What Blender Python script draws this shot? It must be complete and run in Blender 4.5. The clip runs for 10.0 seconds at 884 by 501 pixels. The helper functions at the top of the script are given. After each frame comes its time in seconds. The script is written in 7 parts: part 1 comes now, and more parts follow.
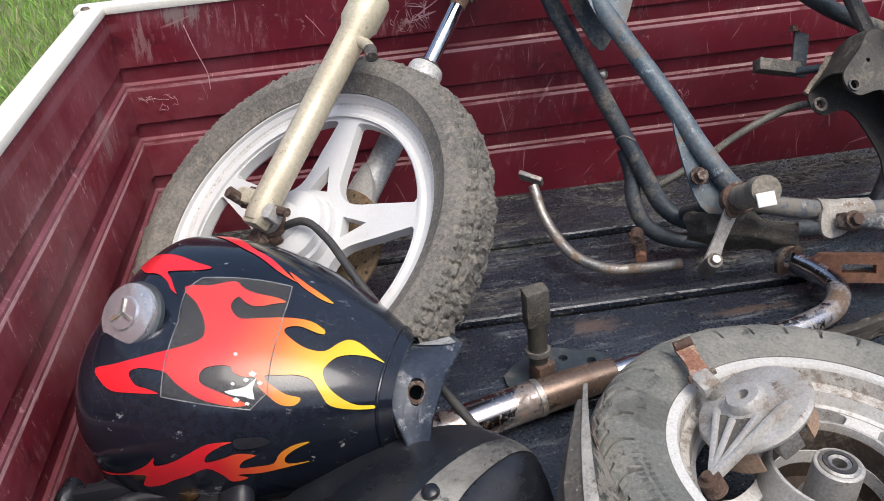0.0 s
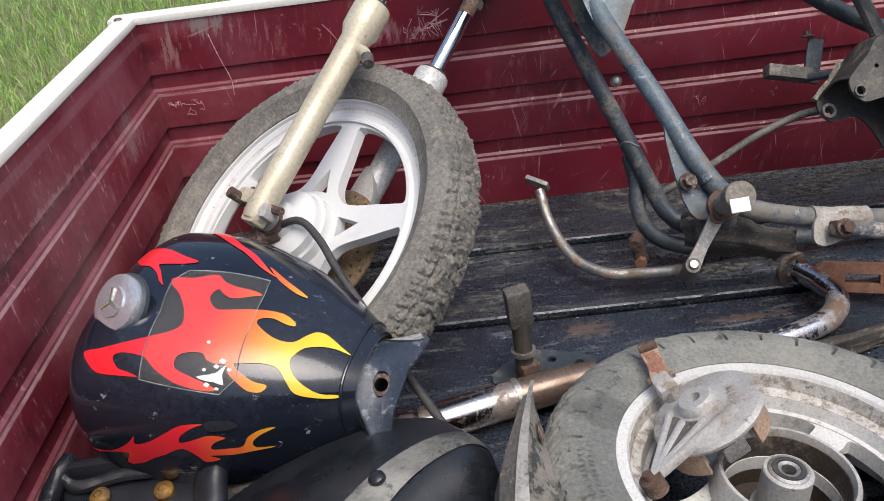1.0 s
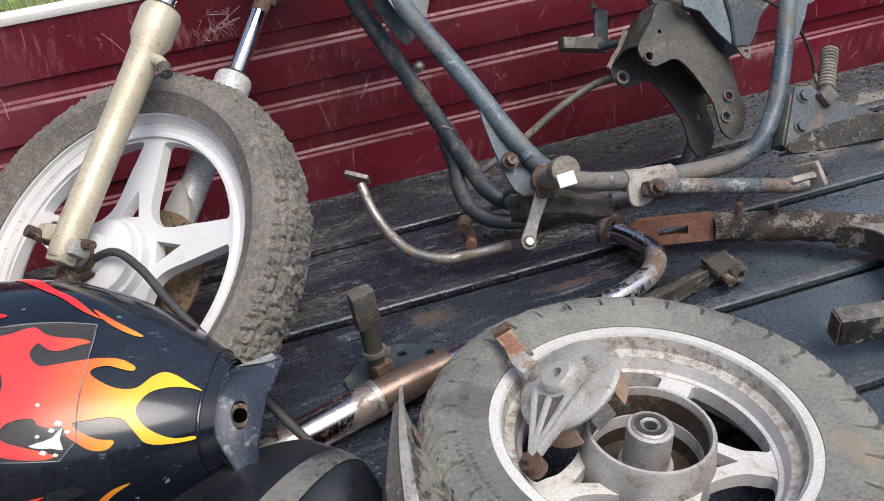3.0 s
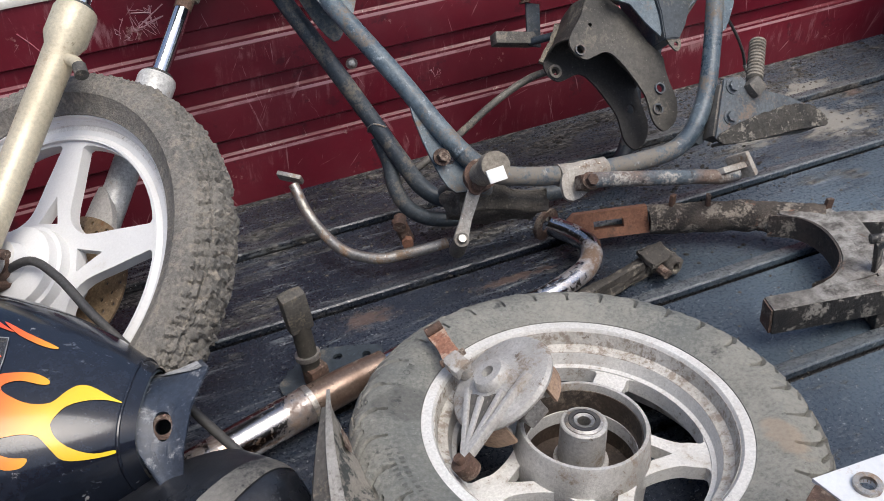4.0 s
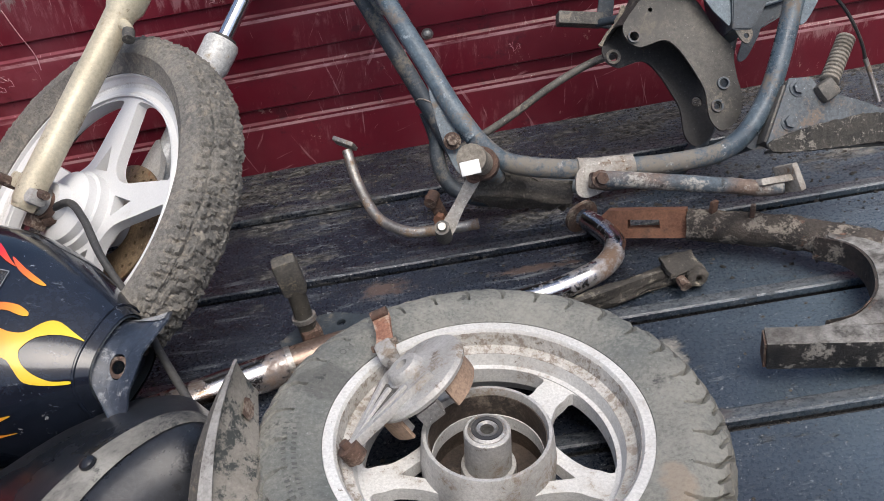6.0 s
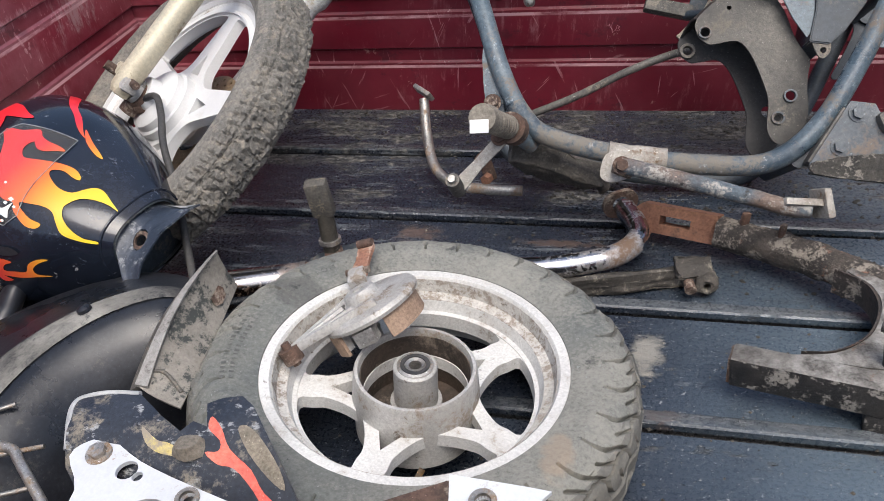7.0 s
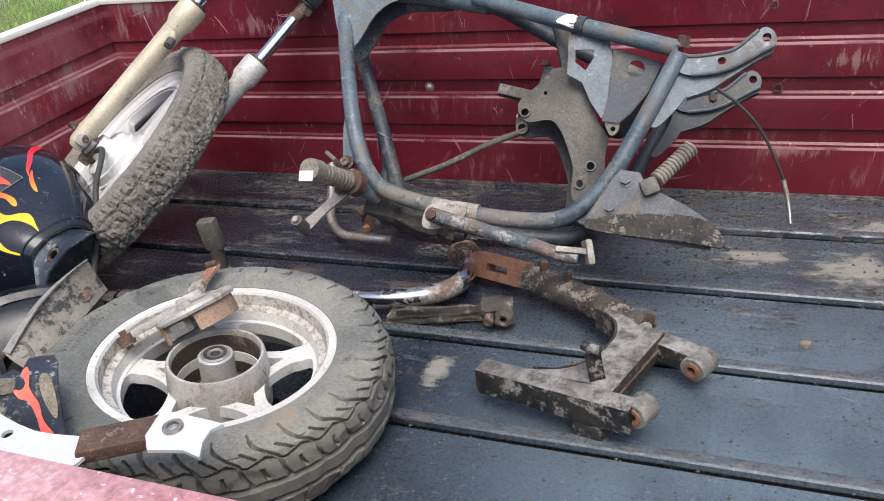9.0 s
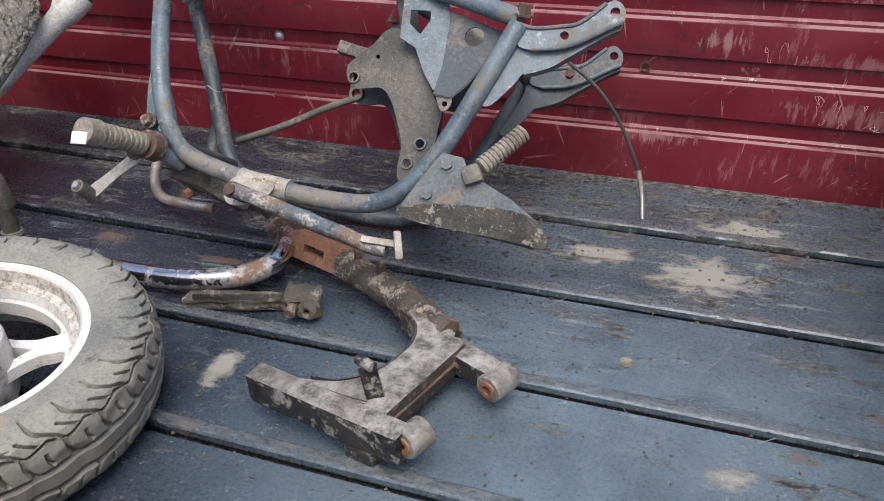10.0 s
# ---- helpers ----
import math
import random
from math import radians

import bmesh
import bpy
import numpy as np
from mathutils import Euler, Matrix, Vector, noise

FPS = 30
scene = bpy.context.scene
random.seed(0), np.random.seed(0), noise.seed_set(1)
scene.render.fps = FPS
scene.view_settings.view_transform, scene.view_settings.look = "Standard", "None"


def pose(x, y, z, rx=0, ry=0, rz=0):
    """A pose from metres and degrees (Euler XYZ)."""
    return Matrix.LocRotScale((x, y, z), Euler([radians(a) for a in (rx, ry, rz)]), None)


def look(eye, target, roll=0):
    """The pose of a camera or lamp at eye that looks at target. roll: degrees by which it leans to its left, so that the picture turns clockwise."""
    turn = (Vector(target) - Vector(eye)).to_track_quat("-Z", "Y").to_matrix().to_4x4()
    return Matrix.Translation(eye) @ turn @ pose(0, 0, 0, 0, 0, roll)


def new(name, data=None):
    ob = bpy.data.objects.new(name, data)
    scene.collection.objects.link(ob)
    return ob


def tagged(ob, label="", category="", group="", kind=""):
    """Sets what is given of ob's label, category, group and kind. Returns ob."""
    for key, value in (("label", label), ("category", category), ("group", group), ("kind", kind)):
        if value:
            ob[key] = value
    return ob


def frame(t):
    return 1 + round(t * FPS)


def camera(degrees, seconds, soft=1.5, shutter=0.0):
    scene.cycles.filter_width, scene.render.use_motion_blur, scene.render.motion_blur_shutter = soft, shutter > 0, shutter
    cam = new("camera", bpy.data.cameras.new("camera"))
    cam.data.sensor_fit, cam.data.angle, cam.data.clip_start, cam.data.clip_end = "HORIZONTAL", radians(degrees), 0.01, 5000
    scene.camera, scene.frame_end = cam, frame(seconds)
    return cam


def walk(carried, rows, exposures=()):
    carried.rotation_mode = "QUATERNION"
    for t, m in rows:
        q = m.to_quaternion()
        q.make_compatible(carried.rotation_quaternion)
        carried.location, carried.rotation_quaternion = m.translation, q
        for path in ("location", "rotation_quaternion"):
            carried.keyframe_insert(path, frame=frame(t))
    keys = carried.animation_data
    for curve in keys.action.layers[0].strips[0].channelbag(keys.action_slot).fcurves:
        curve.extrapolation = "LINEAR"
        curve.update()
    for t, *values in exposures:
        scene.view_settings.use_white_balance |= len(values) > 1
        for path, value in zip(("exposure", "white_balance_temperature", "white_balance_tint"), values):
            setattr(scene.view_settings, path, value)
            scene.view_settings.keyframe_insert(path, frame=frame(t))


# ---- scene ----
cam = camera(55.5, 10.0, soft=0.5)
PATH = [
    (0, (0.023, -0.02, 0.947), (0.121, 1.655, -0.141), -5.8),
    (0.5, (0.119, -0.065, 0.946), (0.02, 1.609, -0.145), -8.0),
    (1, (0.173, -0.071, 0.947), (0.077, 1.625, -0.109), -8.2),
    (1.5, (0.212, -0.077, 0.948), (0.263, 1.619, -0.112), -8.6),
    (2, (0.194, -0.068, 0.955), (0.478, 1.579, -0.144), -6.8),
    (2.5, (0.142, -0.028, 0.958), (0.347, 1.555, -0.246), -10.5),
    (3, (0.124, -0.024, 0.959), (0.481, 1.578, -0.184), -7.5),
    (3.2, (0.137, -0.02, 0.961), (0.544, 1.566, -0.188), -6.9),
    (4.3, (0.181, -0.017, 0.94), (0.652, 1.545, -0.216), -7.2),
    (4.5, (0.215, -0.045, 0.95), (0.646, 1.542, -0.188), -9.4),
    (5, (0.348, -0.183, 0.95), (0.506, 1.492, -0.131), -10.0),
    (5.2, (0.391, -0.203, 0.946), (0.444, 1.478, -0.138), -9.7),
    (6.3, (0.591, -0.038, 0.948), (0.456, 1.554, -0.255), -11.0),
    (6.5, (0.645, -0.039, 0.939), (0.433, 1.553, -0.253), -9.4),
    (7, (0.807, -0.117, 0.918), (0.292, 1.415, -0.26), -8.4),
    (7.5, (0.906, -0.152, 0.922), (0.274, 1.392, -0.182), -10.4),
    (8, (0.948, -0.259, 0.916), (0.484, 1.392, -0.112), -9.4),
    (8.5, (1.12, -0.297, 0.924), (0.55, 1.365, -0.032), -12.6),
    (9, (1.346, -0.263, 0.933), (0.609, 1.323, -0.037), -8.5),
    (9.5, (1.44, -0.1, 0.917), (0.916, 1.533, -0.112), -3.1),
    (10, (1.52, 0.011, 0.892), (0.896, 1.557, -0.213), -3.7),
]
walk(cam, [(t, look(eye, target, roll)) for t, eye, target, roll in PATH],
     [(0.0, 0.36), (1.0, 0.35), (1.5, 0.27), (2.5, 0.32), (3.0, 0.33), (4.5, 0.28), (5.0, 0.28), (6.5, 0.38), (7.0, 0.46), (8.0, 0.44), (9.0, 0.54), (9.5, 0.42), (10.0, 0.66)])

from mathutils import geometry
from mathutils.bvhtree import BVHTree

# ---- light ----
world = bpy.data.worlds.new("world")
scene.world = world
world.use_nodes = True
wn = world.node_tree.nodes
sky = wn.new("ShaderNodeTexSky")
sky.sky_type = "NISHITA"
sky.sun_disc = False
sky.sun_elevation, sky.sun_rotation = radians(65), radians(148)
sky.air_density, sky.dust_density = 1.0, 4.0
world.node_tree.links.new(sky.outputs["Color"], wn["Background"].inputs["Color"])
wn["Background"].inputs["Strength"].default_value = 0.15
sun = new("sun", bpy.data.lights.new("sun", "SUN"))
sun.data.energy, sun.data.angle, sun.data.color = 1.9, radians(40), (1.0, 0.97, 0.94)
sun.matrix_world = look((0, 0, 0), (-0.24, 0.39, -1.0))


# ---- materials ----
def surf(name, base, alt=None, scale=6.0, rough=0.5, metal=0.0, bump=0.15, fine=90.0, dirt=None, dirt_scale=9.0, dirt_cut=0.55, dirt_soft=0.055,
         scratch=None, scratch_cut=0.64, stretch=(1, 1, 1), rough_var=0.15, spec=0.5, coat=0.0, thresh_fine=0.35, scratch_scale=22.0, specks=0.04, grain_amp=0.38):
    """A painted, bare or dirty surface: two tones, fine grain, dirt patches and stretched scratches."""
    m = bpy.data.materials.new(name)
    m.use_nodes = True
    nt = m.node_tree
    n, l = nt.nodes, nt.links
    bsdf = n["Principled BSDF"]
    tc = n.new("ShaderNodeTexCoord")

    def noise_tex(sc, detail=6.0, rgh=0.6, vec=None):
        t = n.new("ShaderNodeTexNoise")
        t.inputs["Scale"].default_value, t.inputs["Detail"].default_value, t.inputs["Roughness"].default_value = sc, detail, rgh
        l.new(vec or tc.outputs["Object"], t.inputs["Vector"])
        return t.outputs["Fac"]

    def ramp(fac, a, b):
        r = n.new("ShaderNodeMapRange")
        r.inputs["From Min"].default_value, r.inputs["From Max"].default_value = a, b
        l.new(fac, r.inputs["Value"])
        return r.outputs["Result"]

    def mix(fac, a, b, kind="MIX"):
        x = n.new("ShaderNodeMix")
        x.data_type, x.blend_type = "RGBA", kind
        if isinstance(fac, float):
            x.inputs[0].default_value = fac
        else:
            l.new(fac, x.inputs[0])
        for sock, v in ((x.inputs[6], a), (x.inputs[7], b)):
            if isinstance(v, tuple):
                sock.default_value = (*v, 1)
            else:
                l.new(v, sock)
        return x.outputs[2]

    alt = alt or tuple(c * 0.72 for c in base)
    big, small = noise_tex(scale), noise_tex(fine * 1.8, 6.0, 0.72)
    col = mix(ramp(big, 0.38, 0.62), base, alt)
    grain = n.new("ShaderNodeMapRange")
    grain.inputs["To Min"].default_value, grain.inputs["To Max"].default_value = 1.0 - grain_amp * 1.1, 1.0 + grain_amp * 0.95
    grain.inputs["From Min"].default_value, grain.inputs["From Max"].default_value = 0.3, 0.7
    l.new(small, grain.inputs["Value"])
    gc = n.new("ShaderNodeCombineColor")
    for k in range(3):
        l.new(grain.outputs["Result"], gc.inputs[k])
    col = mix(1.0, col, gc.outputs[0], "MULTIPLY")
    rgh = n.new("ShaderNodeMapRange")
    rgh.inputs["To Min"].default_value, rgh.inputs["To Max"].default_value = max(0.03, rough - rough_var), min(1.0, rough + rough_var)
    l.new(big, rgh.inputs["Value"])
    rgh.inputs["From Min"].default_value, rgh.inputs["From Max"].default_value = 0.3, 0.7
    rough_out, metal_out = rgh.outputs["Result"], None
    if scratch:
        mp = n.new("ShaderNodeMapping")
        mp.inputs["Scale"].default_value = stretch
        l.new(tc.outputs["Object"], mp.inputs["Vector"])
        s1 = ramp(noise_tex(scratch_scale, 7.0, 0.72, mp.outputs["Vector"]), scratch_cut, scratch_cut + 0.06)
        col = mix(s1, col, scratch)
    if dirt:
        a = n.new("ShaderNodeMath")
        a.operation = "MULTIPLY_ADD"
        l.new(small, a.inputs[0])
        a.inputs[1].default_value = thresh_fine
        l.new(noise_tex(dirt_scale, 12.0, 0.74), a.inputs[2])
        d = ramp(a.outputs[0], dirt_cut + thresh_fine * 0.5 - dirt_soft, dirt_cut + thresh_fine * 0.5 + dirt_soft)
        col = mix(d, col, dirt)
        mr = n.new("ShaderNodeMix")
        mr.data_type = "FLOAT"
        l.new(d, mr.inputs[0])
        l.new(rough_out, mr.inputs[2])
        mr.inputs[3].default_value = 0.95
        rough_out = mr.outputs[0]
        if metal:
            mm = n.new("ShaderNodeMix")
            mm.data_type = "FLOAT"
            l.new(d, mm.inputs[0])
            mm.inputs[2].default_value, mm.inputs[3].default_value = metal, 0.0
            metal_out = mm.outputs[0]
    if specks:
        fleck = ramp(noise_tex(fine * 1.9, 5.0, 0.7), 0.63, 0.67)
        col = mix(fleck, col, tuple(min(0.8, c * 1.9 + specks) for c in base))
        pit = ramp(noise_tex(fine * 0.6, 8.0, 0.75), 0.355, 0.31)
        col = mix(pit, col, tuple(c * 0.4 for c in base))
    l.new(col, bsdf.inputs["Base Color"])
    l.new(rough_out, bsdf.inputs["Roughness"])
    bsdf.inputs["Metallic"].default_value = metal
    if metal_out:
        l.new(metal_out, bsdf.inputs["Metallic"])
    bsdf.inputs["Specular IOR Level"].default_value = spec
    bsdf.inputs["Coat Weight"].default_value = coat
    if bump:
        b = n.new("ShaderNodeBump")
        b.inputs["Strength"].default_value, b.inputs["Distance"].default_value = bump, 0.004
        l.new(small, b.inputs["Height"])
        l.new(b.outputs["Normal"], bsdf.inputs["Normal"])
    return m


X0, X1, Y0, Y1, H = -0.475, 1.93, 0.058, 1.63, 0.51


def wall_paint():
    """Dark red paint: pale film that grows towards the front wall, brushed vertical scuffs in clusters, stray scratches
    and chalky worn folds with painted highlights.
    """
    m = bpy.data.materials.new("red_wall_paint")
    m.use_nodes = True
    n, l = m.node_tree.nodes, m.node_tree.links
    bsdf = n["Principled BSDF"]
    tc = n.new("ShaderNodeTexCoord")

    def tex(sc, stretch=(1, 1, 1), turn=(0, 0, 0), detail=8.0, rgh=0.65):
        mp = n.new("ShaderNodeMapping")
        mp.vector_type = "TEXTURE"
        mp.inputs["Scale"].default_value, mp.inputs["Rotation"].default_value = [1 / k for k in stretch], turn
        t = n.new("ShaderNodeTexNoise")
        t.inputs["Scale"].default_value, t.inputs["Detail"].default_value, t.inputs["Roughness"].default_value = sc, detail, rgh
        l.new(tc.outputs["Object"], mp.inputs["Vector"])
        l.new(mp.outputs["Vector"], t.inputs["Vector"])
        return t.outputs["Fac"]

    def rng(v, a, b, c=0.0, d=1.0):
        r = n.new("ShaderNodeMapRange")
        for k, x in zip(("From Min", "From Max", "To Min", "To Max"), (a, b, c, d)):
            r.inputs[k].default_value = x
        l.new(v, r.inputs["Value"])
        return r.outputs["Result"]

    def math2(op, a, b):
        x = n.new("ShaderNodeMath")
        x.operation = op
        for s, v in zip(x.inputs, (a, b)):
            if isinstance(v, float):
                s.default_value = v
            else:
                l.new(v, s)
        return x.outputs[0]

    def mix(f, a, b):
        x = n.new("ShaderNodeMix")
        x.data_type = "RGBA"
        l.new(f, x.inputs[0])
        for s, v in ((x.inputs[6], a), (x.inputs[7], b)):
            if isinstance(v, tuple):
                s.default_value = (*v, 1)
            else:
                l.new(v, s)
        return x.outputs[2]

    sep = n.new("ShaderNodeSeparateXYZ")
    l.new(tc.outputs["Object"], sep.inputs[0])
    grain = tex(120.0, detail=4.0)
    col = mix(rng(tex(3.0), 0.38, 0.62), (0.150, 0.007, 0.019), (0.112, 0.005, 0.014))
    film = math2("MULTIPLY", rng(tex(5.0), 0.40, 0.70, 0.05, 0.45), rng(sep.outputs["X"], -0.2, -0.46, 0.32, 1.7))
    col = mix(film, col, (0.32, 0.105, 0.125))
    cluster = rng(tex(6.5, (1, 1, 1.6)), 0.50, 0.64)
    scuff = math2("MULTIPLY", rng(tex(38.0, (1.6, 1.6, 0.28), (0, 0.12, 0), 10.0, 0.75), 0.52, 0.62, 0.0, 0.5), cluster)
    col = mix(scuff, col, (0.36, 0.17, 0.18))
    dark = rng(tex(9.0, (1, 1, 1.3), (0, 0, 0), 12.0, 0.72), 0.575, 0.64, 0.0, 0.6)
    col = mix(dark, col, (0.050, 0.010, 0.016))
    chips = rng(tex(17.0, (1, 1, 1), (0, 0, 0), 13.0, 0.76), 0.63, 0.66, 0.0, 0.7)
    col = mix(chips, col, (0.40, 0.25, 0.22))
    for turn in (0.55, -0.4, 1.3):
        col = mix(rng(tex(20.0, (2.2, 2.2, 0.16), (0, turn, 0), 6.0, 0.6), 0.675, 0.695, 0.0, 0.5), col, (0.45, 0.24, 0.25))
    for turn in (0.12, -0.18, 0.8):
        col = mix(rng(tex(44.0, (2.4, 2.4, 0.13), (0, turn, 0), 5.0, 0.6), 0.675, 0.70, 0.0, 0.55), col, (0.46, 0.26, 0.27))
    # Pale fold edges: worn paint with the sky's highlight painted in.
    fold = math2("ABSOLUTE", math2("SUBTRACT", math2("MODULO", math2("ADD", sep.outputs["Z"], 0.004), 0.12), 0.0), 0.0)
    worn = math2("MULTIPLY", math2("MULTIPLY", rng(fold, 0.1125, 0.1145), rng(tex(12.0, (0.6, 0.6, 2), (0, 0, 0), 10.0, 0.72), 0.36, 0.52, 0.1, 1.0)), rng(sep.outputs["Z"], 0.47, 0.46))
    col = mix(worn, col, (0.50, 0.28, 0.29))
    # Upward fold slopes of the front wall: rub marks plus painted sky light.
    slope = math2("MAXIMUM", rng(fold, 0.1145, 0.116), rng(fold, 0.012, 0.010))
    rub_sheen = math2("MULTIPLY", math2("MULTIPLY", slope, rng(sep.outputs["X"], -0.44, -0.47, 0.0, 0.16)), rng(tex(14.0, (0.5, 0.5, 2), (0, 0, 0), 8.0, 0.7), 0.32, 0.52, 0.35, 1.0))
    col = mix(rub_sheen, col, (0.44, 0.27, 0.30))
    for (cx, cy, cz), (rx, ry, rz), tone in (((-0.345, Y1, 0.492), (0.055, 0.05, 0.020), (0.28, 0.26, 0.24)), ((X0, 1.43, 0.345), (0.05, 0.055, 0.060), (0.30, 0.20, 0.20)), ((X0, 1.15, 0.40), (0.05, 0.20, 0.010), (0.42, 0.22, 0.24)),
                                           ((1.72, Y1, 0.285), (0.09, 0.05, 0.018), (0.30, 0.15, 0.15)), ((1.70, Y1, 0.185), (0.11, 0.05, 0.022), (0.30, 0.15, 0.15)), ((1.47, Y1, 0.315), (0.04, 0.05, 0.020), (0.36, 0.23, 0.20)),
                                           ((1.36, Y1, 0.105), (0.06, 0.05, 0.014), (0.36, 0.20, 0.20)), ((0.02, Y1, 0.43), (0.05, 0.05, 0.022), (0.36, 0.18, 0.19)), ((-0.42, Y1, 0.44), (0.03, 0.05, 0.035), (0.34, 0.20, 0.20))):
        parts = [math2("DIVIDE", math2("SUBTRACT", sep.outputs[k], c), r) for k, c, r in (("X", cx, rx), ("Y", cy, ry), ("Z", cz, rz))]
        far = math2("SQRT", math2("ADD", math2("ADD", math2("MULTIPLY", parts[0], parts[0]), math2("MULTIPLY", parts[1], parts[1])), math2("MULTIPLY", parts[2], parts[2])), 0.0)
        ragged = math2("ADD", far, rng(tex(40.0, (1.8, 1.8, 0.35), (0, 0.12, 0), 12.0, 0.78), 0.3, 0.7, -1.5, 1.5))
        col = mix(rng(ragged, 1.0, 0.30, 0.0, 0.62), col, tone)
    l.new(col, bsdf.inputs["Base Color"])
    l.new(rng(tex(7.0), 0.3, 0.7, 0.28, 0.55), bsdf.inputs["Roughness"])
    bmp = n.new("ShaderNodeBump")
    bmp.inputs["Strength"].default_value, bmp.inputs["Distance"].default_value = 0.10, 0.004
    l.new(grain, bmp.inputs["Height"])
    l.new(bmp.outputs["Normal"], bsdf.inputs["Normal"])
    return m


RED = wall_paint()
PINK = surf("pink_and_red_edge_paint", (0.55, 0.36, 0.37), (0.36, 0.11, 0.14), 2.2, 0.35, 0, 0.05, 60, dirt=(0.62, 0.5, 0.5), dirt_scale=8, dirt_cut=0.6)
WHITE_EDGE = surf("white_edge_paint", (0.82, 0.80, 0.72), (0.77, 0.75, 0.66), 5, 0.5, bump=0.03, dirt=(0.40, 0.35, 0.26), dirt_scale=14, dirt_cut=0.73, specks=0.0, grain_amp=0.08)
def floor_paint():
    """Dull slate paint with dust and painted sky sheen towards the tail, scuffs along the bed, stray scratches and
    crumbly muck towards the far wall.
    """
    m = bpy.data.materials.new("bed_floor_paint")
    m.use_nodes = True
    n, l = m.node_tree.nodes, m.node_tree.links
    bsdf = n["Principled BSDF"]
    tc = n.new("ShaderNodeTexCoord")

    def tex(sc, stretch=(1, 1, 1), turn=0.0, detail=8.0, rgh=0.65):
        mp = n.new("ShaderNodeMapping")
        mp.vector_type = "TEXTURE"
        mp.inputs["Scale"].default_value, mp.inputs["Rotation"].default_value = [1 / k for k in stretch], (0, 0, turn)
        t = n.new("ShaderNodeTexNoise")
        t.inputs["Scale"].default_value, t.inputs["Detail"].default_value, t.inputs["Roughness"].default_value = sc, detail, rgh
        l.new(tc.outputs["Object"], mp.inputs["Vector"])
        l.new(mp.outputs["Vector"], t.inputs["Vector"])
        return t.outputs["Fac"]

    def rng(v, a, b, c=0.0, d=1.0):
        r = n.new("ShaderNodeMapRange")
        for k, x in zip(("From Min", "From Max", "To Min", "To Max"), (a, b, c, d)):
            r.inputs[k].default_value = x
        l.new(v, r.inputs["Value"])
        return r.outputs["Result"]

    def math2(op, a, b):
        x = n.new("ShaderNodeMath")
        x.operation = op
        for s, v in zip(x.inputs, (a, b)):
            if isinstance(v, float):
                s.default_value = v
            else:
                l.new(v, s)
        return x.outputs[0]

    def mix(f, a, b):
        x = n.new("ShaderNodeMix")
        x.data_type = "RGBA"
        if isinstance(f, float):
            x.inputs[0].default_value = f
        else:
            l.new(f, x.inputs[0])
        for s, v in ((x.inputs[6], a), (x.inputs[7], b)):
            if isinstance(v, tuple):
                s.default_value = (*v, 1)
            else:
                l.new(v, s)
        return x.outputs[2]

    sep = n.new("ShaderNodeSeparateXYZ")
    l.new(tc.outputs["Object"], sep.inputs[0])
    grain = tex(170.0, detail=4.0)
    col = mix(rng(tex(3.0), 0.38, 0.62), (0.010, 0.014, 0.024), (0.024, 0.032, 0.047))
    # Paler blue film towards the tail paints the sky's sheen over the dust.
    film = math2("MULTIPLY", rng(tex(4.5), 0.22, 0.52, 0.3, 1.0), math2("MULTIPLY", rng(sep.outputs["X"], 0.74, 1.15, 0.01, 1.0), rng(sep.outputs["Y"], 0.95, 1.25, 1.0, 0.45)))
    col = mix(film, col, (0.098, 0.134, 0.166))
    band = rng(sep.outputs["Y"], 0.78, 1.02, 0.12, 1.0)
    col = mix(math2("MULTIPLY", rng(tex(13.0, (0.45, 1.8, 1), 0.06, 12.0, 0.75), 0.52, 0.64, 0.0, 0.7), band), col, (0.012, 0.014, 0.018))
    for turn, cut in ((0.04, 0.565), (-0.10, 0.585), (0.35, 0.62)):
        streak = math2("MULTIPLY", rng(tex(26.0, (0.22, 2.6, 1), turn, 9.0, 0.74), cut, cut + 0.035, 0.0, 0.5), math2("MULTIPLY", band, rng(tex(5.0, (0.8, 1.3, 1), turn), 0.42, 0.56)))
        col = mix(streak, col, (0.24, 0.265, 0.28))
    col = mix(rng(tex(26.0, (0.5, 1.9, 1), 0.03, 11.0, 0.76), 0.605, 0.65, 0.0, 0.55), col, (0.23, 0.25, 0.26))
    col = mix(rng(tex(30.0, (0.10, 3.0, 1), 0.9, 5.0, 0.6), 0.70, 0.72, 0.0, 0.35), col, (0.30, 0.32, 0.33))
    col = mix(rng(tex(30.0, (0.10, 3.0, 1), -0.7, 5.0, 0.6), 0.71, 0.73, 0.0, 0.35), col, (0.30, 0.32, 0.33))
    muck_field = math2("ADD", tex(7.0, (0.55, 1.6, 1), 0.0, 13.0, 0.74), rng(sep.outputs["Y"], 1.05, 1.6, -0.05, 0.06))
    muck = rng(muck_field, 0.535, 0.60)
    col = mix(muck, col, mix(rng(tex(75.0, (0.7, 1.3, 1), 0.0, 8.0, 0.72), 0.46, 0.60), (0.013, 0.014, 0.015), (0.165, 0.158, 0.143)))
    pale = rng(tex(13.0, (0.9, 1.1, 1), 0.0, 13.0, 0.76), 0.645, 0.70, 0.0, 0.7)
    col = mix(pale, col, (0.215, 0.20, 0.175))
    nick = rng(tex(80.0, (0.8, 1.3, 1), 0.4, 6.0, 0.75), 0.632, 0.65, 0.0, 0.8)
    col = mix(nick, col, (0.40, 0.415, 0.425))
    dash = math2("MULTIPLY", rng(tex(120.0, (0.6, 1.3, 1), 0.5, 4.0, 0.7), 0.64, 0.665, 0.0, 0.7), rng(tex(6.0), 0.42, 0.58))
    col = mix(dash, col, (0.42, 0.43, 0.43))
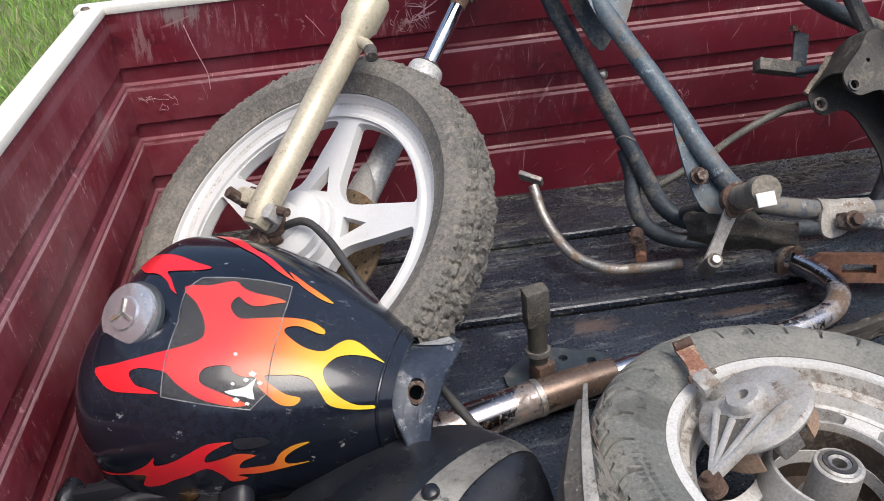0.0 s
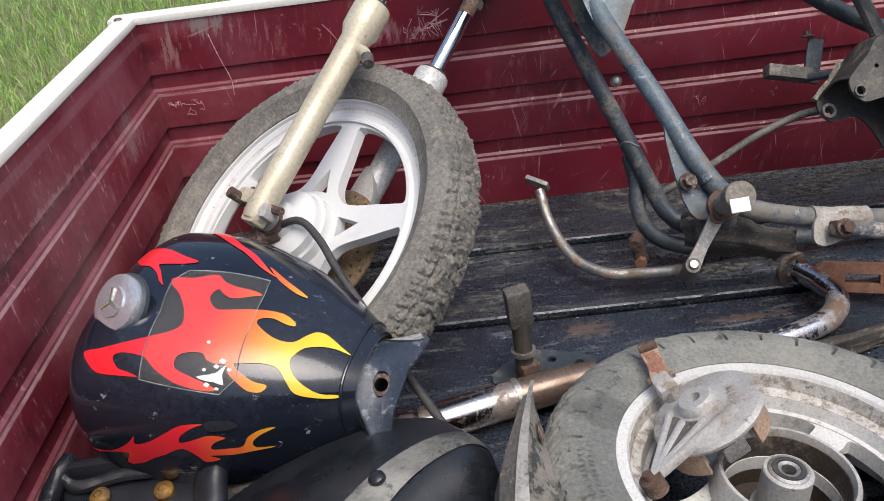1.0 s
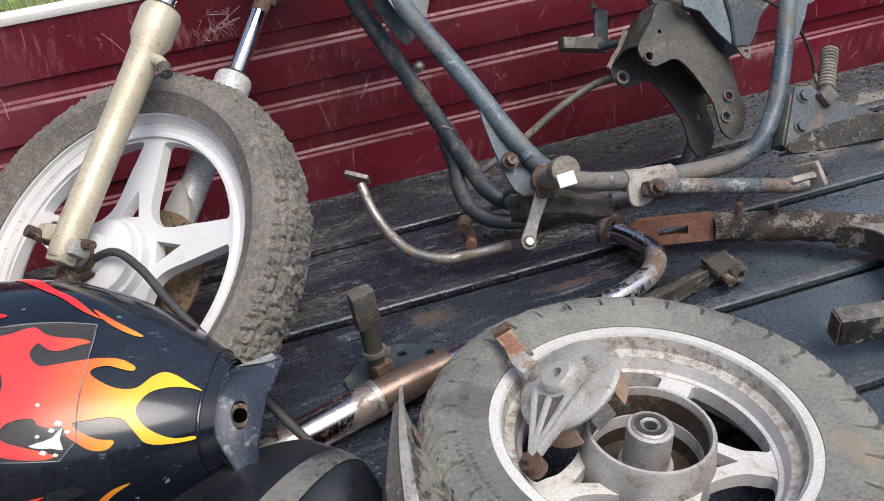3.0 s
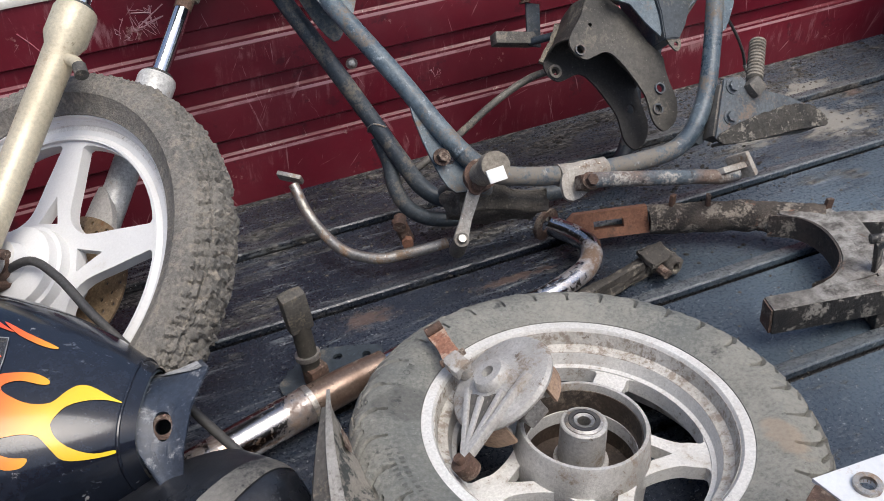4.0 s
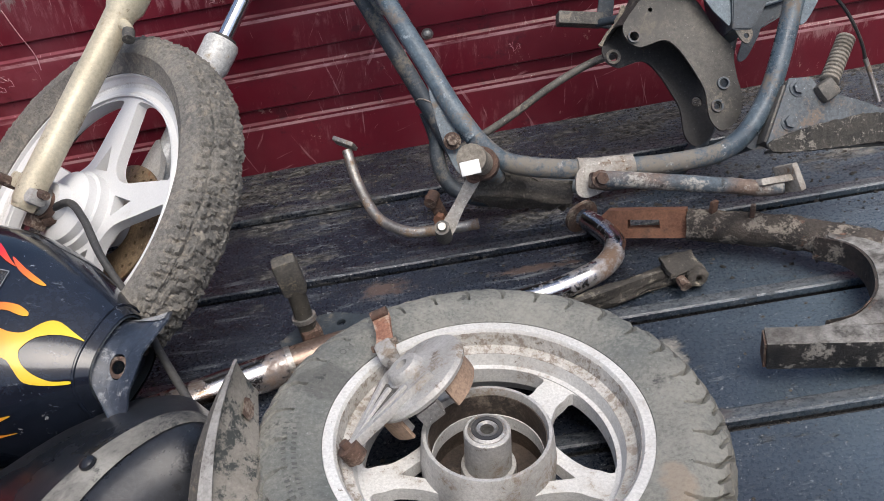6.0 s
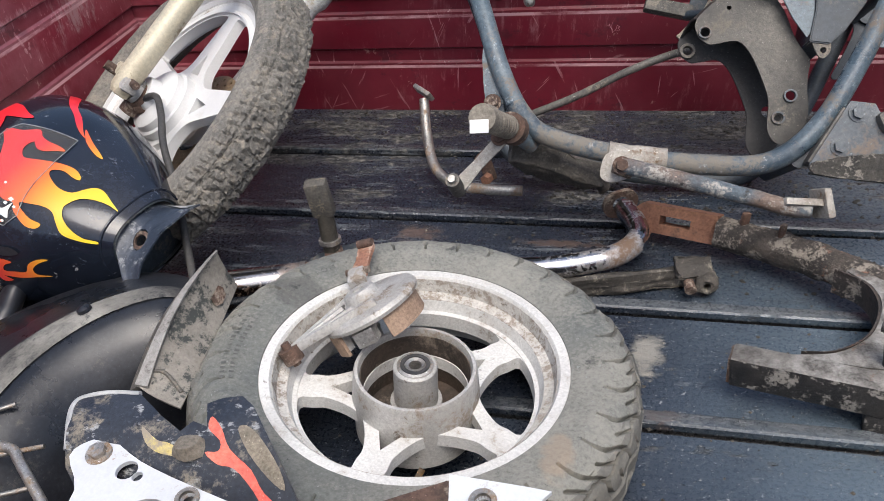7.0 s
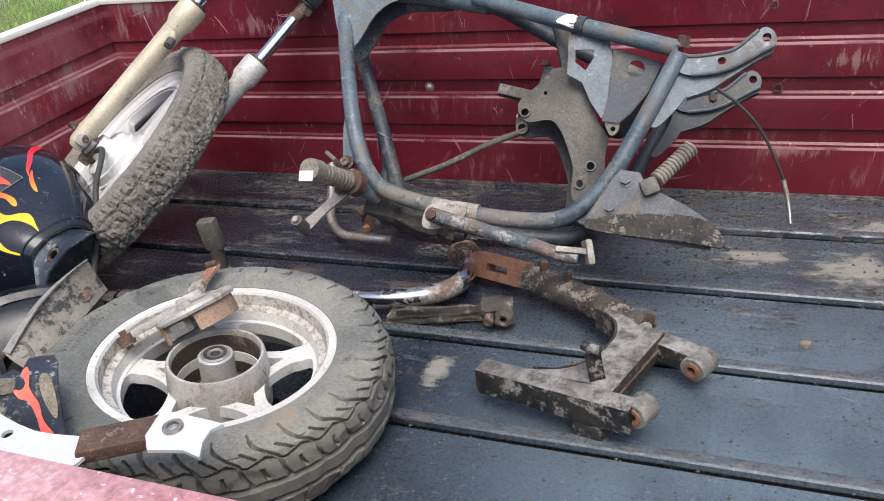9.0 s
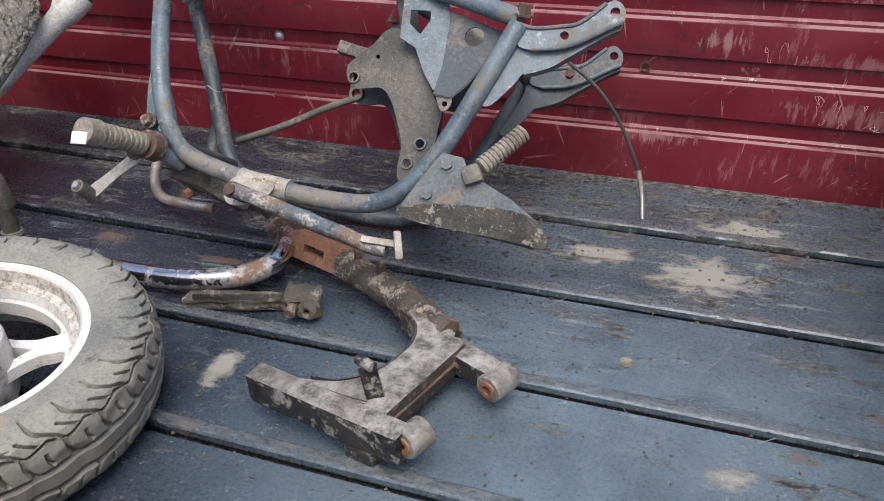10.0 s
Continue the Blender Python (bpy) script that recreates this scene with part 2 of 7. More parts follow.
    pit = rng(tex(60.0, (0.6, 1.5, 1), 0.0, 8.0, 0.75), 0.39, 0.36, 0.0, 0.9)
    col = mix(pit, col, (0.006, 0.007, 0.009))
    fleck = rng(tex(210.0, detail=2.0), 0.66, 0.70)
    col = mix(fleck, col, (0.30, 0.30, 0.29))
    sand = None
    for cx, cy, rx, ry, tone in ((1.505, 1.305, 0.11, 0.070, 0), (1.30, 1.33, 0.07, 0.036, 0), (1.56, 1.47, 0.10, 0.05, 0), (0.345, 1.128, 0.055, 0.026, 1), (0.62, 1.115, 0.085, 0.013, 1), (0.785, 0.845, 0.028, 0.055, 0),
                                 (1.630, 1.402, 0.024, 0.018, 1), (1.663, 0.908, 0.024, 0.014, 1), (1.761, 1.017, 0.018, 0.015, 1), (1.578, 0.842, 0.038, 0.024, 0), (0.80, 0.715, 0.05, 0.016, 1)):
        dx = math2("DIVIDE", math2("SUBTRACT", sep.outputs["X"], cx), rx)
        dy = math2("DIVIDE", math2("SUBTRACT", sep.outputs["Y"], cy), ry)
        far = math2("SQRT", math2("ADD", math2("MULTIPLY", dx, dx), math2("MULTIPLY", dy, dy)), 0.0)
        ragged = math2("ADD", far, rng(tex(28.0 if tone == 0 else 55.0, (0.7, 1.3, 1), 0.0, 12.0, 0.76), 0.3, 0.7, -0.85, 0.85))
        f = rng(ragged, 0.95, 0.50, 0.0, 0.85 if tone == 0 else 0.6)
        col = mix(f, col, (0.25, 0.240, 0.212) if tone == 0 else (0.12, 0.075, 0.055))
        sand = f if sand is None else math2("MAXIMUM", sand, f)
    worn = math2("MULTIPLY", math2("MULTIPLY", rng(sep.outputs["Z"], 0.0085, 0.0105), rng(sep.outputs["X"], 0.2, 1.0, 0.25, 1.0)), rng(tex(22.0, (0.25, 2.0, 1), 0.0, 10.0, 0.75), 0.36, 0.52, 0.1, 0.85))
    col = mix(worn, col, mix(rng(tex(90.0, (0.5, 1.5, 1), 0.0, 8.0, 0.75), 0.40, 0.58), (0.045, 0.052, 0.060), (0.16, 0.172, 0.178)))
    # Near-black grooves paint the shadow line beside each rib.
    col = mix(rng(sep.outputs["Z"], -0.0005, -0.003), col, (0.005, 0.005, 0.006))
    muck = math2("MAXIMUM", muck, sand)
    l.new(col, bsdf.inputs["Base Color"])
    rough = math2("MAXIMUM", rng(grain, 0.35, 0.65, 0.20, 0.40), rng(math2("MAXIMUM", muck, pale), 0.0, 1.0, 0.0, 0.9))
    l.new(rough, bsdf.inputs["Roughness"])
    bsdf.inputs["Specular IOR Level"].default_value = 0.65
    bmp = n.new("ShaderNodeBump")
    bmp.inputs["Strength"].default_value, bmp.inputs["Distance"].default_value = 0.55, 0.004
    l.new(math2("ADD", math2("MULTIPLY", grain, 0.35), math2("MULTIPLY", math2("MULTIPLY", muck, tex(70.0, detail=6.0)), 1.4)), bmp.inputs["Height"])
    l.new(bmp.outputs["Normal"], bsdf.inputs["Normal"])
    return m


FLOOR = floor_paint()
RUBBER_REAR = surf("dusty_grey_tyre_rubber", (0.115, 0.123, 0.115), (0.190, 0.188, 0.166), 7, 0.75, 0, 0.3, 110, dirt=(0.25, 0.245, 0.215), dirt_scale=5, dirt_cut=0.575, dirt_soft=0.08, specks=0.02, grain_amp=0.3, scratch=(0.050, 0.052, 0.050), scratch_cut=0.60, scratch_scale=15)
RUBBER_FRONT = surf("muddy_tyre_rubber", (0.150, 0.142, 0.126), (0.225, 0.210, 0.182), 9, 0.92, 0, 1.0, 90, dirt=(0.28, 0.25, 0.205), dirt_scale=60, dirt_cut=0.575, dirt_soft=0.07, specks=0.0)
TREAD = surf("worn_tread_rubber", (0.125, 0.125, 0.115), (0.165, 0.160, 0.140), 9, 0.8, 0, 0.3, 120, dirt=(0.20, 0.175, 0.14), dirt_scale=13, dirt_cut=0.60, dirt_soft=0.06, specks=0.0, grain_amp=0.2)
BRUSHED = surf("brushed_cap_metal", (0.74, 0.74, 0.75), (0.62, 0.62, 0.63), 9, 0.28, 0.75, 0.05, 120, dirt=(0.30, 0.27, 0.23), dirt_scale=16, dirt_cut=0.66, specks=0.0, grain_amp=0.1)
RIM_WHITE = surf("silver_white_rim_paint", (0.66, 0.66, 0.65), (0.61, 0.61, 0.60), 5, 0.38, 0.0, 0.03, 160, dirt=(0.45, 0.41, 0.35), dirt_scale=7, dirt_cut=0.70, dirt_soft=0.10, specks=0.0, grain_amp=0.06)
RIM_DIRTY = surf("dirty_cast_rim", (0.64, 0.635, 0.61), (0.53, 0.52, 0.495), 6, 0.42, 0.0, 0.2, 160, dirt=(0.32, 0.28, 0.235), dirt_scale=22, dirt_cut=0.61, dirt_soft=0.05, specks=0.0, grain_amp=0.22, scratch=(0.17, 0.145, 0.12), scratch_cut=0.63, scratch_scale=80)
ALLOY = surf("dull_cast_alloy", (0.53, 0.52, 0.495), (0.39, 0.375, 0.35), 12, 0.50, 0.25, 0.3, 140, dirt=(0.24, 0.195, 0.15), dirt_scale=18, dirt_cut=0.59, dirt_soft=0.05, specks=0.0, grain_amp=0.25, scratch=(0.17, 0.135, 0.105), scratch_cut=0.605, scratch_scale=40)
FORK = surf("cream_lacquered_fork_alloy", (0.60, 0.54, 0.40), (0.48, 0.425, 0.31), 8, 0.42, 0.25, 0.12, 90, dirt=(0.30, 0.24, 0.165), dirt_scale=13, dirt_cut=0.60, dirt_soft=0.06, specks=0.0, grain_amp=0.2, scratch=(0.15, 0.115, 0.08), scratch_cut=0.655, scratch_scale=34)
CHROME = surf("scuffed_chrome", (0.72, 0.74, 0.77), (0.6, 0.62, 0.65), 9, 0.14, 1.0, 0.04, 90, dirt=(0.28, 0.20, 0.13), dirt_scale=14, dirt_cut=0.70, rough_var=0.08, specks=0.0, grain_amp=0.1)
PIPE = surf("chrome_pipe_with_rust", (0.62, 0.635, 0.66), (0.50, 0.505, 0.52), 9, 0.16, 1.0, 0.05, 90, dirt=(0.15, 0.10, 0.07), dirt_scale=7, dirt_cut=0.585, dirt_soft=0.06, rough_var=0.07, specks=0.0, thresh_fine=0.2, grain_amp=0.12)
FORK_SILVER = surf("silver_painted_fork_alloy", (0.60, 0.60, 0.59), (0.50, 0.50, 0.48), 8, 0.42, 0.2, 0.1, 90, dirt=(0.33, 0.28, 0.21), dirt_scale=20, dirt_cut=0.64, specks=0.0)
PALE = surf("worn_pale_bracket_paint", (0.40, 0.375, 0.33), (0.27, 0.245, 0.21), 16, 0.6, 0.0, 0.25, 110, dirt=(0.15, 0.10, 0.065), dirt_scale=20, dirt_cut=0.60)
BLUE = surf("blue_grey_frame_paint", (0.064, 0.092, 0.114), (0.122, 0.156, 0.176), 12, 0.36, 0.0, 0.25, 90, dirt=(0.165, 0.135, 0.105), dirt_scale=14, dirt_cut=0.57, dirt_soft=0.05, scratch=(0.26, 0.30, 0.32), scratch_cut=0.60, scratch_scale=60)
# Darker copy of the mount's oily steel; paints shade on far and inner plates.
MOUNT_SHADE = surf("shaded_oily_steel", (0.030, 0.028, 0.026), (0.055, 0.050, 0.044), 9, 0.6, 0.0, 0.3, 90, dirt=(0.13, 0.11, 0.088), dirt_scale=13, dirt_cut=0.63)
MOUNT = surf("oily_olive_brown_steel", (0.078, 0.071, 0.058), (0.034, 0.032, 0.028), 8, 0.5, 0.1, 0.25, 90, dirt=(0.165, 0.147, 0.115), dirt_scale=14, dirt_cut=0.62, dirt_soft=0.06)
CRADLE = surf("muddy_blue_frame_paint", (0.046, 0.070, 0.092), (0.105, 0.130, 0.148), 14, 0.42, 0.0, 0.5, 90, dirt=(0.185, 0.168, 0.142), dirt_scale=13, dirt_cut=0.50, dirt_soft=0.05, scratch=(0.40, 0.41, 0.40), scratch_cut=0.585, scratch_scale=40)
# Darker frame tone: dark fittings, and shade painted on the far side.
BLUE_DARK = surf("dark_and_shaded_frame_paint", (0.026, 0.036, 0.046), (0.048, 0.060, 0.070), 10, 0.5, 0.0, 0.15, 90, dirt=(0.17, 0.15, 0.12), dirt_scale=9, dirt_cut=0.58)
GREYBROWN = surf("dusty_grey_steel", (0.135, 0.125, 0.108), (0.070, 0.066, 0.060), 9, 0.65, 0.1, 0.25, 90, dirt=(0.235, 0.20, 0.155), dirt_scale=16, dirt_cut=0.60, dirt_soft=0.05)
STEEL = surf("bare_worn_steel", (0.45, 0.44, 0.42), (0.33, 0.31, 0.28), 16, 0.42, 0.8, 0.2, 120, dirt=(0.22, 0.14, 0.08), dirt_scale=18, dirt_cut=0.58)
RUSTY = surf("rusty_steel", (0.135, 0.078, 0.055), (0.070, 0.048, 0.038), 18, 0.85, 0.1, 0.5, 120, dirt=(0.29, 0.24, 0.19), dirt_scale=22, dirt_cut=0.585)
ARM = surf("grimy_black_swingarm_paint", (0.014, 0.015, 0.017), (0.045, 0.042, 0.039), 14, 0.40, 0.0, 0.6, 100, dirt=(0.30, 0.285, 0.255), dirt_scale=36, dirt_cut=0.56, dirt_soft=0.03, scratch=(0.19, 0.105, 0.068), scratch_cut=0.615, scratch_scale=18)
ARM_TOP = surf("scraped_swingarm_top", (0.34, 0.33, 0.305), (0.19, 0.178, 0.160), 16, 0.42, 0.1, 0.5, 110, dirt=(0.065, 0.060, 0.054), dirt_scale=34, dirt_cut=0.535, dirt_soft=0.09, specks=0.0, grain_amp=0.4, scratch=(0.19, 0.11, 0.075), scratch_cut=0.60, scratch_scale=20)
DRUM = surf("dark_brown_worn_drum", (0.085, 0.062, 0.047), (0.050, 0.040, 0.033), 16, 0.6, 0.2, 0.2, 120, dirt=(0.16, 0.13, 0.10), dirt_scale=22, dirt_cut=0.60, specks=0.0)
BRACKET = surf("scuffed_navy_bracket_paint", (0.020, 0.028, 0.044), (0.048, 0.060, 0.082), 9, 0.40, 0.0, 0.1, 90, dirt=(0.26, 0.27, 0.28), dirt_scale=26, dirt_cut=0.60, dirt_soft=0.04, scratch=(0.16, 0.175, 0.20), scratch_cut=0.59, scratch_scale=22)
ARM_RUST = surf("rusty_grimy_swingarm", (0.070, 0.052, 0.042), (0.024, 0.023, 0.023), 13, 0.7, 0.0, 0.8, 100, dirt=(0.30, 0.265, 0.22), dirt_scale=24, dirt_cut=0.585, dirt_soft=0.04, scratch=(0.20, 0.105, 0.065), scratch_cut=0.62, scratch_scale=18)
STAND = surf("rust_worn_blue_paint", (0.15, 0.105, 0.080), (0.085, 0.110, 0.130), 16, 0.6, 0.0, 0.5, 100, dirt=(0.36, 0.345, 0.31), dirt_scale=24, dirt_cut=0.565, dirt_soft=0.04, scratch=(0.035, 0.034, 0.033), scratch_cut=0.60, scratch_scale=30)
BLACK = surf("glossy_black_tank_paint", (0.005, 0.008, 0.015), (0.014, 0.018, 0.028), 5, 0.15, 0.0, 0.012, 60, dirt=(0.28, 0.28, 0.28), dirt_scale=44, dirt_cut=0.665, dirt_soft=0.018, scratch=(0.12, 0.13, 0.145), scratch_cut=0.635, scratch_scale=24, stretch=(0.5, 2.0, 2.0), coat=0.25, rough_var=0.06, specks=0.0)
PLASTIC = surf("scuffed_black_plastic", (0.010, 0.012, 0.016), (0.028, 0.030, 0.036), 6, 0.34, 0.0, 0.1, 90, dirt=(0.11, 0.10, 0.082), dirt_scale=12, dirt_cut=0.655, dirt_soft=0.06, specks=0.02)
RUBBER = surf("worn_black_rubber", (0.06, 0.058, 0.052), (0.11, 0.10, 0.085), 20, 0.8, 0, 0.3, 120, dirt=(0.24, 0.2, 0.14), dirt_scale=16, dirt_cut=0.58)
HOSE = surf("black_hose_rubber", (0.035, 0.035, 0.036), (0.055, 0.053, 0.05), 20, 0.6)
STEEL_PALE = surf("scraped_pale_steel", (0.34, 0.33, 0.31), (0.22, 0.21, 0.19), 12, 0.5, 0.1, 0.3, 120, dirt=(0.09, 0.083, 0.075), dirt_scale=18, dirt_cut=0.56, specks=0.0, grain_amp=0.3)
STEEL_LIP = surf("paint_worn_to_bright_metal", (0.52, 0.52, 0.51), (0.26, 0.27, 0.28), 16, 0.45, 0.1, 0.1, 120, dirt=(0.04, 0.045, 0.06), dirt_scale=18, dirt_cut=0.60, specks=0.0, grain_amp=0.15)
FLAKED = surf("grey_steel_with_flaked_paint", (0.27, 0.25, 0.215), (0.17, 0.155, 0.13), 9, 0.6, 0.1, 0.3, 110, dirt=(0.045, 0.05, 0.048), dirt_scale=15, dirt_cut=0.54, dirt_soft=0.03, specks=0.0, grain_amp=0.25, thresh_fine=0.2)
DUST_SHEEN = surf("pale_dust_and_sheen", (0.28, 0.27, 0.24), (0.13, 0.125, 0.112), 9, 0.7, 0.0, 0.2, 120, dirt=(0.024, 0.025, 0.028), dirt_scale=8, dirt_cut=0.535, dirt_soft=0.10, specks=0.0, grain_amp=0.25, scratch=(0.05, 0.050, 0.050), scratch_cut=0.60)
PANEL = surf("scuffed_blue_black_panel", (0.014, 0.018, 0.027), (0.030, 0.036, 0.048), 8, 0.35, 0.0, 0.15, 100, dirt=(0.23, 0.205, 0.165), dirt_scale=14, dirt_cut=0.585, dirt_soft=0.05, scratch=(0.34, 0.35, 0.35), scratch_cut=0.585, scratch_scale=30, stretch=(1.0, 1.6, 1.6))
BRAKE_SHOE = surf("worn_brown_brake_lining", (0.34, 0.235, 0.165), (0.25, 0.17, 0.12), 14, 0.8, 0.0, 0.3, 120, dirt=(0.12, 0.08, 0.06), dirt_scale=14, dirt_cut=0.63, specks=0.0)
TAPE = surf("yellowed_sticker_film", (0.5, 0.45, 0.35), None, 6, 0.3, specks=0.0)
tb = TAPE.node_tree.nodes["Principled BSDF"]
tb.inputs["Alpha"].default_value = 0.10
BROWN_PIPE = surf("heat_browned_pipe", (0.26, 0.195, 0.155), (0.15, 0.100, 0.075), 9, 0.30, 0.6, 0.1, 120, dirt=(0.42, 0.38, 0.33), dirt_scale=11, dirt_cut=0.60, dirt_soft=0.04, specks=0.0, grain_amp=0.25, scratch=(0.07, 0.045, 0.035), scratch_cut=0.58, scratch_scale=22, stretch=(0.5, 1.5, 1.5))
RUST_ORANGE = surf("orange_rust", (0.30, 0.145, 0.085), (0.20, 0.095, 0.06), 14, 0.85, 0.0, 0.4, 120, dirt=(0.12, 0.07, 0.05), dirt_scale=18, dirt_cut=0.62, specks=0.0)
CHIPPED = surf("bare_metal_in_a_scratch", (0.21, 0.225, 0.24), (0.14, 0.15, 0.165), 30, 0.5, 0.0, specks=0.0)
DUSTY_RUBBER = surf("dust_caked_rubber", (0.23, 0.205, 0.165), (0.15, 0.13, 0.105), 20, 0.9, 0, 0.4, 120, dirt=(0.30, 0.27, 0.22), dirt_scale=16, dirt_cut=0.6, specks=0.0)
CLOD = surf("dark_dry_clods", (0.032, 0.029, 0.026), (0.075, 0.067, 0.056), 50, 0.95, 0, 0.8, 150, specks=0.0)
DARK_MUD = surf("dark_speckled_mud", (0.075, 0.066, 0.055), (0.13, 0.115, 0.095), 40, 0.95, 0, 1.0, 150, dirt=(0.20, 0.18, 0.145), dirt_scale=70, dirt_cut=0.60)
MUFFLER = surf("dull_chrome_muffler", (0.46, 0.47, 0.49), (0.30, 0.27, 0.25), 7, 0.22, 1.0, 0.03, 90, dirt=(0.17, 0.115, 0.085), dirt_scale=7, dirt_cut=0.565, dirt_soft=0.06, rough_var=0.08, specks=0.0, thresh_fine=0.2, grain_amp=0.1, scratch=(0.17, 0.115, 0.085), scratch_cut=0.57, scratch_scale=8, stretch=(0.35, 1.6, 2.6))
RIM_GRIME = surf("speckled_grime_on_the_rim", (0.56, 0.545, 0.51), (0.44, 0.42, 0.38), 9, 0.7, 0, 0.3, 140, dirt=(0.26, 0.22, 0.18), dirt_scale=70, dirt_cut=0.54, dirt_soft=0.05, specks=0.0, grain_amp=0.3, scratch=(0.15, 0.12, 0.095), scratch_cut=0.60, scratch_scale=90)
SAND = surf("dry_sandy_mud", (0.30, 0.26, 0.20), (0.20, 0.175, 0.135), 30, 0.95, 0, 0.8, 160)
WHITE_PLATE = surf("white_painted_plate", (0.62, 0.645, 0.67), (0.55, 0.57, 0.59), 7, 0.40, 0.0, 0.04, 120, dirt=(0.3, 0.2, 0.14), dirt_scale=16, dirt_cut=0.66, specks=0.0, grain_amp=0.06)
WHITE_TAG = surf("white_sticker", (0.72, 0.72, 0.70), (0.66, 0.66, 0.64), 9, 0.5, specks=0.0, grain_amp=0.08)
BRASS = surf("dull_brass", (0.24, 0.13, 0.03), (0.14, 0.08, 0.03), 20, 0.6, 0.4, 0.3, 120, dirt=(0.08, 0.06, 0.04), dirt_scale=40, dirt_cut=0.58)
DISC = surf("rusty_brake_disc_steel", (0.30, 0.22, 0.14), (0.22, 0.16, 0.10), 14, 0.5, 0.5, 0.1, 90, dirt=(0.2, 0.1, 0.05), dirt_scale=14, dirt_cut=0.6)
MUD_CRUST = surf("black_mud_with_pale_specks", (0.030, 0.029, 0.026), (0.085, 0.078, 0.066), 24, 0.8, 0, 1.0, 150, dirt=(0.27, 0.25, 0.21), dirt_scale=50, dirt_cut=0.565, dirt_soft=0.03)
GRASS = surf("grass_blades", (0.21, 0.37, 0.065), (0.29, 0.42, 0.12), 0.9, 0.7, 0, 0.0, 3.0)
DRYGRASS = surf("dry_grass_blades", (0.40, 0.36, 0.20), (0.30, 0.28, 0.15), 0.9, 0.8, 0, 0.0, 3.0)
SOIL = surf("grassy_ground", (0.10, 0.155, 0.04), (0.16, 0.165, 0.075), 0.6, 0.95, 0, 0.4, 14)


def flame_paint():
    m = bpy.data.materials.new("flame_paint")
    m.use_nodes = True
    n, l = m.node_tree.nodes, m.node_tree.links
    tc, sep, rmp = n.new("ShaderNodeTexCoord"), n.new("ShaderNodeSeparateXYZ"), n.new("ShaderNodeValToRGB")
    mr = n.new("ShaderNodeMapRange")
    mr.inputs["From Min"].default_value, mr.inputs["From Max"].default_value = 0.02, 0.45
    e = rmp.color_ramp.elements
    e[0].position, e[0].color = 0.0, (0.70, 0.014, 0.020, 1)
    e[1].position, e[1].color = 1.0, (0.84, 0.64, 0.04, 1)
    for p, c in ((0.56, (0.74, 0.022, 0.035, 1)), (0.70, (0.82, 0.16, 0.035, 1)), (0.82, (0.84, 0.46, 0.03, 1))):
        x = e.new(p)
        x.color = c
    l.new(tc.outputs["Object"], sep.inputs[0])
    l.new(sep.outputs["X"], mr.inputs["Value"])
    l.new(mr.outputs["Result"], rmp.inputs["Fac"])
    l.new(rmp.outputs["Color"], n["Principled BSDF"].inputs["Base Color"])
    n["Principled BSDF"].inputs["Roughness"].default_value = 0.28
    n["Principled BSDF"].inputs["Coat Weight"].default_value = 0.15
    return m


FLAME = flame_paint()


# ---- builders ----
def thing(name, label, category, m=None, group="", kind=""):
    ob = new(name)
    ob.empty_display_size = 0.05
    ob.matrix_world = m or Matrix()
    ob.matrix_basis = m or Matrix()
    return tagged(ob, label, category, group, kind)


def root_of(ob):
    while ob.parent:
        ob = ob.parent
    return ob


def mesh_of(bm, name, material, flat=False, angle=38):
    bmesh.ops.recalc_face_normals(bm, faces=bm.faces)
    me = bpy.data.meshes.new(name)
    bm.to_mesh(me)
    bm.free()
    me.materials.append(material)
    if not flat:
        me.polygons.foreach_set("use_smooth", [True] * len(me.polygons))
        me.set_sharp_from_angle(angle=radians(angle))
    return me


def part(name, bm, material, parent, label="", world=False, m=None, flat=False):
    """One mesh under a thing or a part; its places are the thing's own, or the world's."""
    if m:
        bm.transform(m)
    if world:
        bm.transform(root_of(parent).matrix_basis.inverted())
    ob = new(name, mesh_of(bm, name, material, flat))
    ob.parent = parent
    return tagged(ob, label)


def solo(name, bm, material, label, category="", kind="", flat=False, group=""):
    ob = new(name, mesh_of(bm, name, material, flat))
    return tagged(ob, label, category, group, kind)


def smooth_path(pts, steps):
    pts = [Vector(p) for p in pts]
    if len(pts) < 3 or steps < 2:
        return pts
    out, ext = [], [2 * pts[0] - pts[1], *pts, 2 * pts[-1] - pts[-2]]
    for i in range(1, len(ext) - 2):
        a, b, c, d = ext[i - 1:i + 3]
        for k in range(steps):
            t = k / steps
            out.append(0.5 * (2 * b + (c - a) * t + (2 * a - 5 * b + 4 * c - d) * t * t + (3 * b - a - 3 * c + d) * t ** 3))
    return out + [pts[-1]]


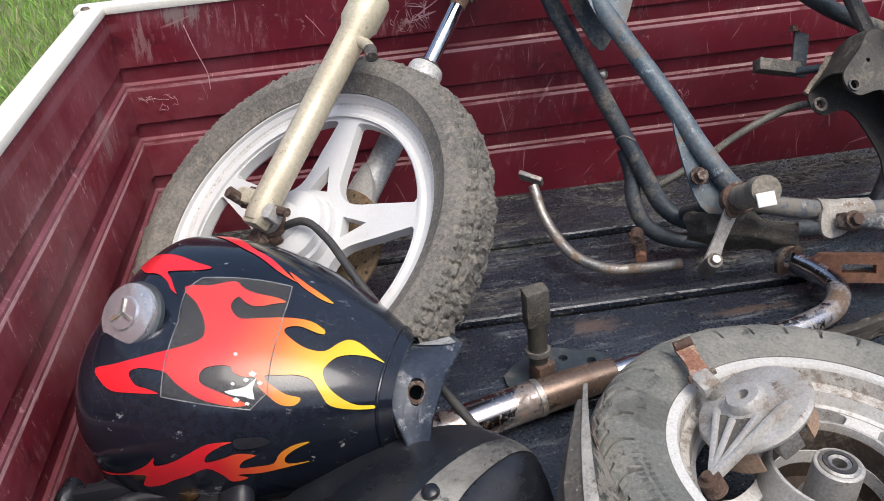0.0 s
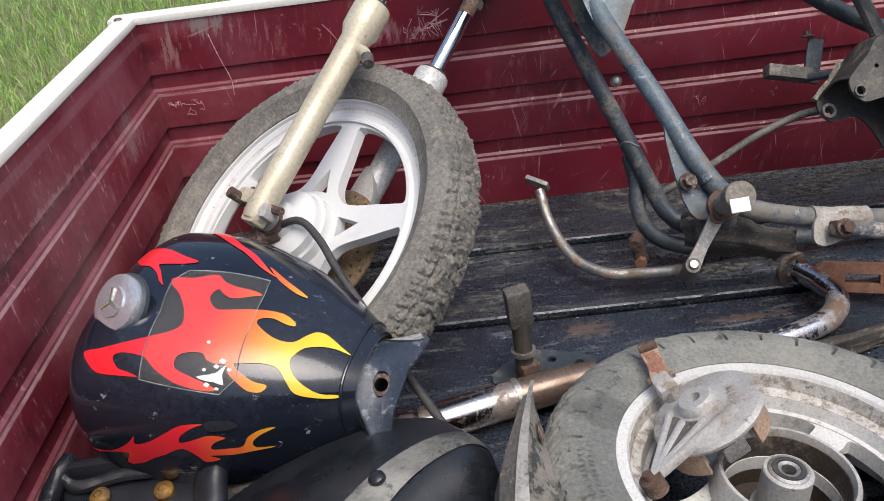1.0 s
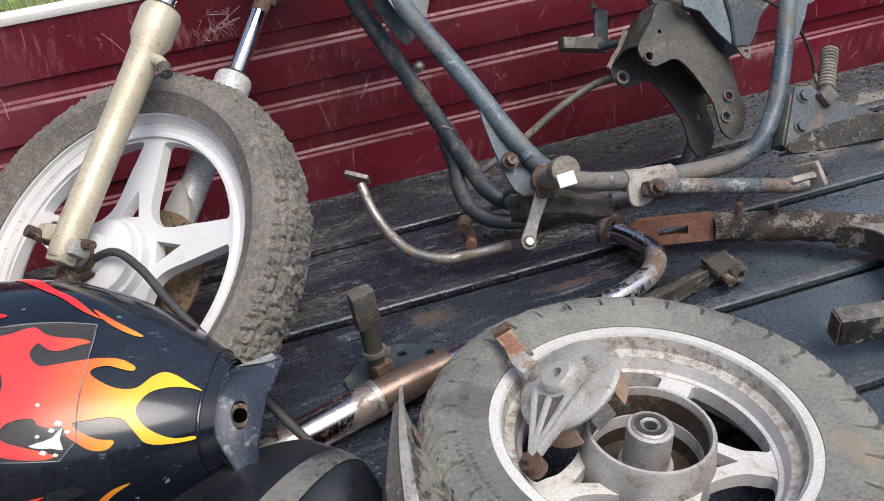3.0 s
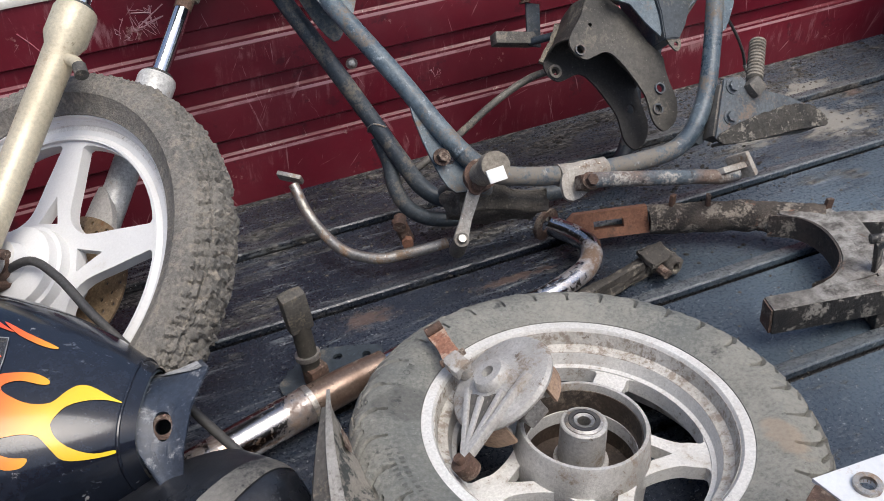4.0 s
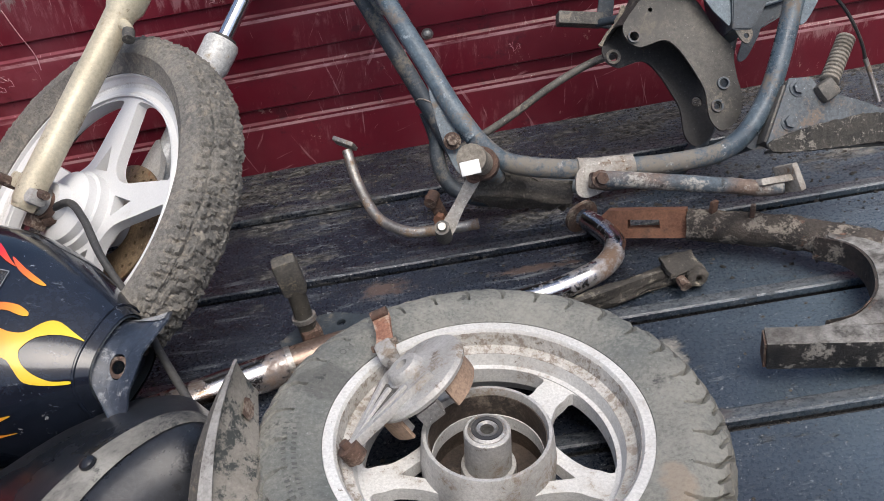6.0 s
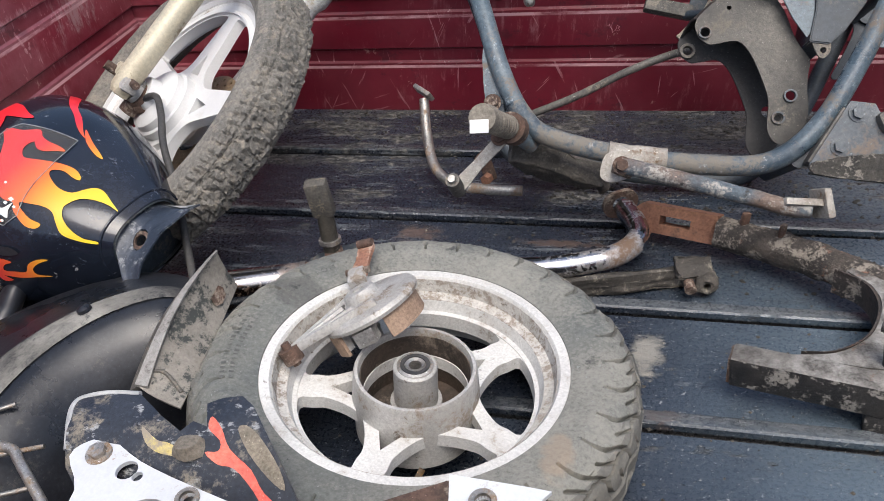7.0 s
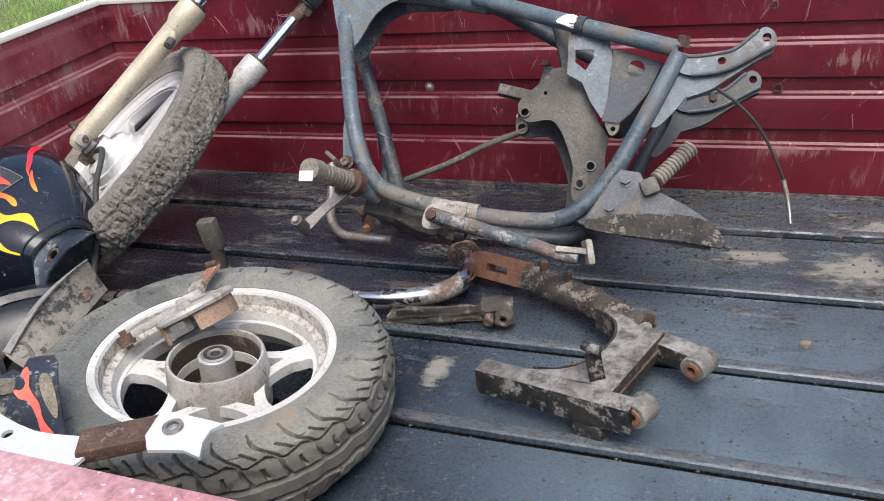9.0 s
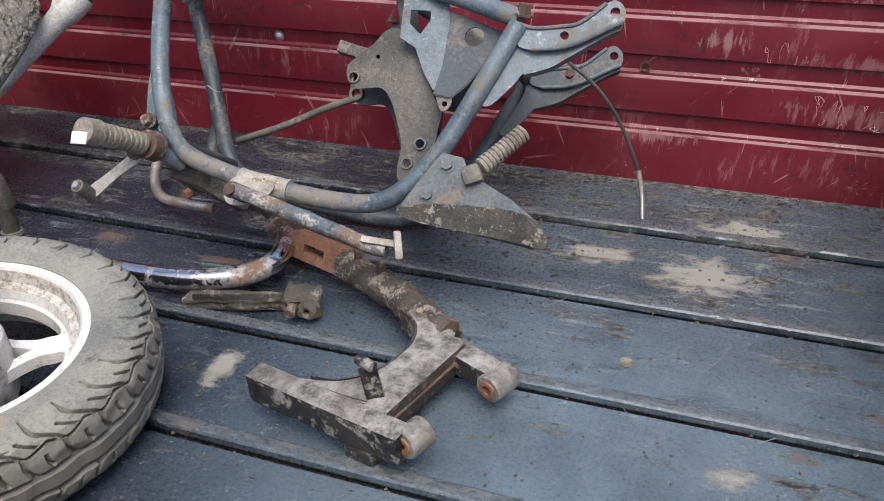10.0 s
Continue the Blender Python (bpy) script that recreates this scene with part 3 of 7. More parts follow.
def tube(pts, r, seg=14, steps=6, radii=None, bm=None, squash=1.0, up=None):
    """A swept round (or oval) bar along a smooth line."""
    bm = bm or bmesh.new()
    path = smooth_path(pts, steps)
    n = len(path)
    tang = [(path[min(i + 1, n - 1)] - path[max(i - 1, 0)]).normalized() for i in range(n)]
    side = Vector(up) if up else tang[0].orthogonal().normalized()
    rings = []
    for i, p in enumerate(path):
        side = (side - tang[i] * side.dot(tang[i])).normalized()
        other = tang[i].cross(side)
        ri = r
        if radii:
            f = i / (n - 1) * (len(radii) - 1)
            k = min(int(f), len(radii) - 2)
            ri = radii[k] + (radii[k + 1] - radii[k]) * (f - k)
        rings.append([bm.verts.new(p + ri * (math.cos(2 * math.pi * j / seg) * side + squash * math.sin(2 * math.pi * j / seg) * other)) for j in range(seg)])
    for a, b in zip(rings, rings[1:]):
        for j in range(seg):
            bm.faces.new((a[j], a[(j + 1) % seg], b[(j + 1) % seg], b[j]))
    bm.faces.new(rings[0])
    bm.faces.new(rings[-1])
    return bm


def lathe(profile, seg=64, closed=False, bm=None, shift=None):
    """A profile of (radius, height) turned round z. shift(angle, k) moves a point outwards."""
    bm = bm or bmesh.new()
    rings = []
    for j in range(seg):
        a = 2 * math.pi * j / seg
        ring = []
        for k, (r, z) in enumerate(profile):
            dr, dz = shift(a, k) if shift else (0, 0)
            ring.append(bm.verts.new(((r + dr) * math.cos(a), (r + dr) * math.sin(a), z + dz)))
        rings.append(ring)
    last = len(profile) if closed else len(profile) - 1
    for j in range(seg):
        a, b = rings[j], rings[(j + 1) % seg]
        for k in range(last):
            k2 = (k + 1) % len(profile)
            bm.faces.new((a[k], b[k], b[k2], a[k2]))
    if not closed:
        for k in (0, -1):
            if profile[k][0] > 1e-4:
                bm.faces.new([r[k] for r in rings])
    bmesh.ops.remove_doubles(bm, verts=bm.verts, dist=1e-6)
    return bm


def bar(a, b, r, seg=16, bm=None, r2=None):
    """A straight round bar between two points."""
    return tube((a, b), r, seg, 1, radii=(r, r2 if r2 is not None else r), bm=bm)


def plate(outline, thick, holes=(), bm=None, m=None):
    """A flat sheet in x and y with real holes, thick in z."""
    b = bmesh.new()
    for loop in (outline, *holes):
        vs = [b.verts.new((x, y, 0)) for x, y in loop]
        for i in range(len(vs)):
            b.edges.new((vs[i], vs[(i + 1) % len(vs)]))
    bmesh.ops.triangle_fill(b, use_beauty=True, use_dissolve=False, edges=b.edges)
    got = bmesh.ops.extrude_face_region(b, geom=b.faces[:])
    bmesh.ops.translate(b, vec=(0, 0, thick), verts=[v for v in got["geom"] if isinstance(v, bmesh.types.BMVert)])
    bmesh.ops.translate(b, vec=(0, 0, -thick / 2), verts=b.verts)
    if m:
        b.transform(m)
    if bm is None:
        return b
    me = bpy.data.meshes.new("tmp")
    b.to_mesh(me)
    b.free()
    bm.from_mesh(me)
    bpy.data.meshes.remove(me)
    return bm


def circle(x, y, r, n=18):
    return [(x + r * math.cos(2 * math.pi * i / n), y + r * math.sin(2 * math.pi * i / n)) for i in range(n)]


def round_loop(pts, steps=4):
    """A closed smooth line through points in the plane."""
    out, n = [], len(pts)
    for i in range(n):
        a, b, c, d = (Vector(pts[(i + k - 1) % n]) for k in range(4))
        for k in range(steps):
            t = k / steps
            v = 0.5 * (2 * b + (c - a) * t + (2 * a - 5 * b + 4 * c - d) * t * t + (3 * b - a - 3 * c + d) * t ** 3)
            out.append((v.x, v.y))
    return out


def box(size, m=None, bev=0.003, bm=None):
    b = bmesh.new()
    bmesh.ops.create_cube(b, size=1.0, matrix=Matrix.Diagonal((*size, 1)))
    if bev:
        bmesh.ops.bevel(b, geom=b.edges[:], offset=bev, segments=2, affect="EDGES", profile=0.6)
    if m:
        b.transform(m)
    if bm is None:
        return b
    me = bpy.data.meshes.new("tmp")
    b.to_mesh(me)
    b.free()
    bm.from_mesh(me)
    bpy.data.meshes.remove(me)
    return bm


def basis(origin, x, y):
    """A pose whose x and y run along the given ways."""
    x = Vector(x).normalized()
    z = x.cross(Vector(y)).normalized()
    y = z.cross(x)
    m = Matrix((x, y, z)).transposed().to_4x4()
    m.translation = origin
    return m


def beam(a, b, w, h, up=(0, 0, 1), bev=0.003, bm=None):
    """A box-section bar from a to b, w across and h along up."""
    a, b = Vector(a), Vector(b)
    d = b - a
    x = d.normalized()
    z = (Vector(up) - x * Vector(up).dot(x)).normalized()
    m = Matrix((x, z.cross(x), z)).transposed().to_4x4()
    m.translation = (a + b) / 2
    return box((d.length, w, h), m, bev, bm)


def rough_up(bm, amount, scale):
    """Uneven surface: every vertex is moved a little along its normal."""
    bm.normal_update()
    for v in bm.verts:
        v.co += v.normal * amount * noise.noise(v.co * scale)
    return bm


def bolt_head(at, axis, r=0.008, h=0.006, bm=None):
    at, axis = Vector(at), Vector(axis).normalized()
    bm = bar(at - axis * 0.002, at + axis * 0.0015, r * 1.45, 18, bm)
    return bar(at, at + axis * h, r, 6, bm)


# ---- the cargo bed ----


def wall_profile():
    """(outwards, height) of the pressed sheet, from the floor up: four panels with shallow sunk bands between."""
    p = [(0.0, -0.05)]
    for z in (0.0, 0.12, 0.24):
        p += [(0.0, 0.113 + z), (0.0012, 0.117 + z), (0.0012, 0.121 + z), (0.006, 0.126 + z), (0.006, 0.1545 + z), (0.0, 0.159 + z)]
    return p + [(0.0, H - 0.004)]


def sheet_wall(a, b, out):
    """A pressed wall between two floor points with a plain outer skin; out: the way outwards."""
    a, b, out = Vector(a), Vector(b), Vector(out)
    prof = wall_profile() + [(0.03, H - 0.004), (0.03, -0.05)]
    bm = bmesh.new()
    n = 24
    rows = [[bm.verts.new(a.lerp(b, i / n) + out * o + Vector((0, 0, z))) for o, z in prof] for i in range(n + 1)]
    for r, s in zip(rows, rows[1:]):
        for k in range(len(prof)):
            k2 = (k + 1) % len(prof)
            bm.faces.new((r[k], r[k2], s[k2], s[k]))
    bm.faces.new(rows[0])
    bm.faces.new(rows[-1])
    return bm


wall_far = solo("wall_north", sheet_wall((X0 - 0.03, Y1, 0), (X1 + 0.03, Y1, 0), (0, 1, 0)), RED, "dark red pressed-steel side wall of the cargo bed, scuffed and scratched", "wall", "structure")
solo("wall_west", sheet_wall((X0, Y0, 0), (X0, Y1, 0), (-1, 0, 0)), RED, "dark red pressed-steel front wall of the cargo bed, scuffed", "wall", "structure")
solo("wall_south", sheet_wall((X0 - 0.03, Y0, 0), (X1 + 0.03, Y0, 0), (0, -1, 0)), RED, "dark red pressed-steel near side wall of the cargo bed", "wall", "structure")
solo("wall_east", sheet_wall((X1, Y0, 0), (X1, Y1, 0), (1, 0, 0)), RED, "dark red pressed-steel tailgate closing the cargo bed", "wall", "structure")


def cap(a, b, out, w=0.044):
    a, b, out = Vector(a), Vector(b), Vector(out)
    return beam(a + out * (w / 2 - 0.004) + Vector((0, 0, H + 0.004)), b + out * (w / 2 - 0.004) + Vector((0, 0, H + 0.004)), w, 0.016, bev=0.004)


solo("trim_north", cap((X0 - 0.055, Y1, 0), (X1 + 0.055, Y1, 0), (0, 1, 0)), WHITE_EDGE, "white painted top edge of the side wall", "trim", "structure")
solo("trim_west", cap((X0, Y0, 0), (X0, Y1 - 0.004, 0), (-1, 0, 0)), WHITE_EDGE, "white painted top edge of the front wall", "trim", "structure")
solo("trim_south", cap((X0 - 0.055, Y0, 0), (X1 + 0.055, Y0, 0), (0, -1, 0)), PINK, "pinkish red top edge of the near wall", "trim", "structure")
solo("trim_east", cap((X1, Y0, 0), (X1, Y1 - 0.004, 0), (1, 0, 0)), WHITE_EDGE, "white painted top edge of the tailgate", "trim", "structure")


def bed_floor():
    """One sheet with raised ribs that run the length of the bed."""
    prof = [(Y0, 0.0)]
    for y in (0.23, 0.47, 0.71, 0.95, 1.19, 1.435):
        prof += [(y - 0.023, 0.0), (y - 0.021, -0.008), (y - 0.014, -0.008), (y - 0.013, 0.008), (y - 0.010, 0.011), (y + 0.008, 0.011), (y + 0.012, 0.008), (y + 0.018, 0.0)]
    prof += [(Y1, 0.0), (Y1, -0.05), (Y0, -0.05)]
    bm = bmesh.new()
    n = 60
    rows = [[bm.verts.new((X0 + (X1 - X0) * i / n, y, z)) for y, z in prof] for i in range(n + 1)]
    for r, s in zip(rows, rows[1:]):
        for k in range(len(prof)):
            k2 = (k + 1) % len(prof)
            bm.faces.new((r[k], s[k], s[k2], r[k2]))
    bm.faces.new(rows[0])
    bm.faces.new(rows[-1])
    return bm


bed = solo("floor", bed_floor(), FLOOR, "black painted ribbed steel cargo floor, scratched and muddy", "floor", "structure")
for x, z, r in ((1.326, 0.254, 0.011), (1.308, 0.436, 0.010)):
    part("rust_ring", lathe([(r * 0.62, -0.001), (r, -0.001), (r, 0.0012), (r * 0.62, 0.0012)], 24, True), RUSTY, wall_far, "rusty ring mark on the wall", m=pose(x, Y1, z, 90))
for k, line in enumerate(([(-0.335, 0.47), (-0.325, 0.42), (-0.312, 0.37), (-0.314, 0.335)], [(-0.10, 0.46), (-0.085, 0.44), (-0.07, 0.415)], [(0.10, 0.455), (0.135, 0.447), (0.12, 0.432), (0.155, 0.438), (0.105, 0.425), (0.16, 0.46)])):
    part("scratch_line", tube([(x, Y1 - 0.0004, z) for x, z in line], 0.0011, 6, 5), PINK, wall_far, "pale scratch in the red paint")


def scribble(x0, x1, z0, z1, strokes, seed):
    """A tangle of thin scratches inside a patch of the far wall."""
    rng = random.Random(seed)
    for _ in range(strokes):
        x, z = rng.uniform(x0, x1), rng.uniform(z0, z1)
        pts = [(x, Y1 - 0.0004, z)]
        for _ in range(rng.randint(3, 6)):
            x, z = min(x1, max(x0, x + rng.uniform(-0.10, 0.16) * (x1 - x0))), min(z1, max(z0, z + rng.uniform(-0.35, 0.35) * (z1 - z0)))
            pts.append((x, Y1 - 0.0004, z))
        part("scratch_line", tube(pts, 0.0006, 4, 3), PINK, wall_far)


for patch in ((-0.46, -0.385, 0.297, 0.335, 9, 1), (0.055, 0.14, 0.405, 0.46, 16, 2), (1.54, 1.60, 0.28, 0.33, 3, 4), (1.64, 1.70, 0.16, 0.22, 7, 5), (1.71, 1.78, 0.16, 0.21, 6, 6), (0.60, 0.63, 0.41, 0.46, 3, 7), (0.66, 0.72, 0.18, 0.21, 3, 8)):
    scribble(*patch)
cb = thing("corner_bolt", "small dark bolt in the white top edge", "bolt", pose(-0.505, 1.625, H + 0.012))
part("head", lathe([(0.0, 0.004), (0.007, 0.003), (0.009, 0.0), (0.0, -0.004)], 16), RUSTY, cb)
wb = thing("wall_bolt", "shiny round-headed bolt in the red wall", "bolt", pose(0.497, Y1, 0.258))
part("head", lathe([(0.0, 0.006), (0.005, 0.005), (0.008, 0.002), (0.009, -0.012), (0.0, -0.012)], 20), ALLOY, wb, m=pose(0, 0.006, 0, 90))
part("washer", lathe([(0.0, 0.001), (0.013, 0.0), (0.013, -0.01), (0, -0.01)], 20), STEEL, wb, m=pose(0, 0.006, 0, 90))

UNDERBODY = surf("dark_underbody_steel", (0.020, 0.021, 0.023), (0.040, 0.038, 0.036), 5, 0.6, 0.0, 0.2, 60, dirt=(0.12, 0.10, 0.08), dirt_scale=6, dirt_cut=0.6)
ub = box((X1 - X0 - 0.20, Y1 - Y0 - 0.20, 0.755), pose((X0 + X1) / 2, (Y0 + Y1) / 2, -0.43), 0.01)
solo("underbody", ub, UNDERBODY, "plain dark underbody carrying the cargo bed", "underbody", "structure")

# ---- ground outside ----
gb = bmesh.new()
bmesh.ops.create_grid(gb, x_segments=8, y_segments=8, size=400.0, matrix=Matrix.Translation((0, 0, -0.78)))
solo("ground", gb, SOIL, "grassy ground round the truck", "ground", "structure")


def grass(count, seed, hgt):
    rng = random.Random(seed)
    verts, faces = [], []
    for _ in range(count):
        d = 1.2 + 16.0 * rng.random() ** 1.6
        a = radians(rng.uniform(78, 175) if rng.random() < 0.62 else rng.uniform(175, 438))
        x, y = 0.3 + d * math.cos(a), 0.9 + d * math.sin(a)
        if -0.62 < x < 2.08 and -0.10 < y < 1.75:
            continue
        s = 0.6 + 0.05 * d
        h, w, t = hgt * rng.uniform(0.5, 1.4), 0.004 * s * rng.uniform(0.8, 1.6), rng.uniform(0, math.pi)
        lx, ly = rng.gauss(0, 0.5) * h, rng.gauss(0, 0.5) * h
        c, sn = math.cos(t) * w, math.sin(t) * w
        i = len(verts)
        verts += [(x - c, y - sn, -0.79), (x + c, y + sn, -0.79), (x + lx * 0.4 + c * 0.7, y + ly * 0.4 + sn * 0.7, -0.78 + h * 0.6),
                  (x + lx * 0.4 - c * 0.7, y + ly * 0.4 - sn * 0.7, -0.78 + h * 0.6), (x + lx, y + ly, -0.78 + h)]
        faces += [(i, i + 1, i + 2, i + 3), (i + 3, i + 2, i + 4)]
    me = bpy.data.meshes.new("grass")
    me.from_pydata(verts, [], faces)
    return me


for nm, cnt, sd, hg, mt, lb in (("grass", 145000, 3, 0.10, GRASS, "short green grass beside the truck"), ("dry_grass", 26000, 4, 0.13, DRYGRASS, "dry straw-coloured grass among the green")):
    gm = grass(cnt, sd, hg)
    gm.materials.append(mt)
    tagged(new(nm, gm), lb, "grass", "", "stuff")

# ---- the motorcycle: frame, fork and front wheel, bolted together ----
BIKE = basis((0.611, 1.105, 0.221), (0.988, 0.028, -0.15), (-0.114, 0.785, -0.609))
STEEL_WORN = surf("paint_worn_to_grey", (0.100, 0.115, 0.125), (0.062, 0.075, 0.085), 14, 0.5, 0.0, 0.2, 100, dirt=(0.18, 0.14, 0.11), dirt_scale=20, dirt_cut=0.58)
bike = thing("motorcycle", "stripped blue-grey motorcycle frame with fork and front wheel, leaning over", "motorcycle", BIKE)


def xz(x0=0.0, y=0.0):
    """The frame's own side view: sheet x to the rear, sheet y up, at a distance y across."""
    return basis((x0, y, 0), (1, 0, 0), (0, 0, 1))


MID = 0.12
near_line = [(-0.24, 0.112, 0.43), (-0.207, 0.078, 0.34), (-0.140, 0.024, 0.193), (-0.095, 0.004, 0.10), (-0.05, -0.002, 0.035), (0.0, 0.0, 0.005), (0.127, 0.0, -0.01), (0.28, 0.0, -0.005), (0.36, -0.005, 0.015), (0.415, -0.01, 0.075), (0.455, -0.015, 0.17), (0.511, -0.022, 0.352)]
near_path = smooth_path(near_line, 6)
part("down_tube", tube(near_path[:23], 0.0165, 18, 1), BLUE, bike, "blue-grey front down tube, chipped")
part("cradle_tube", tube(near_path[22:52], 0.0165, 18, 1), CRADLE, bike, "muddy lower frame tube, chipped blue-grey paint")
part("rear_upright", tube(near_path[51:], 0.0165, 18, 1), BLUE, bike, "blue-grey rear upright tube, scuffed")
# The far half repeats the tubes in the darker tone, as painted shade.
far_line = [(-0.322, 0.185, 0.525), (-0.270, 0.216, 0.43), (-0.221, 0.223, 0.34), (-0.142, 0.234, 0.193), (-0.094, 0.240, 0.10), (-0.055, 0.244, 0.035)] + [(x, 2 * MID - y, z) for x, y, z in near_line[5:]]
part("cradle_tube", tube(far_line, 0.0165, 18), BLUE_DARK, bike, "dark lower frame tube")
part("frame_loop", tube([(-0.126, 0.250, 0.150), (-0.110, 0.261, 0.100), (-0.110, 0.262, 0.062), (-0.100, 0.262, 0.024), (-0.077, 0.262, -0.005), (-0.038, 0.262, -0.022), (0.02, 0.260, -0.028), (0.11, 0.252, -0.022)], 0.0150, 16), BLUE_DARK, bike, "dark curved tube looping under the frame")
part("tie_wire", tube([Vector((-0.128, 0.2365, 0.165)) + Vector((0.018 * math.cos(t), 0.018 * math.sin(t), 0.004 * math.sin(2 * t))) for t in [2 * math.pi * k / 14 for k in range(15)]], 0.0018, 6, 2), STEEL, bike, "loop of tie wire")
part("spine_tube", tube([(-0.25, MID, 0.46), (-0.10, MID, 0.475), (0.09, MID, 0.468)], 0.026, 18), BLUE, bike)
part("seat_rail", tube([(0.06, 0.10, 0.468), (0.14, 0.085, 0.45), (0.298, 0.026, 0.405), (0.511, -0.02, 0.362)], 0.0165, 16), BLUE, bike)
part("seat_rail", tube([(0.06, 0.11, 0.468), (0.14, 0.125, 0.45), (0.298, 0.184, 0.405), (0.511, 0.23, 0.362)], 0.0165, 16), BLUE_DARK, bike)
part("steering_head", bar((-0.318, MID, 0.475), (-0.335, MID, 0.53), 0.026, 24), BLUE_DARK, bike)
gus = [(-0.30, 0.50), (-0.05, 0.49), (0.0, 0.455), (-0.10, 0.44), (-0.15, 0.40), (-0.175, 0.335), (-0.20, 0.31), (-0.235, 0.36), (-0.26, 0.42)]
# Near gusset in the frame paint, far one in its shaded tone.
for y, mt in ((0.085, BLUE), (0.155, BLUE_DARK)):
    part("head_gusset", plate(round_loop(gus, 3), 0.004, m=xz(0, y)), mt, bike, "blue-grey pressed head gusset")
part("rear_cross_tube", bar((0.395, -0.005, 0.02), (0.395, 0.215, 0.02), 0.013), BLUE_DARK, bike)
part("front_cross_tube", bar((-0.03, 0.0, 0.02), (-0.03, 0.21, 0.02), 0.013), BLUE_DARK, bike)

low = [(-0.135, 0.15), (-0.095, 0.125), (-0.05, 0.05), (-0.03, 0.005), (-0.085, -0.01), (-0.115, 0.045)]
lowg = part("lower_gusset", plate(round_loop(low, 3), 0.005, (circle(-0.085, 0.045, 0.008, 12),), m=xz(0, 0.012)), BLUE, bike, "light blue engine mount gusset")
part("mount_bolt", bolt_head((-0.103, -0.004, 0.049), (0, -1, 0), 0.010, 0.014), RUSTY, lowg, "rusty engine mount bolt")

# engine mount behind the cradle
eng = [(0.213, 0.245), (0.248, 0.289), (0.264, 0.317), (0.291, 0.325), (0.32, 0.307), (0.351, 0.273), (0.377, 0.226), (0.403, 0.197), (0.404, 0.171), (0.407, 0.143), (0.414, 0.105), (0.404, 0.072), (0.386, 0.056), (0.370, 0.052), (0.356, 0.066), (0.351, 0.085), (0.348, 0.121), (0.332, 0.156), (0.308, 0.195), (0.284, 0.214), (0.252, 0.206), (0.236, 0.204), (0.217, 0.218)]
eholes = (circle(0.229, 0.222, 0.0085, 14), circle(0.381, 0.133, 0.010, 14), circle(0.367, 0.094, 0.006, 12), circle(0.262, 0.268, 0.004, 10))
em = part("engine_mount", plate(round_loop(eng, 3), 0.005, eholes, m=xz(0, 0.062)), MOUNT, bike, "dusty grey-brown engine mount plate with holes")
# Far half of the mount, its shade painted in by the darker steel.
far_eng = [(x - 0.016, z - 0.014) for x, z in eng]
em2 = part("engine_mount", plate(round_loop(far_eng, 3), 0.005, (circle(0.213, 0.208, 0.0085, 14), circle(0.365, 0.119, 0.010, 14)), m=xz(0, 0.145)), MOUNT_SHADE, bike, "dark engine mount plate, far half")
b = bmesh.new()
ln = smooth_path([Vector((x, 0, z)) for x, z in eng[0:9]], 3)
rows = [[b.verts.new((p.x - 0.016 * f, 0.062 + 0.083 * f, p.z - 0.014 * f + 0.012 * math.sin(math.pi * f))) for f in (0.0, 0.25, 0.5, 0.75, 1.0)] for p in ln]
for r, q in zip(rows, rows[1:]):
    for k in range(4):
        b.faces.new((r[k], r[k + 1], q[k + 1], q[k]))
bmesh.ops.recalc_face_normals(b, faces=b.faces)
bmesh.ops.solidify(b, geom=b.faces[:], thickness=0.003)
part("mount_web", b, MOUNT, em, "pressed back of the mount")
for x, z in ((0.229, 0.222), (0.381, 0.133), (0.367, 0.094)):
    part("mount_collar", lathe([(0.008, 0.0), (0.0110, 0.0), (0.0110, 0.008), (0.008, 0.008)], 18, True), STEEL_WORN, em, m=xz(0, 0.060) @ pose(x, z, -0.003))
part("mount_collar", lathe([(0.0085, 0.0), (0.0135, 0.0), (0.0135, 0.012), (0.0085, 0.012)], 18, True), GREYBROWN, em2, m=xz(0, 0.142) @ pose(0.213, 0.208, -0.003))
part("mount_strut", tube([(0.31, 0.10, 0.30), (0.285, 0.10, 0.36), (0.255, 0.10, 0.43)], 0.02, 12, squash=0.7), GREYBROWN, bike)
coil = part("coil_bracket", rough_up(beam((0.130, 0.201, 0.303), (0.216, 0.204, 0.296), 0.028, 0.024, bev=0.003), 0.001, 60), GREYBROWN, bike, "small bent metal bracket")
part("bracket_tab", rough_up(beam((0.221, 0.213, 0.284), (0.236, 0.210, 0.372), 0.006, 0.030, up=(1, 0, 0), bev=0.002), 0.001, 60), BLUE_DARK, coil, "upright tab of the bracket")
part("bracket_bolt", bolt_head((0.219, 0.208, 0.376), (-0.1, -0.2, 1), 0.008, 0.010), RUSTY, coil, "rusty bolt")
part("frayed_edge", rough_up(tube([(0.195, 0.150, 0.232), (0.226, 0.147, 0.270), (0.243, 0.140, 0.300)], 0.006, 8, 6), 0.003, 160), SAND, em, "frayed yellowed sealing strip")
part("bracket_bar", bar((0.205, 0.20, 0.29), (0.25, 0.15, 0.285), 0.008, 10), BLUE_DARK, coil)

# battery box
bx = [(0.290, 0.381), (0.307, 0.389), (0.373, 0.380), (0.385, 0.342), (0.388, 0.301), (0.394, 0.239), (0.386, 0.224), (0.360, 0.252), (0.335, 0.29), (0.303, 0.302)]
hole = [(0.309, 0.354), (0.345, 0.359), (0.348, 0.342), (0.337, 0.315), (0.314, 0.329)]
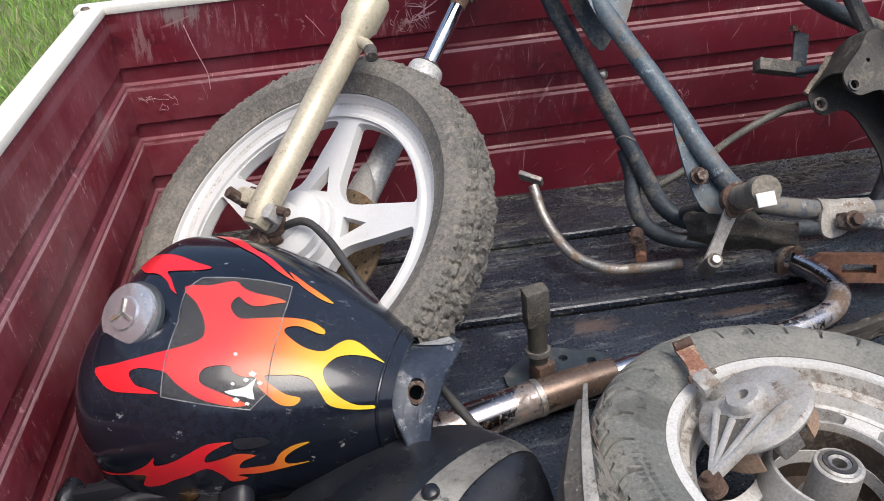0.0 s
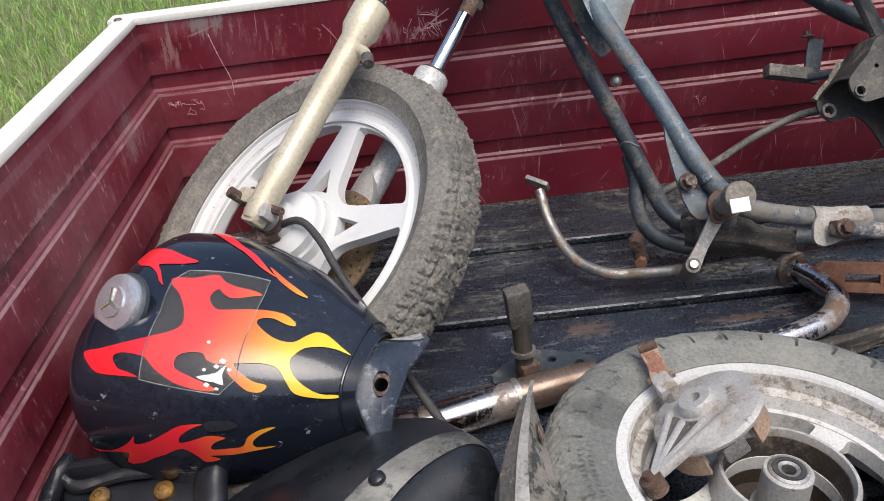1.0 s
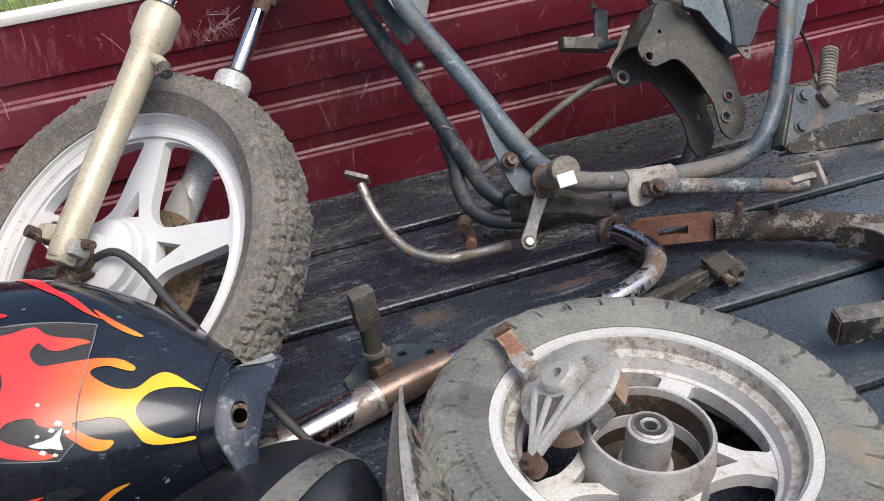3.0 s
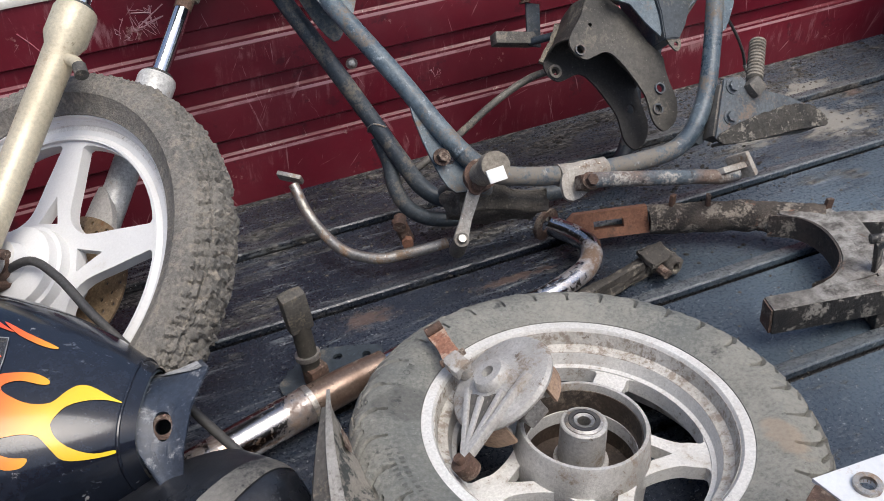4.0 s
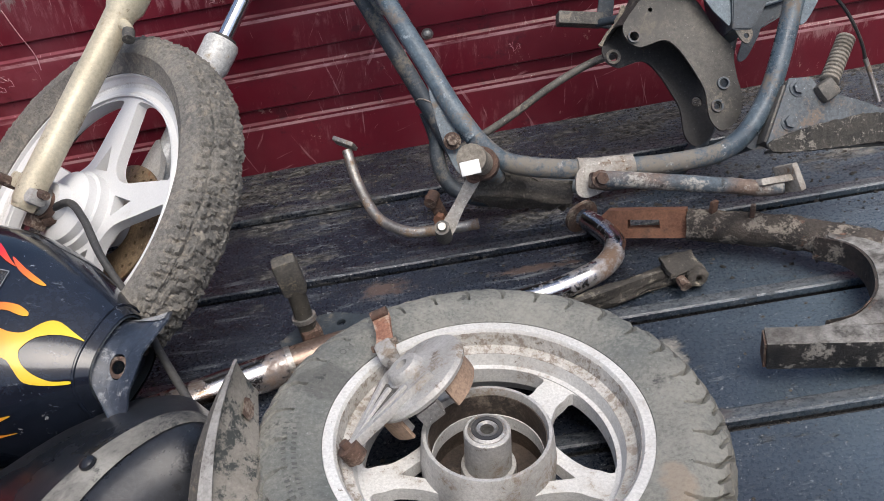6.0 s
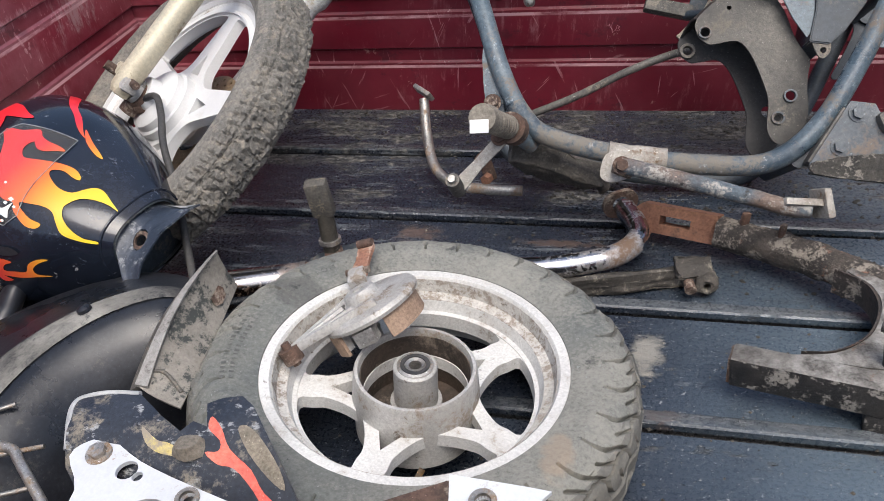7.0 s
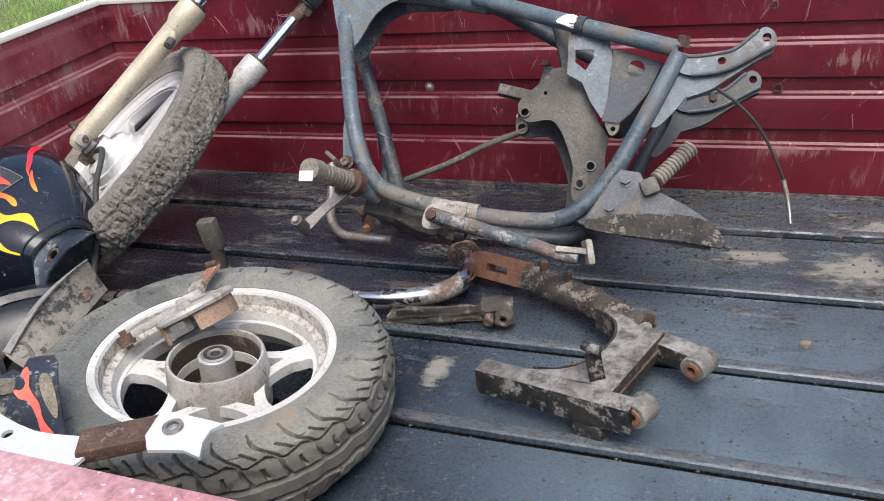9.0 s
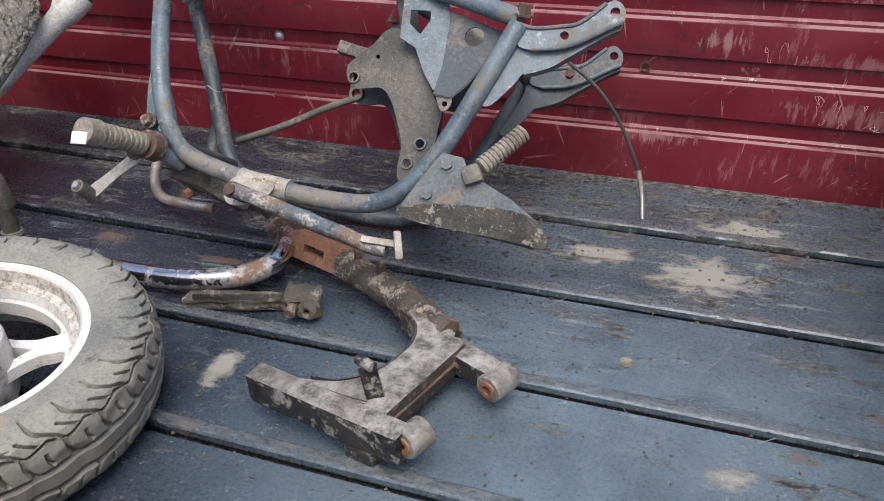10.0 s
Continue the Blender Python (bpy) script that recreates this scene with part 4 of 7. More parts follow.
bbox = part("battery_box", plate(bx, 0.004, (hole,), m=xz(0, 0.030)), BLUE, bike, "blue-grey battery box with a cut-out window")
quad = [(0.385, 0.362), (0.479, 0.347), (0.464, 0.287), (0.440, 0.242), (0.42, 0.217), (0.391, 0.217), (0.394, 0.269)]
part("tray_front", plate(quad, 0.004, (circle(0.434, 0.328, 0.017, 20),), m=xz(0, 0.022)), BLUE_DARK, bbox, "blue-grey pressed tray with a round hole")
# Back plate in the shaded steel, so the hole looks dark inside.
part("tray_back", plate(quad, 0.004, m=xz(0, 0.135)), MOUNT_SHADE, bbox)
for (xa, za), (xb, zb) in zip(quad[1:], quad[2:] + quad[:1]):
    part("tray_wall", beam((xa, 0.0785, za), (xb, 0.0785, zb), 0.113, 0.004, up=(zb - za, 0, xa - xb), bev=0.0), BLUE_DARK, bbox)
part("tray_tab", plate(round_loop([(0.392, 0.225), (0.419, 0.225), (0.424, 0.205), (0.415, 0.192), (0.404, 0.198)], 3), 0.004, (circle(0.413, 0.205, 0.005, 10),), m=xz(0, 0.026)), GREYBROWN, bbox)
part("wing_latch", plate(round_loop([(-0.03, -0.004), (-0.012, 0.012), (0.008, 0.012), (0.016, 0.0), (0.008, -0.014), (-0.012, -0.010)], 3), 0.006, m=xz(0, 0.012) @ pose(0.292, 0.405, 0)), WHITE_PLATE, bike, "pale latch on the seat rail")
part("latch_bolt", bolt_head((0.296, 0.009, 0.405), (0, -1, 0), 0.008), STEEL, bike)
part("rail_band", tube([(0.305, 0.022, 0.4035), (0.322, 0.018, 0.400)], 0.0185, 18, 1), BLUE_DARK, bike)

# tail rails
tail = [(0.500, 0.338), (0.514, 0.352), (0.537, 0.349), (0.581, 0.361), (0.608, 0.373), (0.641, 0.412), (0.656, 0.420), (0.671, 0.410), (0.674, 0.382), (0.652, 0.366), (0.603, 0.321), (0.578, 0.298), (0.539, 0.277), (0.528, 0.256), (0.499, 0.213), (0.483, 0.214), (0.497, 0.252), (0.510, 0.301)]
for y, mt, lb in ((-0.012, BLUE, "blue-grey pressed tail rail with an eyelet"), (0.224, BLUE_DARK, "dark pressed tail rail with an eyelet")):
    tr = part("tail_rail", plate(round_loop(tail, 3), 0.004, (circle(0.658, 0.402, 0.008, 14), circle(0.588, 0.352, 0.0075, 12)), m=xz(0, y)), mt, bike, lb)
    b = bmesh.new()
    for seq in (tail[1:6], tail[8:13]):
        ln = smooth_path([Vector((x, y, z)) for x, z in seq], 4)
        rows = [[b.verts.new(p + Vector((0, -0.003, 0))), b.verts.new(p + Vector((0, 0.020, 0))), b.verts.new(p + Vector((0, 0.020, -0.0035))), b.verts.new(p + Vector((0, -0.003, -0.0035)))] for p in ln]
        for r, q in zip(rows, rows[1:]):
            for k in range(4):
                b.faces.new((r[k], r[(k + 1) % 4], q[(k + 1) % 4], q[k]))
    part("rail_fold", b, mt, tr)
    part("eyelet", lathe([(0.008, -0.005), (0.0145, -0.005), (0.0145, 0.005), (0.008, 0.005)], 20, True), RUSTY, tr, "rusty eyelet", m=xz(0, y) @ pose(0.658, 0.402, 0))
arm_line = [(0.512, 0.352), (0.537, 0.350), (0.581, 0.362), (0.608, 0.374), (0.641, 0.413), (0.656, 0.421), (0.672, 0.410), (0.675, 0.388), (0.655, 0.374), (0.615, 0.342), (0.585, 0.326), (0.54, 0.314), (0.515, 0.320)]
for y, mt in ((-0.022, BLUE), (0.216, BLUE_DARK)):
    ch = part("rail_channel", plate(round_loop(arm_line, 3), 0.004, (circle(0.658, 0.402, 0.008, 14), circle(0.588, 0.348, 0.0075, 12)), m=xz(0, y)), mt, bike, "pressed channel of the tail rail")
    for span in (arm_line[7:12], arm_line[0:5]):
        part("channel_lip", tube([(x, y - 0.003, z) for x, z in span], 0.0035, 8, 4), STEEL_WORN if y < 0 else BLUE, ch, "worn lip of the channel")
part("rail_bolt", bolt_head((0.514, -0.024, 0.368), (0, -0.4, 0.9), 0.012, 0.018), RUSTY, bike, "rusty bolt at the rail joint")
part("tail_bolt", bolt_head((0.586, 0.216, 0.352), (0, -1, 0), 0.009, 0.008), RUSTY, bike, "rusty bolt on the tail rail")
part("tail_cross_tube", bar((0.505, -0.012, 0.325), (0.505, 0.224, 0.325), 0.011), BLUE_DARK, bike)
part("tail_cable", tube([(0.585, 0.16, 0.357), (0.639, 0.17, 0.330), (0.690, 0.19, 0.290), (0.733, 0.22, 0.238), (0.758, 0.25, 0.205)], 0.0035, 8), HOSE, bike, "thin black cable hanging from the tail")
part("cable_spring", tube([(0.756, 0.248, 0.208), (0.773, 0.258, 0.168), (0.786, 0.262, 0.122)], 0.005, 10), STEEL, bike)

# footpeg plate at the rear
pp = [(0.402, 0.009), (0.448, 0.114), (0.484, 0.114), (0.500, 0.090), (0.531, 0.082), (0.577, 0.067), (0.612, 0.050), (0.636, 0.035), (0.645, 0.02), (0.640, 0.006), (0.574, 0.004), (0.503, -0.001), (0.415, -0.002)]
peg_plate = part("peg_plate", plate(pp, 0.005, m=xz(0, -0.040)), STEEL_WORN, bike, "blue-grey footpeg plate, muddy below")
part("plate_spacer", box((0.022, 0.03, 0.10), pose(0.430, -0.022, 0.055, 0, 24, 0), 0.002), GREYBROWN, peg_plate)
mud = [(0.405, 0.010), (0.45, 0.026), (0.496, 0.037), (0.566, 0.048), (0.616, 0.045), (0.647, 0.02), (0.644, 0.002), (0.574, 0.001), (0.503, -0.004), (0.416, -0.006)]
b = plate(round_loop(mud, 6), 0.009, m=xz(0, -0.0455))
bmesh.ops.subdivide_edges(b, edges=b.edges[:], cuts=2, use_grid_fill=True)
part("mud_crust", rough_up(b, 0.003, 130), MUD_CRUST, peg_plate, "dry mud caked along the plate's lower edge")
part("lower_fold", beam((0.41, -0.028, -0.001), (0.63, -0.018, 0.002), 0.03, 0.004, bev=0.001), GREYBROWN, peg_plate)
for x, z in ((0.461, 0.097), (0.442, 0.042)):
    part("plate_bolt", bolt_head((x, -0.043, z), (0, -1, 0), 0.010, 0.008), STEEL_WORN, peg_plate, "zinc bolt with washer")


def footpeg(a, b, r, ribs, parent, material):
    """A ribbed rubber peg from its metal root to its tip."""
    a, b = Vector(a), Vector(b)
    d = (b - a).normalized()
    prof, L = [(0.0, 0.0)], (b - a).length
    for i in range(ribs):
        z0, z1 = L * i / ribs, L * (i + 1) / ribs
        prof += [(r * 0.84, z0 + 0.0004), (r, z0 + (z1 - z0) * 0.25), (r, z0 + (z1 - z0) * 0.75), (r * 0.84, z1 - 0.0004)]
    prof += [(0.0, L)]
    m = d.to_track_quat("Z", "Y").to_matrix().to_4x4()
    m.translation = a
    return part("footpeg", lathe(prof, 20), material, parent, "ribbed rubber footpeg", m=m)


fp = footpeg((0.515, -0.040, 0.105), (0.565, -0.015, 0.182), 0.0155, 12, bike, DUSTY_RUBBER)
part("peg_clevis", box((0.032, 0.026, 0.032), pose(0.506, -0.046, 0.090, 0, -32, 0), 0.008), GREYBROWN, fp, "rusty clevis of the footpeg")
fp2 = footpeg((-0.066, -0.062, 0.003), (-0.090, -0.160, -0.004), 0.0195, 9, bike, DUSTY_RUBBER)
part("peg_tip", bar((-0.0895, -0.158, -0.004), (-0.0945, -0.186, -0.006), 0.0225, 18, r2=0.021), DUSTY_RUBBER, fp2)
part("peg_tag", box((0.028, 0.003, 0.020), BIKE.inverted() @ basis((0.535, 0.9435, 0.334), (1, 0.1, 0.0), (0.05, 0.62, 0.78)) @ pose(0, 0, 0, 90), 0.001), WHITE_TAG, fp2, "white tag on the footpeg's end")
part("peg_flange", bar((-0.064, -0.055, 0.004), (-0.058, -0.03, 0.004), 0.026, 20), RUSTY, fp2, "round rusty footpeg base")
part("peg_bar", bar((-0.055, -0.03, 0.0), (-0.03, 0.02, -0.01), 0.014), BLUE, fp2)

lever = part("shift_lever", plate(round_loop([(0.0, -0.008), (0.06, -0.009), (0.105, -0.011), (0.114, 0.0), (0.105, 0.011), (0.06, 0.009), (0.0, 0.012), (-0.012, 0.0)], 3), 0.006, m=basis((-0.075, -0.045, -0.012), (-0.50, -0.22, -0.84), (0.8, 0, -0.5))), PALE, bike, "flat worn shift lever")
part("lever_knob", rough_up(bar((-0.130, -0.058, -0.108), (-0.136, -0.104, -0.096), 0.0125, 18, r2=0.0115), 0.0008, 90), GREYBROWN, lever, "dusty rubber lever knob")
part("knob_end", bar((-0.1362, -0.1055, -0.0956), (-0.1368, -0.110, -0.0944), 0.0075, 14, r2=0.006), STEEL, lever, "bright worn end of the lever's pin")
part("lever_bolt", bolt_head((-0.078, -0.06, -0.015), (0, -1, 0), 0.009, 0.010), RUSTY, lever)

# side stand
clampb = part("stand_bracket", rough_up(plate(round_loop([(0.090, -0.048), (0.094, -0.016), (0.118, -0.004), (0.168, -0.004), (0.170, -0.022), (0.150, -0.034), (0.128, -0.052), (0.104, -0.058)], 4), 0.007, (circle(0.120, -0.032, 0.006, 12),), m=xz(0, -0.022)), 0.001, 70), PALE, bike, "worn pale side-stand bracket")
part("bracket_saddle", rough_up(tube([(0.098, 0.0, -0.0085), (0.127, 0.0, -0.0100), (0.160, 0.0, -0.0095), (0.192, 0.0, -0.0085)], 0.0202, 20, 4, squash=0.96), 0.0014, 60), PALE, clampb, "pale bent sheet over the frame tube")
part("stand_clevis", rough_up(box((0.034, 0.026, 0.026), pose(0.124, -0.046, -0.035, 0, 10, 0), 0.005), 0.0015, 80), RUSTY, clampb, "rusty clevis that holds the stand")
stand = part("side_stand", rough_up(tube([(0.118, -0.060, -0.032), (0.17, -0.062, -0.038), (0.33, -0.065, -0.057), (0.375, -0.067, -0.064), (0.408, -0.067, -0.063)], 0.0130, 14, 8), 0.0012, 70), STAND, bike, "rusty blue side stand folded along the frame")
part("stand_foot", rough_up(box((0.012, 0.044, 0.046), pose(0.422, -0.066, -0.050, 0, -20, 18), 0.004), 0.003, 70), PALE, stand, "bent pale foot of the stand")
part("stand_tongue", rough_up(box((0.066, 0.036, 0.012), pose(0.396, -0.067, -0.052, 0, -6, 8), 0.004), 0.003, 70), PALE, stand)
part("stand_pivot", bolt_head((0.120, -0.066, -0.034), (0, -1, 0), 0.010, 0.012), RUSTY, stand, "rusty pivot bolt")

# brake pedal on the far side
pedal = part("brake_pedal", tube([(0.535, 1.225, 0.040), (0.495, 1.222, 0.042), (0.455, 1.225, 0.042), (0.40, 1.236, 0.042), (0.345, 1.29, 0.05), (0.312, 1.37, 0.085), (0.300, 1.42, 0.135)], 0.0105, 12, 6), STEEL, bike, "curved dull steel brake pedal arm", world=True)
part("pedal_pad", box((0.050, 0.010, 0.026), basis((0.298, 1.430, 0.146), (0.75, -0.55, -0.15), (0.3, 0.7, 0.5)), 0.003), STEEL, pedal, "ribbed steel pedal pad", world=True)
part("pedal_link", rough_up(box((0.024, 0.016, 0.060), pose(0.462, 1.256, 0.074, -8, -12, 20), 0.005), 0.002, 80), RUSTY, pedal, "rusty pedal link", world=True)
part("link_pin", bar((0.452, 1.238, 0.094), (0.462, 1.262, 0.098), 0.012, 14), RUSTY, pedal, "rusty eye of the link", world=True)
part("link_nut", bar((0.462, 1.232, 0.056), (0.466, 1.246, 0.056), 0.011, 6), RUST_ORANGE, pedal, "orange rusty nut", world=True)
part("brake_rod", tube([(0.24, 0.18, 0.225), (0.197, 0.225, 0.222), (0.12, 0.245, 0.185), (0.03, 0.26, 0.128), (-0.065, 0.271, 0.077)], 0.0075, 10), GREYBROWN, bike, "dull brown rod along the far side")
sk = box((0.17, 0.09, 0.04), pose(0.02, 0.10, -0.030, 0, 6, 0), 0.008)
bmesh.ops.subdivide_edges(sk, edges=sk.edges[:], cuts=5, use_grid_fill=True)
part("skid_block", rough_up(rough_up(sk, 0.022, 26), 0.008, 80), DARK_MUD, bike, "grimy lower bracket with caked mud")

# fork and front wheel
AX = Vector((-0.424, -0.380, 0.822)).normalized()
FD = Vector((0.506, 0.624, 0.596))
FD = (FD - AX * FD.dot(AX)).normalized()
LB = Vector((-0.184, 1.131, 0.311))
HUB = Vector((-0.1345, 1.181, 0.229))


def along(base, d, off=0.0):
    return base + FD * d + AX * off


def fork_leg(base, name, paint):
    rev = FD.to_track_quat("Z", "Y").to_matrix().to_4x4()
    rev.translation = base
    leg = part("fork_slider", lathe([(0.0, -0.015), (0.019, -0.015), (0.022, -0.008), (0.0235, 0.02), (0.0245, 0.30), (0.0255, 0.345), (0.033, 0.362), (0.0335, 0.408), (0.031, 0.415), (0.0165, 0.416), (0.0165, 0.38), (0.0, 0.38)], 28), paint, bike, name, world=True, m=rev)
    part("fork_stanchion", bar(along(base, 0.35), along(base, 0.66), 0.0152, 24), CHROME, leg, "chromed fork tube", world=True)
    part("dust_seal", lathe([(0.0155, 0.412), (0.0255, 0.412), (0.0245, 0.422), (0.0155, 0.422)], 24, True), HOSE, leg, world=True, m=rev)
    return leg


leg_l = fork_leg(LB, "cream-coloured fork slider, stained", FORK)
RB = LB - AX * 0.198
leg_r = fork_leg(RB, "silver fork slider behind the wheel", FORK_SILVER)
part("rust_band", bar(along(RB, 0.555), along(RB, 0.605), 0.0158, 24), RUSTY, leg_r, "rust-browned top of the fork tube", world=True)
knob = along(LB, 0.325)
guide_way = AX.cross(FD) * -1
cg = part("cable_guide", tube([knob, knob + guide_way * 0.03, knob + guide_way * 0.050 - FD * 0.010, knob + guide_way * 0.060 - FD * 0.022], 0.0095, 10, radii=(0.012, 0.0095, 0.009, 0.0085)), FORK, leg_l, "stub on the fork slider", world=True)
part("stub_tip", tube([knob + guide_way * 0.050 - FD * 0.010, knob + guide_way * 0.063 - FD * 0.026], 0.0105, 10, 1), GREYBROWN, cg, "dark worn tip of the stub", world=True)
part("caliper_lug", plate(round_loop([(-0.02, -0.05), (0.03, -0.045), (0.045, 0.0), (0.03, 0.05), (-0.015, 0.09)], 4), 0.012, (circle(0.025, 0.0, 0.007, 12),), m=basis(along(RB, 0.10, 0.02), AX.cross(FD) * -1, FD)), ALLOY, leg_r, world=True)
lug = part("axle_lug", box((0.035, 0.03, 0.045), basis(along(LB, 0.0, 0.0), AX.cross(FD), AX) @ pose(0, 0.0, 0), 0.006), FORK, leg_l, "axle clamp", world=True)
part("clamp_bolt", bolt_head(along(LB, 0.01) + AX.cross(FD) * 0.025, AX.cross(FD), 0.008, 0.022), RUSTY, leg_l, "rusty pinch bolt", world=True)
part("pinch_nut", bar(along(LB, 0.035) + AX.cross(FD) * 0.018, along(LB, 0.035) + AX.cross(FD) * 0.044, 0.006, 8), RUSTY, leg_l, world=True)
for off, r, mt in ((-0.024, 0.021, ALLOY), (-0.036, 0.025, RUSTY), (-0.046, 0.020, ALLOY)):
    part("axle_spacer", bar(along(LB, 0.0, off + 0.006), along(LB, 0.0, off - 0.004), r, 20), mt, leg_l, "ribbed axle spacer", world=True)
sidew = AX.cross(FD)
part("pinch_stud", bar(along(LB, 0.012) - sidew * 0.020, along(LB, 0.012) - sidew * 0.052, 0.0075, 8), RUSTY, leg_l, "rusty pinch stud", world=True)
part("stay_lug", rough_up(box((0.040, 0.026, 0.034), basis(along(LB, 0.020) + sidew * 0.034, sidew, FD), 0.006), 0.002, 80), FORK, leg_l, "stained cast lug on the slider", world=True)
part("lug_bolt", rough_up(bar(along(LB, 0.012, 0.006) + sidew * 0.044, along(LB, 0.012, 0.034) + sidew * 0.050, 0.0095, 10), 0.002, 90), RUSTY, leg_l, "rusty bolt in the lug", world=True)
part("pinch_lug", rough_up(box((0.030, 0.026, 0.030), basis(along(LB, 0.004) - sidew * 0.020, sidew, FD), 0.008), 0.002, 90), ALLOY, leg_l, "stained alloy pinch lug", world=True)
# lower yoke
ca, cb = along(LB, 0.62), along(RB, 0.62)
yoke = part("fork_yoke", beam(ca + AX * 0.02, cb - AX * 0.02, 0.07, 0.032, up=FD, bev=0.012), BLUE_DARK, bike, "black lower fork yoke", world=True)
for c in (ca, cb):
    part("yoke_clamp", bar(c - FD * 0.02, c + FD * 0.02, 0.026, 20), BLUE_DARK, yoke, world=True)
part("yoke_stop", box((0.03, 0.02, 0.03), basis(cb - AX * 0.005 - FD * 0.03, AX, FD), 0.004), GREYBROWN, yoke, world=True)
part("steering_stem", bar((ca + cb) / 2, (ca + cb) / 2 + FD * 0.12, 0.016), RUSTY, yoke, world=True)
part("head_strut", tube([(ca + cb) / 2 + FD * 0.06, (ca + cb) / 2 + FD * 0.05 + Vector((0.10, -0.05, 0.03)), BIKE @ Vector((-0.31, MID, 0.45))], 0.03, 14, 4), BLUE_DARK, bike, world=True)

WHEEL = AX.to_track_quat("Z", "Y").to_matrix().to_4x4()
WHEEL.translation = HUB
BIG = WHEEL @ Matrix.Diagonal((1.066, 1.066, 1.0, 1.0))


def polar(r, a):
    return (r * math.cos(a), r * math.sin(a))


def spoke_plate(bore, r_rim, phase, count, win, tri, thick):
    """A cast spider: large rounded windows between the spokes and a small triangle at each spoke's root."""
    holes = [circle(0, 0, bore, 48)]
    step = 2 * math.pi / count
    ro, ri, wo, wm = win
    for i in range(count):
        a = phase + step * (i + 0.5)
        pts = [polar(ro, a - wo), polar(ro + 0.003, a - wo * 0.5), polar(ro + 0.004, a), polar(ro + 0.003, a + wo * 0.5), polar(ro, a + wo), polar(ro - 0.02, a + wo * 1.0),
               polar((ro + ri) / 2, a + wm), polar(ri + 0.012, a + wm * 0.62), polar(ri, a), polar(ri + 0.012, a - wm * 0.62), polar((ro + ri) / 2, a - wm), polar(ro - 0.02, a - wo * 1.0)]
        holes.append(round_loop(pts, 3))
        a = phase + step * i
        t0, t1, tw = tri
        holes.append([polar(t0, a - tw), polar(t1, a), polar(t0, a + tw)])
    return plate([polar(r_rim, 2 * math.pi * k / 90) for k in range(90)], thick, holes)


def tyre_shape(R, width, rim_r, groove, seg, round_r=0.75, round_w=0.8, base=0.30, lean=1.0):
    """A hollow tyre section turned round z, with cut grooves given by groove(angle, across)."""
    hw = width / 2
    prof = [(rim_r - 0.006, -hw * 0.62), (rim_r + 0.006, -hw * 0.72)]
    wall = R - rim_r
    steps = 84
    for i in range(steps + 1):
        a = math.pi * (i / steps - 0.5)
        c, s = math.cos(a), math.sin(a)
        out = base + (1 - base) * abs(c) ** round_r
        prof.append((rim_r + wall * out, hw * (lean + (1 - lean) * min(1.0, out / 0.45)) * math.copysign(abs(s) ** round_w, s)))
    prof += [(rim_r + 0.006, hw * 0.72), (rim_r - 0.006, hw * 0.62), (rim_r - 0.004, 0.0)]

    def shift(a, k):
        if not 2 <= k <= steps + 2:
            return (0, 0)
        s = (k - 2) / steps * 2 - 1
        d = groove(a, s)
        return (d * math.cos(s * math.pi / 2), d * math.sin(s * math.pi / 2))

    return lathe(prof, seg, True, shift=shift)


def front_groove(a, s):
    if abs(s) > 0.72:
        return 0.0
    u = a * 52 / math.pi + 0.8 * abs(s) * (1 if s > 0 else 1) + (0.5 if s > 0 else 0.0)
    g = min(1.0, abs((u % 1.0) - 0.5) * 4.5)
    ring = min(1.0, abs(abs(s) - 0.30) * 14)
    cx, cy = math.cos(a), math.sin(a)
    mud = 0.5 * noise.noise((cx * 11, cy * 11, s * 4)) + 0.6 * noise.noise((cx * 26, cy * 26, s * 6)) + 0.7 * abs(noise.noise((cx * 40, cy * 40, s * 9))) + 0.9 * abs(noise.noise((cx * 85, cy * 85, s * 18))) - 0.4
    fade = min(1.0, (0.72 - abs(s)) * 8)
    return fade * (-0.0052 * (1 - min(g, ring)) * (0.7 + max(0, -mud)) + 0.0060 * mud)


fw = part("front_wheel", tyre_shape(0.339, 0.110, 0.268, front_groove, 760), RUBBER_FRONT, bike, "muddy treaded front tyre on a silver-white cast wheel", world=True, m=WHEEL)
rim_prof = [(0.256, 0.034), (0.258, 0.029), (0.250, 0.026), (0.240, 0.020), (0.236, 0.012), (0.222, 0.010), (0.216, 0.016), (0.212, 0.016), (0.212, -0.016), (0.222, -0.010), (0.236, -0.012), (0.240, -0.020), (0.250, -0.026), (0.258, -0.029), (0.256, -0.034), (0.244, -0.030), (0.244, 0.030)]
part("rim", lathe(rim_prof, 120, True), RIM_WHITE, fw, "silver-white wheel rim", world=True, m=BIG)
part("rim_groove", lathe([(0.2405, 0.0206), (0.2362, 0.0126), (0.2300, 0.0112), (0.2300, 0.0106), (0.2368, 0.0122), (0.2412, 0.0204)], 120, True), RIM_DIRTY, fw, "grimy groove round the rim", world=True, m=BIG)
tip = WHEEL.inverted() @ Vector((-0.023, 1.342, 0.366))
A0 = math.atan2(tip.y, tip.x)
part("spokes", spoke_plate(0.06, 0.216, A0, 5, (0.206, 0.090, radians(29), radians(25)), (0.080, 0.122, radians(13)), 0.020), RIM_WHITE, fw, "five cast silver-white spokes", world=True, m=BIG)
part("hub", lathe([(0.0, 0.075), (0.03, 0.075), (0.034, 0.055), (0.056, 0.05), (0.064, 0.044), (0.066, 0.03), (0.072, 0.028), (0.072, 0.0), (0.072, -0.028), (0.05, -0.04), (0.03, -0.07), (0.0, -0.07)], 48), RIM_WHITE, fw, "cast hub with speedometer drive", world=True, m=WHEEL)
